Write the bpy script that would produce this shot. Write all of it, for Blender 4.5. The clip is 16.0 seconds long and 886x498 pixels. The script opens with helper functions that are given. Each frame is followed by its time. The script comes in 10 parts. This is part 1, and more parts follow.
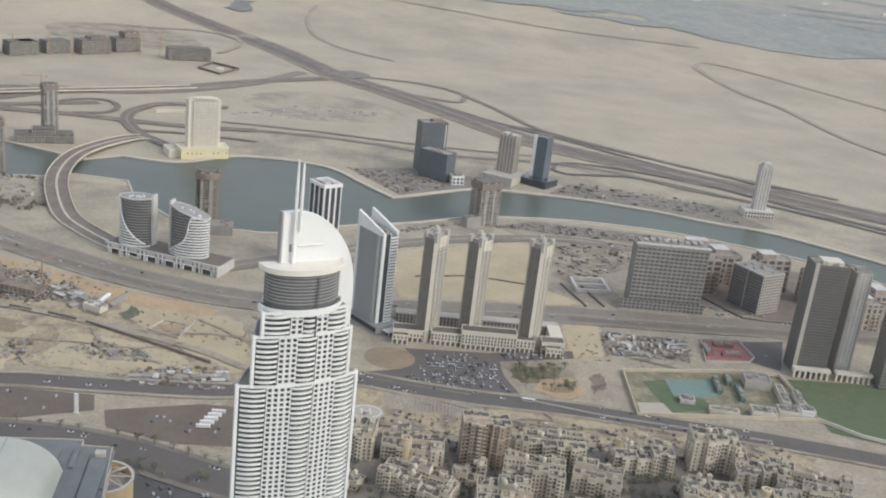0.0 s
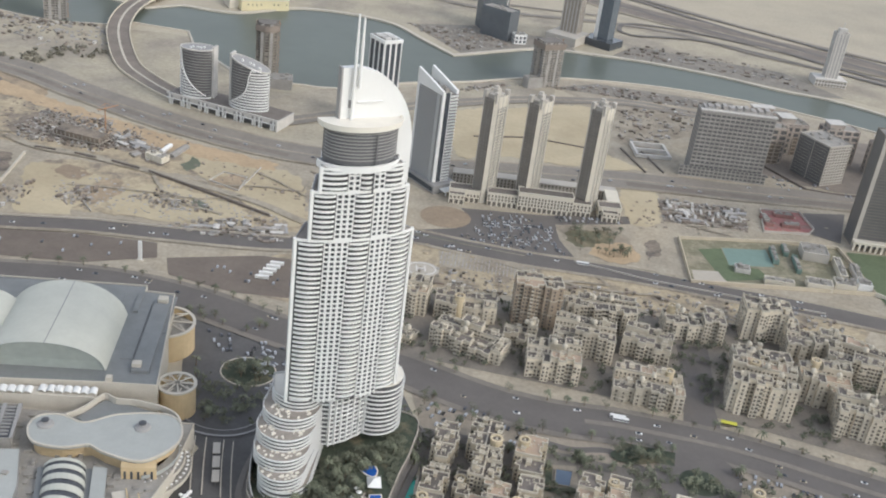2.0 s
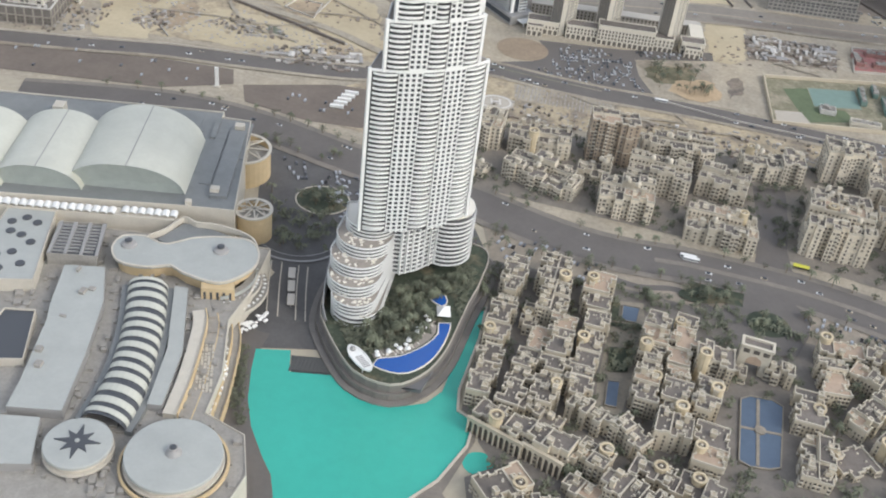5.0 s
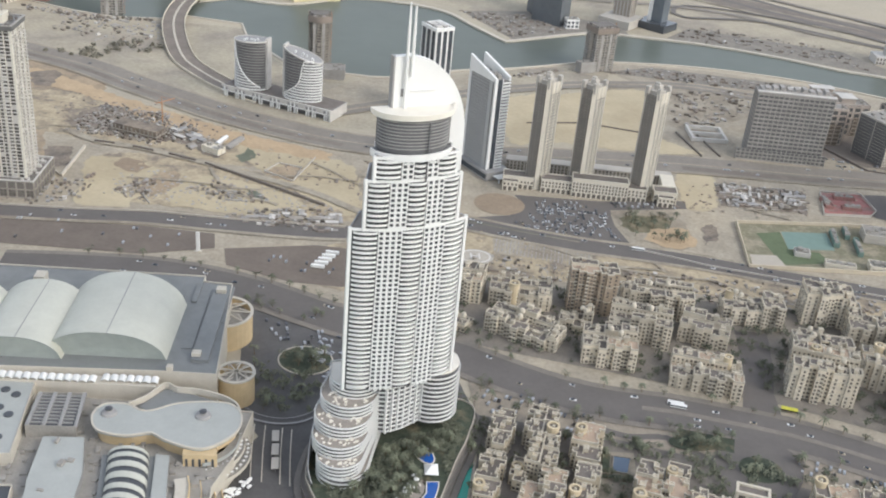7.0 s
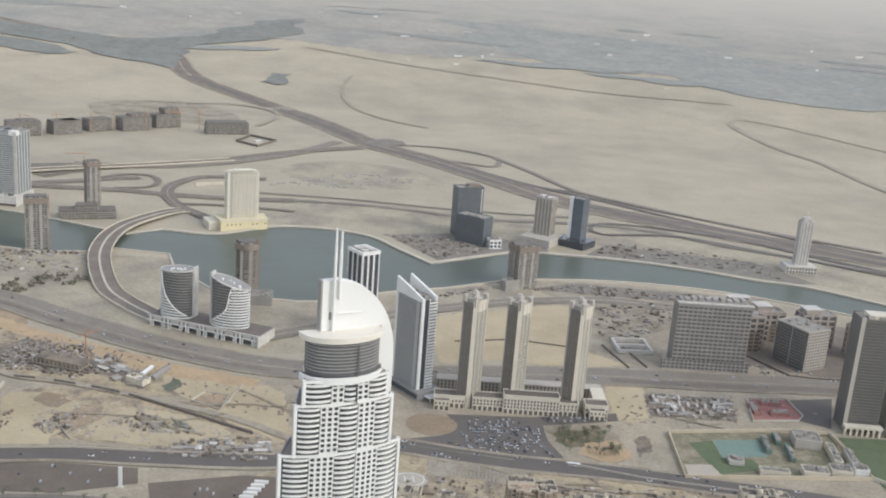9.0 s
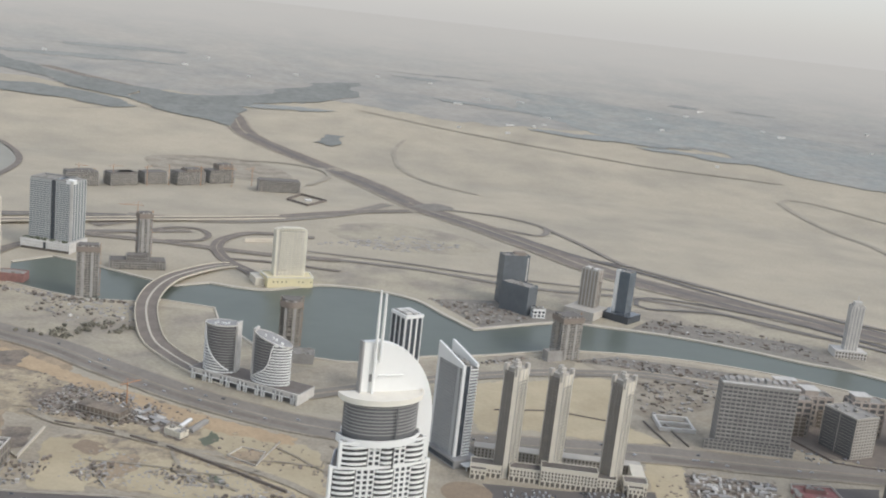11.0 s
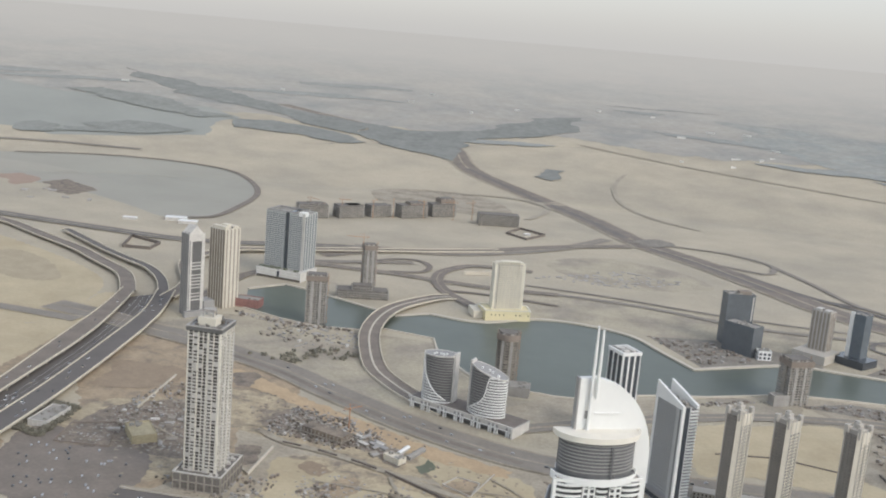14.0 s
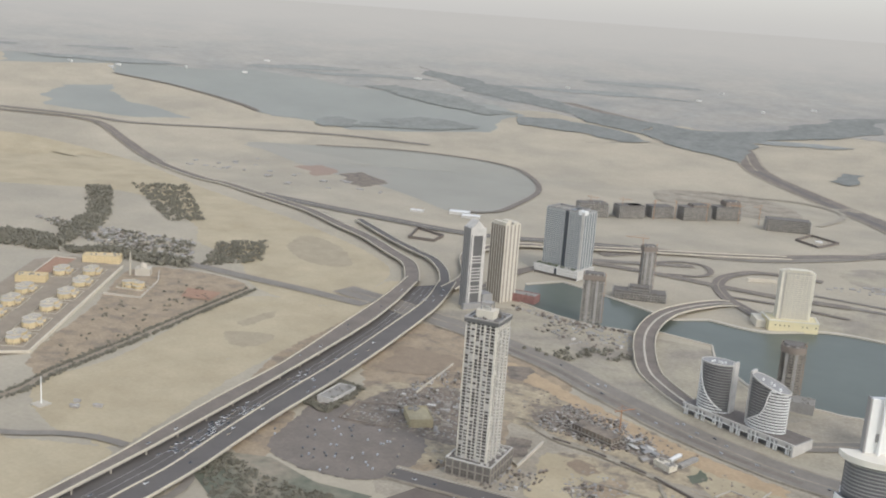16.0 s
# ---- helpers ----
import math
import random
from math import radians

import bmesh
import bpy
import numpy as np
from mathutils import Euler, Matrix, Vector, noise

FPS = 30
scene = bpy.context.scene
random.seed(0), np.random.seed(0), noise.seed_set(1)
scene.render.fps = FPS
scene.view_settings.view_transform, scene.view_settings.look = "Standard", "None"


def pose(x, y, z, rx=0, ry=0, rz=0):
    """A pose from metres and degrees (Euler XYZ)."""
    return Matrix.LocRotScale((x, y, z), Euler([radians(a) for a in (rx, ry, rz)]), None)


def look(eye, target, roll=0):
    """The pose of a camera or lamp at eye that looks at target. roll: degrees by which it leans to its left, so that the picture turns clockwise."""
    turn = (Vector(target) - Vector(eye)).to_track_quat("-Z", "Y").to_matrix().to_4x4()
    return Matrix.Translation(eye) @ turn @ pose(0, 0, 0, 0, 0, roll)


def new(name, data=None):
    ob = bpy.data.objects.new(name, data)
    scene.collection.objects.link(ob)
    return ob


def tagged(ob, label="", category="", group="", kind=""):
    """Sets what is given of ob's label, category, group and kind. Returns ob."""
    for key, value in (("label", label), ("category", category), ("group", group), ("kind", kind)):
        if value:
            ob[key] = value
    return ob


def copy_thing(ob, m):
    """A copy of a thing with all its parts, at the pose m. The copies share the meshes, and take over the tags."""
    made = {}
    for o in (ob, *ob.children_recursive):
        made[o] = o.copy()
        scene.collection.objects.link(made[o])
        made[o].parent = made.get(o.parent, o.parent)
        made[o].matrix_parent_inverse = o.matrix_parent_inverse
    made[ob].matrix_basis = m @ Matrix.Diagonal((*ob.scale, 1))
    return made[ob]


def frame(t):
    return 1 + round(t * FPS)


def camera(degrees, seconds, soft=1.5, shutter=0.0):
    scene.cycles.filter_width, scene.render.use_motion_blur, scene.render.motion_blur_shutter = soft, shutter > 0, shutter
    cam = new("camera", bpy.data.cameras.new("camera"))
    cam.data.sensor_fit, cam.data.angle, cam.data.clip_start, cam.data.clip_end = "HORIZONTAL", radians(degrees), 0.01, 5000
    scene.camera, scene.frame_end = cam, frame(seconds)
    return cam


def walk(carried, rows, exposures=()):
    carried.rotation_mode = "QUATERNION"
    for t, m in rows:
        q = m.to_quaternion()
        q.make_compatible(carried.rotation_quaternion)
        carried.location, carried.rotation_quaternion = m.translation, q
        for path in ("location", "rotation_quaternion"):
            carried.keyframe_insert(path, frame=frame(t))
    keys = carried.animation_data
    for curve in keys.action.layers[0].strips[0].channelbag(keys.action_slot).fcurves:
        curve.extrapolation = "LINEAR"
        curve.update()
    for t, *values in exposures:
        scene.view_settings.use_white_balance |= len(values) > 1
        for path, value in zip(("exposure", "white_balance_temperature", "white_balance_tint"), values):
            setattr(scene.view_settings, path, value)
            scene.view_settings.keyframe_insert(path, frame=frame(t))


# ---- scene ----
EYE = Vector((0.0, 0.0, 452.0))
cam = camera(45.94, 16.0, soft=2.0)
# seconds, yaw to the left, pitch up, lean to the left
ROWS = [
    (0.0, 0.0, -18.94, 6.67),
    (0.5, 1.25, -20.58, 6.58),
    (1.0, 1.49, -22.28, 6.79),
    (1.5, 1.68, -24.09, 6.78),
    (2.0, 2.33, -26.92, 7.63),
    (2.5, 3.08, -29.76, 8.08),
    (3.0, 4.01, -32.94, 7.87),
    (3.5, 4.65, -35.35, 7.83),
    (4.0, 5.03, -36.36, 8.03),
    (4.2, 5.08, -36.63, 8.1),
    (6.5, 6.39, -32.75, 5.92),
    (7.0, 5.57, -27.93, 5.44),
    (7.5, 4.54, -24.46, 5.28),
    (8.0, 3.37, -20.88, 5.09),
    (8.5, 2.54, -17.82, 4.43),
    (9.0, 2.55, -15.62, 4.37),
    (9.2, 3.03, -15.05, 4.38),
    (11.3, 5.7, -12.13, 6.48),
    (11.5, 6.41, -12.11, 6.09),
    (12.0, 8.67, -12.47, 5.97),
    (12.5, 10.41, -12.68, 5.91),
    (13.0, 12.54, -12.73, 5.86),
    (13.5, 14.69, -12.02, 5.81),
    (14.0, 17.72, -11.55, 4.9),
    (14.5, 21.0, -11.55, 4.45),
    (15.0, 25.03, -11.85, 4.08),
    (15.5, 29.22, -12.24, 4.35),
    (16.0, 33.17, -12.82, 4.1),
]


def gaze(yaw, pitch):
    y, p = radians(yaw), radians(pitch)
    return Vector((-math.sin(y) * math.cos(p), math.cos(y) * math.cos(p), math.sin(p)))


walk(cam, [(t, look(EYE, EYE + 100 * gaze(y, p), r)) for t, y, p, r in ROWS],
     [(0, 0.03), (2, 0.15), (4, 0.28), (6.5, 0.31), (8, 0.16), (9, 0.08), (11.5, 0.0), (16, 0.02)])


# ---- daylight: a dusty afternoon sky and a veiled sun ----
SUN_AZ, SUN_EL = 112.0, 38.0   # degrees clockwise from +y, and up
world = bpy.data.worlds.new("dusty_sky")
scene.world = world
world.use_nodes = True
wn = world.node_tree
sky = wn.nodes.new("ShaderNodeTexSky")
sky.sky_type = "NISHITA"
sky.sun_disc = False
sky.sun_elevation, sky.sun_rotation = radians(SUN_EL), radians(SUN_AZ)
sky.altitude, sky.air_density, sky.dust_density, sky.ozone_density = 300, 1.0, 1.7, 1.0
wn.nodes["Background"].inputs["Strength"].default_value = 0.265
pale = wn.nodes.new("ShaderNodeHueSaturation")   # dust takes the blue out of the sky
pale.inputs["Saturation"].default_value = 0.48
wn.links.new(sky.outputs[0], pale.inputs["Color"])
up = wn.nodes.new("ShaderNodeSeparateXYZ")   # thick pale dust low in the sky all round
wn.links.new(wn.nodes.new("ShaderNodeTexCoord").outputs["Generated"], up.inputs[0])
dust = wn.nodes.new("ShaderNodeMapRange")
dust.inputs["From Max"].default_value, dust.inputs["To Min"].default_value, dust.inputs["To Max"].default_value = 0.3, 0.92, 0.0
wn.links.new(up.outputs["Z"], dust.inputs["Value"])
low = wn.nodes.new("ShaderNodeMix")
low.data_type = "RGBA"
wn.links.new(dust.outputs[0], low.inputs[0])
wn.links.new(pale.outputs[0], low.inputs[6])
low.inputs[7].default_value = (2.14, 2.10, 2.05, 1)
wn.links.new(low.outputs[2], wn.nodes["Background"].inputs["Color"])

sun_data = bpy.data.lights.new("sun", "SUN")
sun_data.energy, sun_data.angle, sun_data.color = 0.66, radians(16.0), (1.0, 0.95, 0.87)
sun = new("sun", sun_data)
a, e = radians(SUN_AZ), radians(SUN_EL)
sun.matrix_world = look((0, 0, 900), Vector((0, 0, 900)) - Vector((math.sin(a) * math.cos(e), math.cos(a) * math.cos(e), math.sin(e))))


# ---- materials ----
def mat(name, col, rough=0.8, metal=0.0, grain=0.0, grain_m=1.0, stain=0.0, stain_m=20.0, bump=0.0, vary=0.0, other=None, other_m=60.0, other_cut=0.55, spec=None, flat=1.0, soft=0.08):
    """A surface: base colour with fine grain and broad stains (sizes in metres), a second colour in large patches, and variation from object to object. flat draws the patches out level."""
    m = bpy.data.materials.new(name)
    m.use_nodes = True
    nt = m.node_tree
    N, L = nt.nodes, nt.links
    bs = N["Principled BSDF"]
    bs.inputs["Roughness"].default_value, bs.inputs["Metallic"].default_value = rough, metal
    if spec is not None:
        bs.inputs["Specular IOR Level"].default_value = spec
    geo = N.new("ShaderNodeNewGeometry")

    def noisy(size, detail=4.0):
        n = N.new("ShaderNodeTexNoise")
        n.inputs["Scale"].default_value, n.inputs["Detail"].default_value, n.inputs["Roughness"].default_value = 1.0 / size, detail, 0.6
        if flat != 1.0:
            vm = N.new("ShaderNodeVectorMath")
            vm.operation = "MULTIPLY"
            vm.inputs[1].default_value = (1.0, 1.0, flat)
            L.new(geo.outputs["Position"], vm.inputs[0])
            L.new(vm.outputs[0], n.inputs["Vector"])
        else:
            L.new(geo.outputs["Position"], n.inputs["Vector"])
        return n.outputs["Fac"]

    rgb = N.new("ShaderNodeRGB")
    rgb.outputs[0].default_value = (*col, 1)
    out = rgb.outputs[0]
    if other is not None:
        ramp = N.new("ShaderNodeMapRange")
        ramp.inputs["From Min"].default_value, ramp.inputs["From Max"].default_value = other_cut - soft, other_cut + soft
        L.new(noisy(other_m, 6.0), ramp.inputs["Value"])
        mx = N.new("ShaderNodeMix")
        mx.data_type = "RGBA"
        L.new(ramp.outputs[0], mx.inputs[0])
        L.new(out, mx.inputs[6])
        mx.inputs[7].default_value = (*other, 1)
        out = mx.outputs[2]

    def scaled(out, fac, amount):
        mr = N.new("ShaderNodeMapRange")
        mr.inputs["From Min"].default_value, mr.inputs["From Max"].default_value = 0.25, 0.75
        mr.inputs["To Min"].default_value, mr.inputs["To Max"].default_value = 1 - amount, 1 + amount
        L.new(fac, mr.inputs["Value"])
        vm = N.new("ShaderNodeVectorMath")
        vm.operation = "SCALE"
        L.new(out, vm.inputs[0])
        L.new(mr.outputs[0], vm.inputs["Scale"])
        return vm.outputs[0]

    if grain:
        g = noisy(grain_m)
        out = scaled(out, g, grain)
        if bump:
            b = N.new("ShaderNodeBump")
            b.inputs["Strength"].default_value, b.inputs["Distance"].default_value = bump, grain_m * 0.2
            L.new(g, b.inputs["Height"])
            L.new(b.outputs[0], bs.inputs["Normal"])
    if stain:
        out = scaled(out, noisy(stain_m, 5.0), stain)
    if vary:
        oi = N.new("ShaderNodeObjectInfo")
        out = scaled(out, oi.outputs["Random"], vary)
    L.new(out, bs.inputs["Base Color"])
    return m


def srgb(r, g, b):
    return tuple(c / 12.92 if c <= 0.04045 else ((c + 0.055) / 1.055) ** 2.4 for c in (r / 255, g / 255, b / 255))


# ---- geometry ----
from mathutils.geometry import tessellate_polygon


class Geo:
    """Vertices and faces of one part, gathered in plain lists."""

    def __init__(self):
        self.v, self.f = [], []

    def add(self, vs, fs):
        n = len(self.v)
        self.v.extend(tuple(p) for p in vs)
        self.f.extend(tuple(i + n for i in f) for f in fs)
        return self

    def box(self, x0, y0, z0, x1, y1, z1, turn=0.0, at=(0, 0)):
        c, s = math.cos(radians(turn)), math.sin(radians(turn))
        ps = [(x, y) for x, y in ((x0, y0), (x1, y0), (x1, y1), (x0, y1))]
        ps = [(at[0] + c * x - s * y, at[1] + s * x + c * y) for x, y in ps]
        return self.prism(ps, z0, z1)

    def prism(self, ps, z0, z1, inset=0.0, bottom=False):
        """An upright prism over a plan outline that runs counter-clockwise; inset draws the top in."""
        n = len(ps)
        top = ps
        if inset:
            cx, cy = sum(p[0] for p in ps) / n, sum(p[1] for p in ps) / n
            top = [(cx + (x - cx) * (1 - inset), cy + (y - cy) * (1 - inset)) for x, y in ps]
        vs = [(x, y, z0) for x, y in ps] + [(x, y, z1) for x, y in top]
        fs = [(i, (i + 1) % n, n + (i + 1) % n, n + i) for i in range(n)] + [tuple(range(n, 2 * n))]
        if bottom:
            fs.append(tuple(reversed(range(n))))
        return self.add(vs, fs)

    def ring(self, outer, inner, z0, z1):
        """An upright band between two outlines of equal length."""
        n = len(outer)
        vs = [(x, y, z) for z in (z0, z1) for ps in (outer, inner) for x, y in ps]
        fs = []
        for i in range(n):
            j = (i + 1) % n
            fs += [(i, j, 2 * n + j, 2 * n + i), (n + j, n + i, 3 * n + i, 3 * n + j), (2 * n + i, 2 * n + j, 3 * n + j, 3 * n + i), (i, n + i, n + j, j)]
        return self.add(vs, fs)

    def strip(self, a, b, z0, z1):
        """A wall or slab between two open lines of equal length."""
        n = len(a)
        vs = [(x, y, z) for z in (z0, z1) for ps in (a, b) for x, y in ps]
        fs = []
        for i in range(n - 1):
            j = i + 1
            fs += [(i, j, 2 * n + j, 2 * n + i), (n + j, n + i, 3 * n + i, 3 * n + j), (2 * n + i, 2 * n + j, 3 * n + j, 3 * n + i), (i, n + i, n + j, j)]
        e = n - 1
        fs += [(n, 0, 2 * n, 3 * n), (e, n + e, 3 * n + e, 2 * n + e)]
        return self.add(vs, fs)

    def rod(self, a, b, r0, r1=None, n=8):
        a, b = Vector(a), Vector(b)
        r1 = r0 if r1 is None else r1
        u = (b - a).normalized().orthogonal().normalized()
        w = (b - a).normalized().cross(u)
        vs = [p + r * (math.cos(t) * u + math.sin(t) * w) for p, r in ((a, r0), (b, r1)) for t in (2 * math.pi * i / n for i in range(n))]
        return self.add(vs, [(i, (i + 1) % n, n + (i + 1) % n, n + i) for i in range(n)] + [tuple(range(n, 2 * n)), tuple(reversed(range(n)))])

    def lathe(self, x, y, prof, n=24):
        """A turned shape about an upright axis: prof is (radius, height) from below."""
        vs = [(x + r * math.cos(2 * math.pi * i / n), y + r * math.sin(2 * math.pi * i / n), z) for r, z in prof for i in range(n)]
        fs = [(k * n + i, k * n + (i + 1) % n, (k + 1) * n + (i + 1) % n, (k + 1) * n + i) for k in range(len(prof) - 1) for i in range(n)]
        fs.append(tuple((len(prof) - 1) * n + i for i in range(n)))
        return self.add(vs, fs)

    def mesh(self, name):
        me = bpy.data.meshes.new(name)
        me.from_pydata(self.v, [], self.f)
        me.update()
        return me


def hull(ps):
    ps = sorted(set(ps))

    def half(seq):
        out = []
        for p in seq:
            while len(out) > 1 and (out[-1][0] - out[-2][0]) * (p[1] - out[-2][1]) - (out[-1][1] - out[-2][1]) * (p[0] - out[-2][0]) <= 0:
                out.pop()
            out.append(p)
        return out[:-1]
    return half(ps) + half(ps[::-1])


def shrink(ps, d):
    """An outline drawn in by d metres; it runs counter-clockwise."""
    n, out = len(ps), []
    for i in range(n):
        a, b, c = Vector(ps[i - 1]), Vector(ps[i]), Vector(ps[(i + 1) % n])
        u, v = (b - a).normalized(), (c - b).normalized()
        nn = Vector((-(u.y + v.y), u.x + v.x))
        nn = nn.normalized() if nn.length > 1e-6 else Vector((-u.y, u.x))
        out.append((b.x + nn.x * d, b.y + nn.y * d))
    return out


def thing(name, x, y, z=0.0, turn=0.0, label="", category="", group="", kind=""):
    ob = new(name)
    ob.empty_display_size = 1.0
    ob.matrix_world = pose(x, y, z, 0, 0, turn)
    return tagged(ob, label, category, group, kind)


def part(name, geo, material, parent=None, label="", smooth=False, m=None, kind=""):
    me = geo if isinstance(geo, bpy.types.Mesh) else geo.mesh(name)
    if not me.materials:
        me.materials.append(material)
    if smooth:
        me.polygons.foreach_set("use_smooth", [True] * len(me.polygons))
    ob = new(name, me)
    ob.parent = parent
    if m is not None:
        ob.matrix_local = m
    return tagged(ob, label=label, kind=kind)


def ellipse(cx, cy, rx, ry, n=32, turn=0.0, a0=0.0, a1=360.0):
    c, s = math.cos(radians(turn)), math.sin(radians(turn))
    full = a1 - a0 >= 360
    out = []
    for i in range(n):
        a = radians(a0 + (a1 - a0) * i / (n if full else n - 1))
        x, y = rx * math.cos(a), ry * math.sin(a)
        out.append((cx + c * x - s * y, cy + s * x + c * y))
    return out


def glide(ps, step=12.0, closed=False):
    """A smooth line (Catmull-Rom) through plan points."""
    n, out = len(ps), []
    for i in range(n if closed else n - 1):
        q = [Vector(ps[(i + k) % n] if closed else ps[min(max(i + k, 0), n - 1)]) for k in (-1, 0, 1, 2)]
        m = max(1, int((q[2] - q[1]).length / step))
        for j in range(m):
            t = j / m
            out.append(tuple(0.5 * (2 * q[1] + (q[2] - q[0]) * t + (2 * q[0] - 5 * q[1] + 4 * q[2] - q[3]) * t * t + (3 * q[1] - q[0] - 3 * q[2] + q[3]) * t ** 3)))
    if not closed:
        out.append(tuple(ps[-1]))
    return out


def beside(line, d):
    """The line moved d metres to its right."""
    out = []
    for i, p in enumerate(line):
        a, b = Vector(line[max(i - 1, 0)]), Vector(line[min(i + 1, len(line) - 1)])
        t = (b - a).normalized() if (b - a).length > 1e-6 else Vector((0, 1))
        out.append((p[0] + t.y * d, p[1] - t.x * d))
    return out


# Far land: past NEAR metres the plan is drawn together towards RIM and rises to meet the horizon, as a bowl's wall does.
NEAR, RIM = 3000.0, 4800.0


def land(x, y, z=0.0):
    r = math.hypot(x, y)
    if r <= NEAR:
        return (x, y, z)
    far = NEAR + (RIM - NEAR) * (1 - NEAR / r)
    k = far / r
    return (x * k, y * k, EYE.z * (1 - k) + z)


def counter(ps):
    area = sum(ps[i - 1][0] * p[1] - p[0] * ps[i - 1][1] for i, p in enumerate(ps))
    return ps if area > 0 else list(reversed(ps))


LAID = [0]
ROUGH = {"churned_site", "site_ground", "levelled_plot", "mound", "clay_strip", "excavation", "puddle", "ring_ground", "district_ground", "sand_field", "scrub_plot", "oval_yard", "sand_stain", "gravel_lot"}


def lift():
    """A little more height for every further layer on the ground, so that no two lie in one plane."""
    LAID[0] += 1
    return 0.006 * LAID[0]


def patch(name, ps, z, material, label="", smooth=True, parent=None, kind="structure", step=25.0):
    """A flat piece of ground or water over a plan outline."""
    if name in ROUGH:
        ps, smooth = ragged(glide(ps, 14.0, True) if smooth else ragged(ps, 0.04, len(ps), 2), 0.22, int(abs(ps[0][0])) + len(ps), 2), False
    line = counter(glide(ps, step, True) if smooth else ps)
    z += lift()
    me = bpy.data.meshes.new(name)
    pts, tris = list(line), [tuple(f) for f in tessellate_polygon([[Vector((x, y, 0)) for x, y in line]])]
    if max(math.hypot(*p) for p in line) > NEAR - 100:
        halves, todo, tris = {}, tris, []
        span = lambda p, q: math.dist(land(*p), land(*q))
        while todo:
            f = todo.pop()
            e = max(((f[i], f[(i + 1) % 3], f[(i + 2) % 3]) for i in range(3)), key=lambda q: span(pts[q[0]], pts[q[1]]))
            if span(pts[e[0]], pts[e[1]]) < 110:
                tris.append(f)
                continue
            key = (min(e[:2]), max(e[:2]))
            if key not in halves:
                halves[key] = len(pts)
                pts.append(((pts[e[0]][0] + pts[e[1]][0]) / 2, (pts[e[0]][1] + pts[e[1]][1]) / 2))
            h = halves[key]
            todo += [(e[0], h, e[2]), (h, e[1], e[2])]
    me.from_pydata([land(x, y, z) for x, y in pts], [], tris)
    me.update()
    if me.polygons[0].normal.z < 0:
        me.flip_normals()
    me.materials.append(material)
    ob = new(name, me)
    ob.parent = parent
    return tagged(ob, label=label, kind=kind)


def ribbon(name, ps, width, z, material, label="", step=15.0, kind="structure", shift=0.0, parent=None, smooth=True):
    """A strip of road along a plan line."""
    line = glide(ps, step) if smooth else ps
    z += lift()
    a, b = beside(line, shift - width / 2), beside(line, shift + width / 2)
    vs = [land(x, y, z) for x, y in a] + [land(x, y, z) for x, y in b]
    n = len(a)
    me = bpy.data.meshes.new(name)
    me.from_pydata(vs, [], [(i, n + i, n + i + 1, i + 1) for i in range(n - 1)])
    me.materials.append(material)
    ob = new(name, me)
    ob.parent = parent
    return tagged(ob, label=label, kind=kind)


def ragged(ps, amp=0.16, seed=1, levels=4):
    """An outline broken up at ever smaller sizes, as a natural edge is."""
    r = random.Random(seed)
    for k in range(levels):
        out = []
        for i, a in enumerate(ps):
            b = ps[(i + 1) % len(ps)]
            d = r.uniform(-amp, amp)
            out += [a, ((a[0] + b[0]) / 2 + (b[1] - a[1]) * d, (a[1] + b[1]) / 2 - (b[0] - a[0]) * d)]
        ps = out
    return ps


def wall_along(geo, ps, thick, z0, z1, closed=False, smooth=True, step=12.0):
    line = glide(ps, step, closed) if smooth else list(ps)
    if closed:
        line = line + [line[0]]
    return geo.strip(beside(line, -thick / 2), beside(line, thick / 2), z0, z1)


SAND = mat("sand", srgb(175, 165, 145), 0.95, grain=0.09, grain_m=6, stain=0.10, stain_m=130, other=srgb(161, 153, 136), other_m=320, bump=0.3, flat=4.0, soft=0.12)
LOT = mat("trodden_sand", srgb(158, 149, 132), 0.95, grain=0.18, grain_m=4, stain=0.18, stain_m=30, other=srgb(138, 128, 112), other_m=50)
ASPHALT = mat("asphalt", srgb(102, 97, 92), 0.85, grain=0.06, grain_m=3, stain=0.12, stain_m=35)
# Dusty asphalt, paled further in its colour for haze on far roads.
DUSTY = mat("dusty_hazed_asphalt", srgb(134, 127, 117), 0.9, grain=0.08, grain_m=5, stain=0.14, stain_m=40)
CONCRETE = mat("concrete", srgb(176, 168, 154), 0.85, grain=0.06, grain_m=1, stain=0.10, stain_m=12)
CREEK = mat("creek_water", srgb(96, 102, 93), 0.35, spec=0.2, grain=0.05, grain_m=30, stain=0.10, stain_m=180)
TURQ = mat("turquoise_water", srgb(60, 168, 150), 0.25, grain=0.04, grain_m=8, stain=0.06, stain_m=60)
WHITE = mat("white_render", (0.76, 0.755, 0.715), 0.6, stain=0.04, stain_m=15)
BEIGE = mat("sand_render", srgb(190, 179, 157), 0.85, grain=0.05, grain_m=1, stain=0.10, stain_m=9, vary=0.13)
GLASS = mat("dark_glass", srgb(76, 80, 84), 0.15, stain=0.12, stain_m=14)
GREY = mat("grey_cladding", srgb(150, 148, 144), 0.6, stain=0.06, stain_m=10)


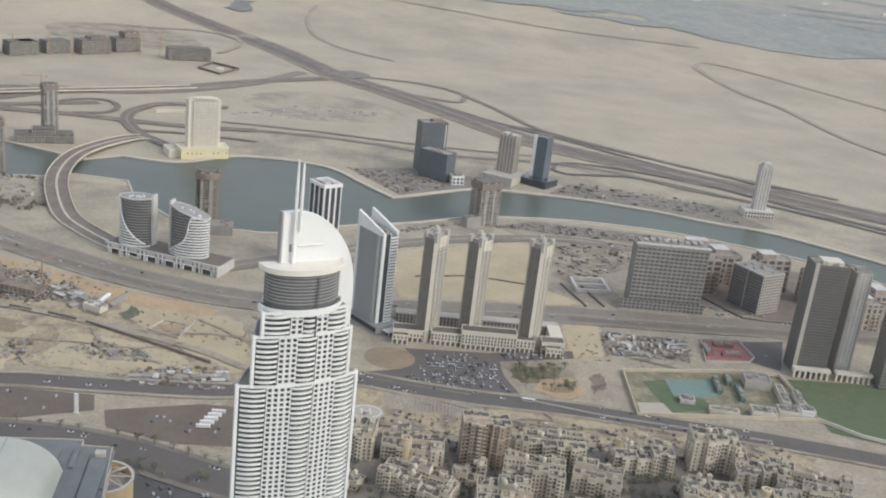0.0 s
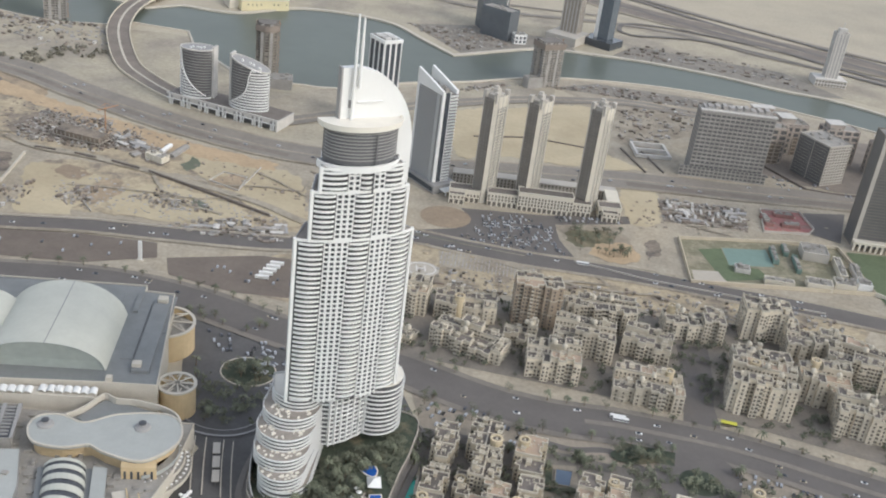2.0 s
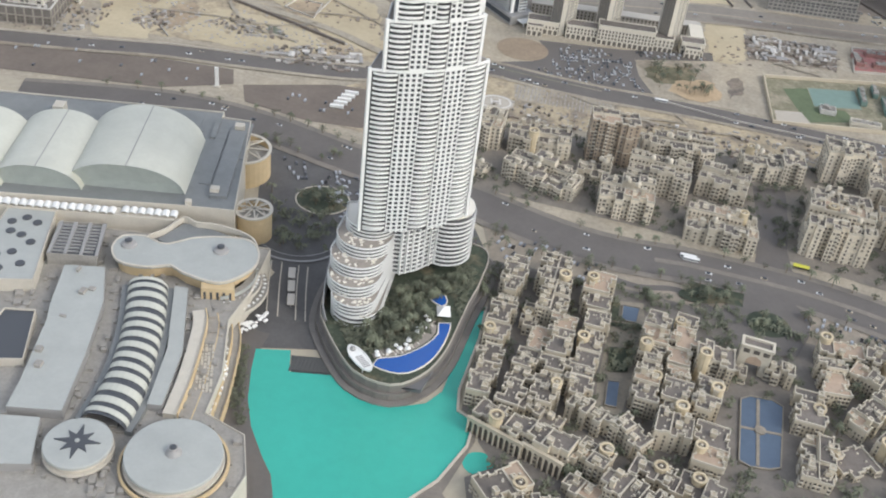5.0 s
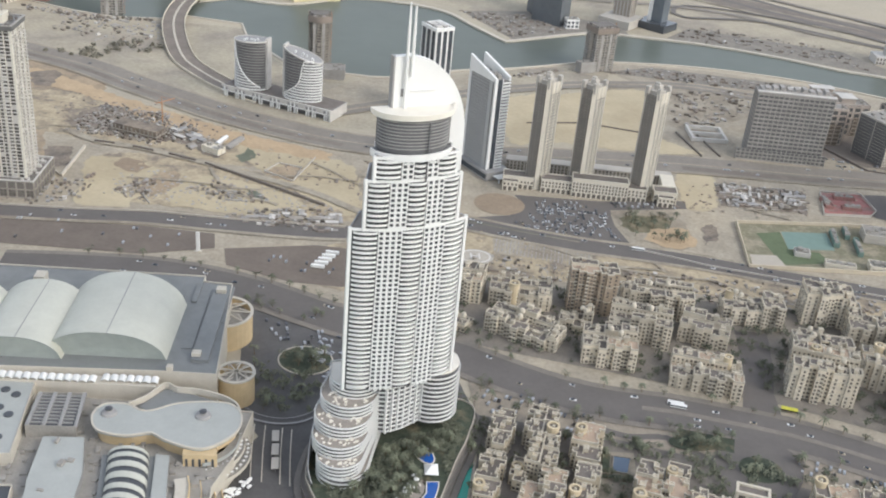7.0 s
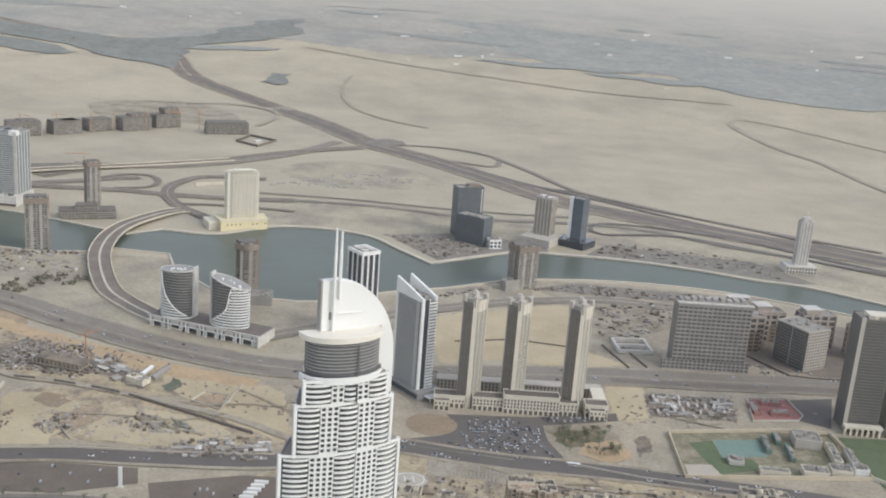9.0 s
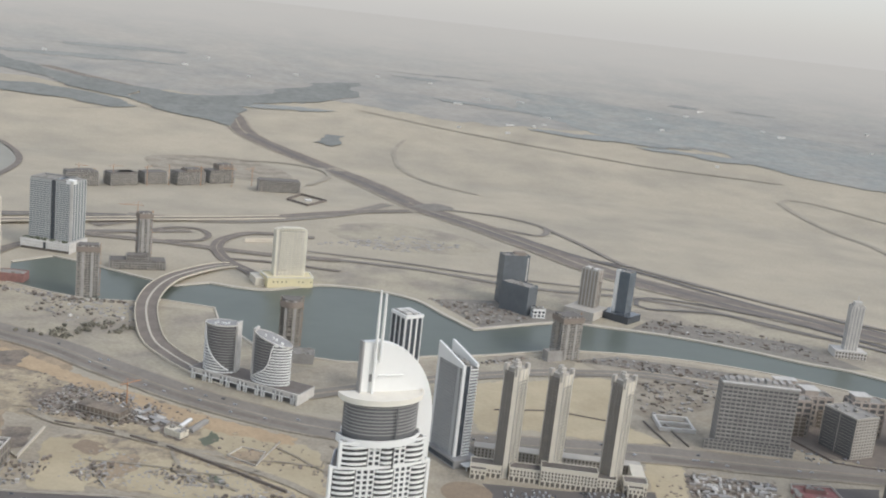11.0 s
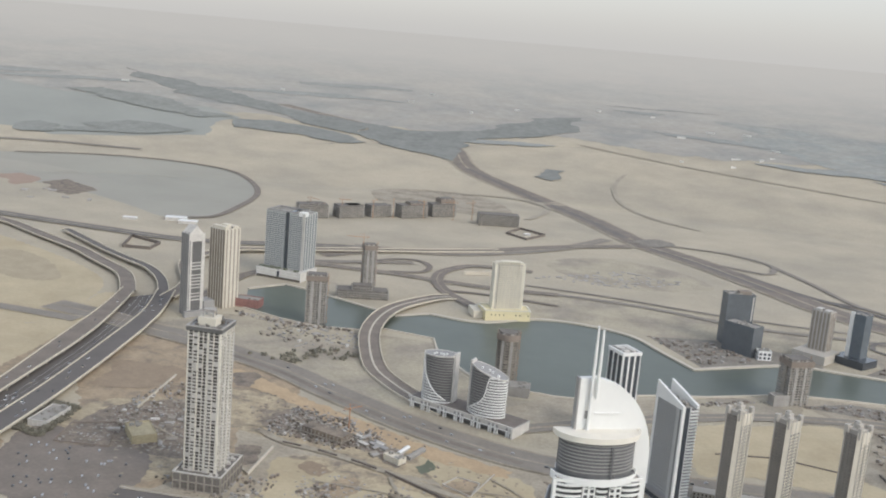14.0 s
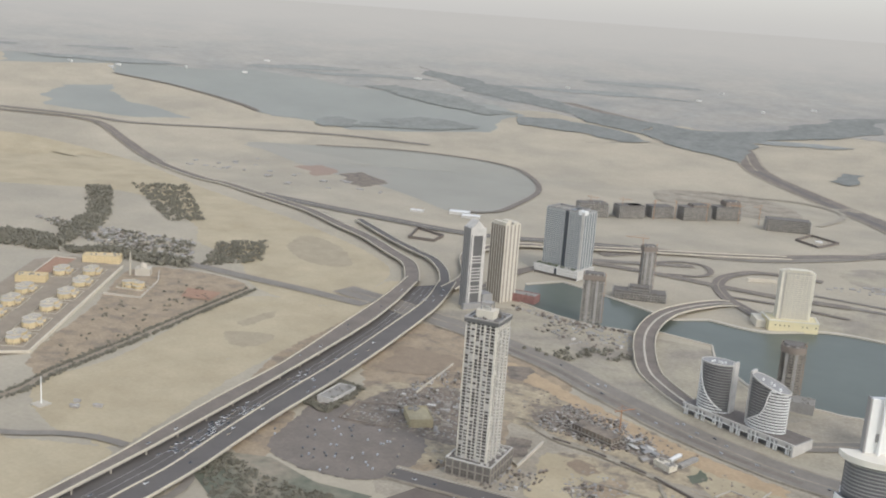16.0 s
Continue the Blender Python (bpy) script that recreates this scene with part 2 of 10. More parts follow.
# ---- ground ----
vs, fs = [(0.0, 0.0, 0.0)], []
radii = [300, 600, 1000, 1500, 2000, 2500, 3000] + [3000 / (1 - k / 60) for k in range(1, 60)] + [400000]
SEG = 288
for r in radii:
    for i in range(SEG):
        vs.append(land(r * math.cos(2 * math.pi * i / SEG), r * math.sin(2 * math.pi * i / SEG)))
for i in range(SEG):
    fs.append((0, 1 + i, 1 + (i + 1) % SEG))
for k in range(len(radii) - 1):
    for i in range(SEG):
        j = (i + 1) % SEG
        fs.append((1 + k * SEG + i, 1 + (k + 1) * SEG + i, 1 + (k + 1) * SEG + j, 1 + k * SEG + j))
me = bpy.data.meshes.new("ground")
me.from_pydata(vs, [], fs)
me.materials.append(SAND)
tagged(new("ground", me), "pale desert sand reaching to the hazy horizon", "ground", kind="structure")

PAVING = mat("grey_paving", srgb(126, 119, 109), 0.9, grain=0.12, grain_m=2.5, stain=0.16, stain_m=16)
FORECOURT = mat("dark_forecourt", srgb(90, 88, 86), 0.85, grain=0.10, grain_m=3, stain=0.18, stain_m=14)
LOTTAR = mat("worn_tarmac", srgb(124, 115, 105), 0.9, grain=0.12, grain_m=4, stain=0.2, stain_m=30)
TOWNLANE = mat("lane_paving", srgb(118, 112, 104), 0.9, grain=0.1, grain_m=2.5, stain=0.16, stain_m=12)
RUBBLE = mat("brown_rubble", srgb(132, 121, 107), 0.95, grain=0.25, grain_m=3, stain=0.2, stain_m=18, other=srgb(106, 98, 90), other_m=16)
PONDGREEN = mat("pond_green", srgb(96, 100, 78), 0.4, stain=0.15, stain_m=8)
CLAYDARK = mat("brown_earth", srgb(144, 128, 108), 0.95, grain=0.12, grain_m=3, stain=0.14, stain_m=22)
CLAY = mat("orange_sand", srgb(176, 154, 124), 0.95, grain=0.12, grain_m=4, stain=0.14, stain_m=30)
# Mangrove green paled in its colour for the haze before it.
MANGROVE = mat("hazed_mangrove", srgb(134, 135, 128), 0.95, grain=0.16, grain_m=16, stain=0.14, stain_m=60, flat=4.0)
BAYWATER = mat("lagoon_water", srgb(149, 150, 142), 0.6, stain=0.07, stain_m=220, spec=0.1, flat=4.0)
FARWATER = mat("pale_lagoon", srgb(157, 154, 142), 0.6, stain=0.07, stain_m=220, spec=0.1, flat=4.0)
SCRUB = mat("grey_scrub", srgb(110, 112, 96), 0.95, grain=0.25, grain_m=14, stain=0.15, stain_m=90, other=srgb(150, 140, 122), other_m=120)
GRASS = mat("grass", srgb(96, 107, 80), 0.95, grain=0.15, grain_m=2, stain=0.12, stain_m=14)
COURT = mat("teal_court", srgb(116, 138, 128), 0.8, stain=0.08, stain_m=8)
QUAY = mat("quay_stone", srgb(190, 182, 166), 0.85, grain=0.06, grain_m=2, stain=0.10, stain_m=20)
RAIL = mat("cream_parapet", srgb(206, 197, 176), 0.85, stain=0.1, stain_m=9)
PAINT = mat("road_paint", srgb(206, 202, 194), 0.8, stain=0.2, stain_m=4)

DECKDARK = mat("dark_deck_boards", srgb(84, 84, 82), 0.85, grain=0.15, grain_m=1.5)
DECKSHADE = mat("under_deck_shade", srgb(62, 66, 66), 0.7, stain=0.1, stain_m=5)
# ---- water ----
FAR_BANK = [(-836, 1548), (-800, 1615), (-732, 1599), (-621, 1559), (-562, 1538), (-519, 1582), (-432, 1583), (-356, 1658), (-272, 1672), (-194, 1649), (-141, 1589), (-85, 1525), (43, 1629), (112, 1638), (218, 1640), (333, 1618), (414, 1590), (513, 1567), (700, 1440), (900, 1250)]
NEAR_BANK = [(-785, 1439), (-704, 1417), (-643, 1411), (-577, 1432), (-550, 1458), (-467, 1454), (-444, 1402), (-360, 1310), (-308, 1292), (-264, 1295), (-220, 1301), (-130, 1369), (-54, 1410), (34, 1472), (106, 1499), (205, 1517), (314, 1516), (410, 1495), (566, 1425), (760, 1230)]
FAR_BANK = FAR_BANK[:5] + glide(FAR_BANK[5:12], 15)[:-1] + glide(FAR_BANK[11:], 20)
NEAR_BANK = NEAR_BANK[:6] + glide(NEAR_BANK[6:], 20)
patch("creek", FAR_BANK + list(reversed(NEAR_BANK)), 0.3, CREEK, "grey-green creek water between stone quays", smooth=False)
for line, wide, h in ((FAR_BANK[:6], 5, 2.4), (FAR_BANK[5:], 7, 2.6), (NEAR_BANK[:7], 3, 1.7), (NEAR_BANK[6:], 4, 1.7)):
    ob = new("quay", wall_along(Geo(), line, wide, 0, h, smooth=False).mesh("quay"))
    ob.data.materials.append(QUAY)
    tagged(ob, "pale stone quay along the creek", kind="structure")
LAKE = [(-154, 468), (-133, 473), (-128, 454), (-112, 460), (-94, 459), (-76, 446), (-58, 443), (-42, 451), (-34, 464), (-31, 492), (-30, 520), (-29, 549), (-19, 552), (-19, 518), (-24, 467), (-22, 450), (-11, 444), (-12, 423), (-24, 393), (-39, 373), (-46, 300), (-20, 240), (-150, 240), (-122, 320), (-117, 372), (-137, 401), (-147, 426)]
patch("lake", LAKE, 0.35, TURQ, "bright turquoise artificial lake at the tower's foot", smooth=False)
patch("lake", [(x, y) for x, y in ellipse(-3, 412, 10, 9, 24)], 0.35, TURQ, "round turquoise basin beside the souk", smooth=False)
patch("lake", [(205, 425), (240, 437), (300, 432), (320, 380), (230, 380)], 0.35, TURQ, "turquoise lake arm beyond the town", smooth=False)
g = wall_along(Geo(), LAKE[12:21], 1.6, 0, 1.4, smooth=False)
ob = new("lake_edge", g.mesh("lake_edge"))
ob.data.materials.append(QUAY)
tagged(ob, "pale stone lake edge", kind="structure")
DOCK = Geo()
for k in range(12):
    DOCK.box(-129 + 2.4 * k, 455 + 0.45 * k, 0.5, -127.0 + 2.4 * k, 468 + 0.28 * k, 1.0)
# Dark sheet between water and slats, painting the shade below the deck.
patch("deck_base", [(-131, 468.5), (-100, 473.5), (-95, 459.5), (-127, 454)], 0.45, DECKSHADE, "dark sheet painting the shade under the slatted deck", smooth=False)
ob = new("lake_pergola", DOCK.mesh("lake_pergola"))
ob.data.materials.append(DECKDARK)
tagged(ob, "dark slatted deck over the water", "deck", kind="structure")
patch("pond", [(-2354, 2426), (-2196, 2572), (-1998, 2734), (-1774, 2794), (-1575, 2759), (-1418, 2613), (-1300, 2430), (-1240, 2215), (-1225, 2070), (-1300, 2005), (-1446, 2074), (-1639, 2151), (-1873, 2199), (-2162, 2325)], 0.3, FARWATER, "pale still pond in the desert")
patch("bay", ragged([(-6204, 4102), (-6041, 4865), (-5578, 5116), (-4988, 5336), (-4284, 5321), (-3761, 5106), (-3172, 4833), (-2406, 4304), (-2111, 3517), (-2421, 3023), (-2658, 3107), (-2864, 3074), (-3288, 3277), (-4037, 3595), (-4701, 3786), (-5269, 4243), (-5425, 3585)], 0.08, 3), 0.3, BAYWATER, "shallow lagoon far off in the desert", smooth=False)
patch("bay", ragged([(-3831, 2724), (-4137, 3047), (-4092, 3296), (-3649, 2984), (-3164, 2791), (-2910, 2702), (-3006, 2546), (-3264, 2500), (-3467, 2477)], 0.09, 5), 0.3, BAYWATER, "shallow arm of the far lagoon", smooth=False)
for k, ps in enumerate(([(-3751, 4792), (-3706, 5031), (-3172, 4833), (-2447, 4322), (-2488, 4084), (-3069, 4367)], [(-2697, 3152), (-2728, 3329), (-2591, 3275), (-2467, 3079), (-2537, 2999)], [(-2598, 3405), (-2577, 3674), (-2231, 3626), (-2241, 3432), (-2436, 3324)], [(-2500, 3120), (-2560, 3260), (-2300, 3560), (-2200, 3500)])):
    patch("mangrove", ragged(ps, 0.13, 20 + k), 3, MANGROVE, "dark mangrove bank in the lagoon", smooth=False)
ribbon("embankment", [(-4638, 3736), (-4037, 3595), (-3323, 3313), (-2990, 3130)], 26, 3.0, LOTTAR, "dark causeway along the lagoon", 40)
patch("pond_shallows", ragged([(-2325, 2372), (-2286, 2470), (-1982, 2440), (-1700, 2330), (-1602, 2176), (-1818, 2254), (-1990, 2235)], 0.1, 8), 0.32, mat("wet_sand", srgb(156, 151, 138), 0.7, stain=0.06, stain_m=120), "wet sand shallows of the pond", smooth=False)
patch("rubble_patch", ragged([(-1940, 2180), (-1912, 2268), (-1807, 2216), (-1797, 2110)], 0.15, 9), 0.5, mat("reddish_earth", srgb(158, 138, 122), 0.95, grain=0.14, grain_m=8), "reddish dug earth beside the pond", smooth=False)
patch("rubble_patch", ragged([(-1788, 2194), (-1773, 2273), (-1612, 2177), (-1618, 2077)], 0.15, 10), 0.5, RUBBLE, "grey rubble beside the pond", smooth=False)

# ---- lots and fields ----
DISTRICT = mat("dusty_district_ground", srgb(158, 149, 132), 0.95, grain=0.2, grain_m=4, stain=0.2, stain_m=34, other=srgb(166, 155, 135), other_m=70)
patch("district_ground", [(-640, 1080), (-440, 1070), (-300, 1050), (-150, 1045), (20, 1080), (300, 1125), (640, 1165), (640, 560), (330, 600), (100, 640), (-100, 690), (-300, 740), (-560, 760)], 0.02, DISTRICT, "dusty trodden ground of the new district")
patch("district_ground", [(150, 1170), (640, 1200), (760, 1230), (566, 1415), (410, 1480), (205, 1505), (60, 1470), (130, 1400), (240, 1390), (160, 1300)], 0.02, DISTRICT, "dusty trodden ground by the creek")
DUNE = mat("trampled_sand", srgb(167, 158, 138), 0.95, grain=0.14, grain_m=5, stain=0.14, stain_m=40, other=srgb(148, 140, 126), other_m=90)
WARMSAND = mat("warm_sand", srgb(180, 167, 139), 0.95, grain=0.07, grain_m=5, stain=0.10, stain_m=60, other=srgb(170, 156, 128), other_m=110, soft=0.14)
DARKERSAND = mat("darker_sand", srgb(165, 153, 129), 0.95, grain=0.1, grain_m=5, stain=0.12, stain_m=30)
BROWNDIRT = mat("brown_dirt", srgb(160, 143, 119), 0.95, grain=0.2, grain_m=4, stain=0.2, stain_m=22, other=srgb(138, 125, 108), other_m=34)
patch("district_ground", [(-900, 1300), (-780, 1395), (-640, 1385), (-560, 1420), (-450, 1430), (-430, 1385), (-340, 1285), (-220, 1285), (-100, 1375), (40, 1455), (60, 1380), (-80, 1250), (-200, 1120), (-340, 1110), (-480, 1170), (-620, 1230), (-760, 1270)], 0.02, DUNE, "trampled sand along the creek")
patch("district_ground", [(-420, 1610), (-270, 1695), (-150, 1670), (-80, 1570), (60, 1660), (400, 1620), (560, 1580), (700, 1490), (900, 1400), (1000, 1500), (700, 1740), (400, 1850), (200, 1900), (0, 1900), (-300, 1880), (-420, 1800)], 0.02, DUNE, "trampled sand along the far quay")
patch("district_ground", [(-447, 2148), (-345, 2260), (-191, 2231), (-100, 2120), (-155, 2040), (-279, 1990), (-403, 2048)], 0.02, DUNE, "disturbed sand of old foundations")
patch("district_ground", [(-960, 1180), (-832, 1221), (-769, 1262), (-640, 1215), (-540, 1150), (-540, 1000), (-500, 900), (-560, 800), (-640, 870), (-682, 898), (-804, 1041), (-790, 880), (-840, 880)], 0.02, BROWNDIRT, "brown churned dirt of a large building site")
patch("sand_field", [(-827, 638), (-860, 720), (-905, 880), (-945, 1010), (-990, 1157), (-975, 1250), (-1010, 1380), (-960, 1400), (-953, 1327), (-918, 1153), (-868, 900), (-820, 735), (-798, 655)], 0.03, WARMSAND, "warm sand along the viaduct")
patch("sand_field", [(-1005, 700), (-1015, 822), (-1060, 960), (-1105, 1100), (-1076, 1168), (-985, 1178), (-940, 1010), (-885, 822), (-840, 657), (-900, 640)], 0.03, WARMSAND, "smooth warm sand beside the highway")
patch("sand_field", [(-1130, 1190), (-985, 1195), (-1000, 1330), (-1090, 1480), (-1400, 1620), (-1800, 1730), (-2300, 1880), (-2900, 1900), (-3000, 1500), (-2300, 1350), (-1900, 1560), (-1560, 1450), (-1420, 1340), (-1280, 1300)], 0.02, WARMSAND, "warm open sand west of the highway")
patch("sand_field", [(-1095, 757), (-1020, 720), (-1030, 780), (-1066, 899), (-1100, 1030), (-1130, 1176), (-1250, 1190), (-1340, 1120), (-1206, 932)], 0.03, BROWNDIRT, "rough brown ground beside the villas")
patch("sand_field", [(-1010, 420), (-1010, 560), (-900, 590), (-800, 640), (-775, 560), (-750, 420)], 0.03, WARMSAND, "smooth warm sand beside the highway")
patch("sand_stain", [(-1180, 1380), (-1120, 1420), (-1230, 1520), (-1330, 1540), (-1290, 1440)], 0.05, DARKERSAND, "darker patch in the sand")
patch("sand_stain", [(-1016, 1033), (-1019, 1116), (-1001, 1096), (-998, 1028)], 0.05, DARKERSAND, "darker patch in the sand")
patch("sand_stain", [(-998, 994), (-938, 1028), (-924, 978), (-950, 960)], 0.05, DARKERSAND, "darker patch in the sand")
patch("sand_field", [(-720, 725), (-745, 800), (-738, 840), (-723, 828), (-690, 765), (-675, 729)], 0.03, BROWNDIRT, "brown sand apron under the viaduct")
YARDGREY = mat("grey_yard", srgb(132, 126, 116), 0.95, grain=0.2, grain_m=4, stain=0.2, stain_m=20)
patch("quay_yard", [(-75, 1545), (10, 1615), (100, 1650), (90, 1700), (-60, 1720), (-170, 1672)], 0.04, YARDGREY, "grey yard on the far quay", smooth=False)
patch("quay_yard", [(160, 1655), (330, 1632), (480, 1590), (520, 1600), (440, 1700), (200, 1730)], 0.04, YARDGREY, "grey yard on the far quay", smooth=False)
patch("quay_yard", [(60, 1440), (330, 1442), (330, 1490), (130, 1490)], 0.04, YARDGREY, "grey yard along the near quay", smooth=False)
patch("quay_yard", [(-300, 1200), (-240, 1190), (-100, 1330), (-60, 1395), (-130, 1350), (-250, 1285)], 0.04, DISTRICT, "dusty yard along the near quay", smooth=False)
patch("forecourt", [(-236, 705), (-160, 692), (-112, 660), (-118, 600), (-127, 545), (-128, 475), (-155, 480), (-176, 500), (-166, 545), (-190, 570), (-200, 610), (-222, 690)], 0.1, FORECOURT, "dark asphalt forecourt between mall and tower", smooth=False)
patch("forecourt", [(-128, 640), (-40, 640), (-22, 600), (-28, 560), (-60, 600), (-110, 590)], 0.1, FORECOURT, "dark planted ground behind the tower", smooth=False)
patch("promenade", [(-180, 486), (-150, 484), (-152, 460), (-143, 425), (-133, 400), (-112, 372), (-106, 340), (-120, 300), (-150, 300), (-150, 330), (-128, 375), (-152, 392), (-160, 425)], 0.12, ASPHALT, "paved lakeside promenade", smooth=False)
patch("forecourt", [(-176, 496), (-120, 496), (-117, 478), (-133, 474.5), (-154, 469), (-162, 480)], 0.11, FORECOURT, "dark paving at the head of the lake", smooth=False)
ribbon("lake_road", [(-166, 490), (-162, 473), (-156, 447), (-150, 423), (-141, 402), (-128, 382), (-119, 370), (-114, 358), (-116, 330)], 11, 0.3, ASPHALT, "dark lakeside road")
patch("promenade", [(-24, 452), (-10, 446), (-8, 428), (-20, 385), (10, 352), (-40, 352), (-39, 373), (-24, 393), (-12, 423), (-11, 444)], 0.14, PAVING, "paved lakeside promenade below the souk", smooth=False)
patch("town_ground", [(-30, 612), (60, 618), (150, 612), (300, 600), (330, 560), (330, 440), (240, 437), (205, 425), (150, 385), (40, 350), (0, 360), (-10, 400), (6, 412), (-6, 428), (-10, 446), (-20, 452), (-18, 556), (-22, 590)], 0.12, TOWNLANE, "grey paved lanes between the old town blocks", smooth=False)
patch("town_ground", [(-80, 702), (0, 692), (90, 684), (200, 676), (360, 640), (380, 780), (340, 820), (250, 830), (100, 815), (-40, 800), (-90, 770)], 0.12, PAVING, "dusty paved ground between apartment blocks", smooth=False)
patch("side_street", [(170, 660), (176, 704), (176, 778), (203, 778), (203, 764), (201, 723), (197, 690), (199, 660)], 0.2, ASPHALT, "dark side street running between the apartment blocks", smooth=False)
VERGE = mat("pale_verge_paving", srgb(146, 136, 121), 0.9, grain=0.12, grain_m=2.5, stain=0.16, stain_m=14)
patch("service_court", [(-40, 664), (-12, 650), (33, 634), (76, 628), (118, 630), (160, 626), (201, 622), (262, 606), (300, 590), (300, 560), (130, 596), (60, 604), (-24, 606)], 0.13, VERGE, "pale paved verge along the boulevard", smooth=False)
ribbon("side_lane", [(60, 613), (84, 608), (112, 613), (132, 600), (150, 592), (160, 606), (150, 624), (140, 634)], 6, 0.24, ASPHALT, "asphalt loop lane beside the boulevard", 6)
patch("town_ground", [(-150, 690), (-60, 668), (-40, 640), (-60, 610), (-130, 640)], 0.12, FORECOURT, "dark planted ground behind the tower", smooth=False)
COURTSTONE = mat("courtyard_stone", srgb(140, 132, 118), 0.9, grain=0.12, grain_m=2, stain=0.16, stain_m=8)
patch("courtyard", [(64, 586), (88, 590), (90, 556), (86, 530), (81, 500), (76, 474), (60, 474), (60, 502), (63, 530), (63, 553)], 0.13, COURTSTONE, "pale paved courtyard with planted beds", smooth=False)
DIRT = mat("churned_dirt", srgb(170, 156, 130), 0.95, grain=0.22, grain_m=4, stain=0.2, stain_m=18, other=srgb(130, 120, 106), other_m=26)
patch("churned_site", [(-90, 835), (-60, 812), (60, 822), (180, 832), (330, 820), (350, 868), (200, 884), (90, 895), (-20, 905), (-60, 905), (-100, 872)], 0.1, DIRT, "churned dirt between town and road")
patch("churned_site", [(-420, 862), (-300, 858), (-190, 872), (-130, 900), (-180, 925), (-260, 950), (-400, 968), (-460, 940)], 0.1, DIRT, "churned dirt of a cleared building site")
patch("churned_site", [(-600, 1010), (-520, 985), (-420, 985), (-330, 965), (-290, 990), (-330, 1050), (-440, 1090), (-560, 1110), (-640, 1080)], 0.1, DIRT, "churned dirt of a building site")
patch("churned_site", [(150, 1170), (225, 1180), (222, 1290), (320, 1400), (160, 1405), (40, 1350), (60, 1250)], 0.1, LOT, "trodden sand behind the towers")
patch("churned_site", [(-700, 880), (-560, 820), (-520, 900), (-560, 1000), (-640, 1040), (-720, 980)], 0.1, DIRT, "churned dirt of a building site")
patch("churned_site", [(300, 1230), (600, 1180), (640, 1290), (480, 1400), (330, 1400)], 0.1, LOTTAR, "dark paved ground between brown blocks")
patch("churned_site", [(-190, 760), (-120, 745), (-60, 720), (-66, 800), (-100, 835), (-180, 830)], 0.1, DIRT, "churned dirt beside the tarmac lot")
DARKLOT = mat("brown_tarmac", srgb(112, 102, 92), 0.9, grain=0.1, grain_m=4, stain=0.16, stain_m=30)
patch("tarmac_lot", [(-520, 780), (-357, 811), (-289, 815), (-280, 789), (-336, 761), (-457, 745), (-530, 735)], 0.1, DARKLOT, "large worn tarmac lot", smooth=False)
patch("tarmac_lot", [(-272, 791), (-195, 821), (-150, 823), (-130, 757), (-200, 750), (-261, 763)], 0.1, DARKLOT, "large worn tarmac lot", smooth=False)
patch("sand_field", [(14, 1329), (115, 1379), (123, 1284), (127, 1211), (182, 1176), (150, 1162), (71, 1150), (0, 1150), (-44, 1130), (-62, 1274)], 0.1, WARMSAND, "warm open sand behind the towers")
patch("sand_field", [(146, 1105), (186, 1110), (183, 1024), (153, 1010), (146, 1038)], 0.1, WARMSAND, "warm bare sand beside the podium")
patch("sand_field", [(-465, 942), (-406, 944), (-385, 921), (-390, 885), (-382, 845), (-431, 835), (-446, 883)], 0.1, WARMSAND, "warm levelled sand on the building site")
patch("sand_field", [(-331, 1010), (-324, 1026), (-256, 1015), (-202, 1006), (-175, 890), (-209, 906), (-282, 955)], 0.1, WARMSAND, "warm levelled sand beside the road")
patch("sand_field", [(-270, 925), (-223, 893), (-250, 865), (-330, 860), (-360, 880), (-340, 930)], 0.1, WARMSAND, "warm trampled sand on the building site")
patch("site_ground", [(-288, 958), (-267, 990), (-252, 981), (-255, 945)], 0.1, BROWNDIRT, "brown dug earth in a walled pen")
patch("site_ground", [(-385, 925), (-372, 935), (-356, 900), (-372, 870), (-386, 890)], 0.1, BROWNDIRT, "brown churned strip on the site")
patch("site_ground", [(163, 970), (175, 982), (179, 948), (165, 930)], 0.1, RUBBLE, "dark gravel patch beside the bushes")
patch("car_park", [(-28, 988), (60, 1000), (150, 1030), (151, 1011), (80, 985), (72, 972), (76, 947), (90, 914), (64, 911), (-69, 909), (-71, 919), (-28, 938), (-15, 966)], 0.1, ASPHALT, "dark car park full of cars", smooth=False)
patch("round_lot", ellipse(-41, 961, 26, 25, 40), 0.12, CLAYDARK, "round levelled plot", smooth=False)
WORNSCRUB = mat("dry_scrub", srgb(110, 106, 84), 0.95, grain=0.25, grain_m=3, stain=0.2, stain_m=10, other=srgb(138, 126, 104), other_m=16)
patch("scrub_plot", [(71, 982), (144, 998), (155, 927), (140, 912), (89, 922)], 0.12, LOT, "sandy plot with bushes", smooth=False)
patch("scrub_plot", [(80, 965), (115, 985), (134, 972), (128, 951), (92, 938)], 0.13, WORNSCRUB, "patchy grass in a plot")
patch("scrub_plot", [(120, 955), (150, 960), (154, 925), (126, 914), (104, 926)], 0.13, CLAY, "orange sand in a plot")
patch("site_yard", [(186, 1091), (284, 1099), (280, 1040), (188, 1031)], 0.12, RUBBLE, "cluttered contractor's yard", smooth=False)
patch("site_ground", [(-529, 1021), (-505, 1093), (-429, 1080), (-350, 1017), (-342, 979), (-396, 1004), (-469, 1004)], 0.12, RUBBLE, "brown rubble ground of a building site")
patch("clay_strip", [(-640, 1170), (-520, 1120), (-420, 1080), (-330, 1050), (-230, 1030), (-230, 1010), (-340, 1020), (-440, 1050), (-540, 1100), (-650, 1140)], 0.14, CLAY, "strip of orange sand beside the road")
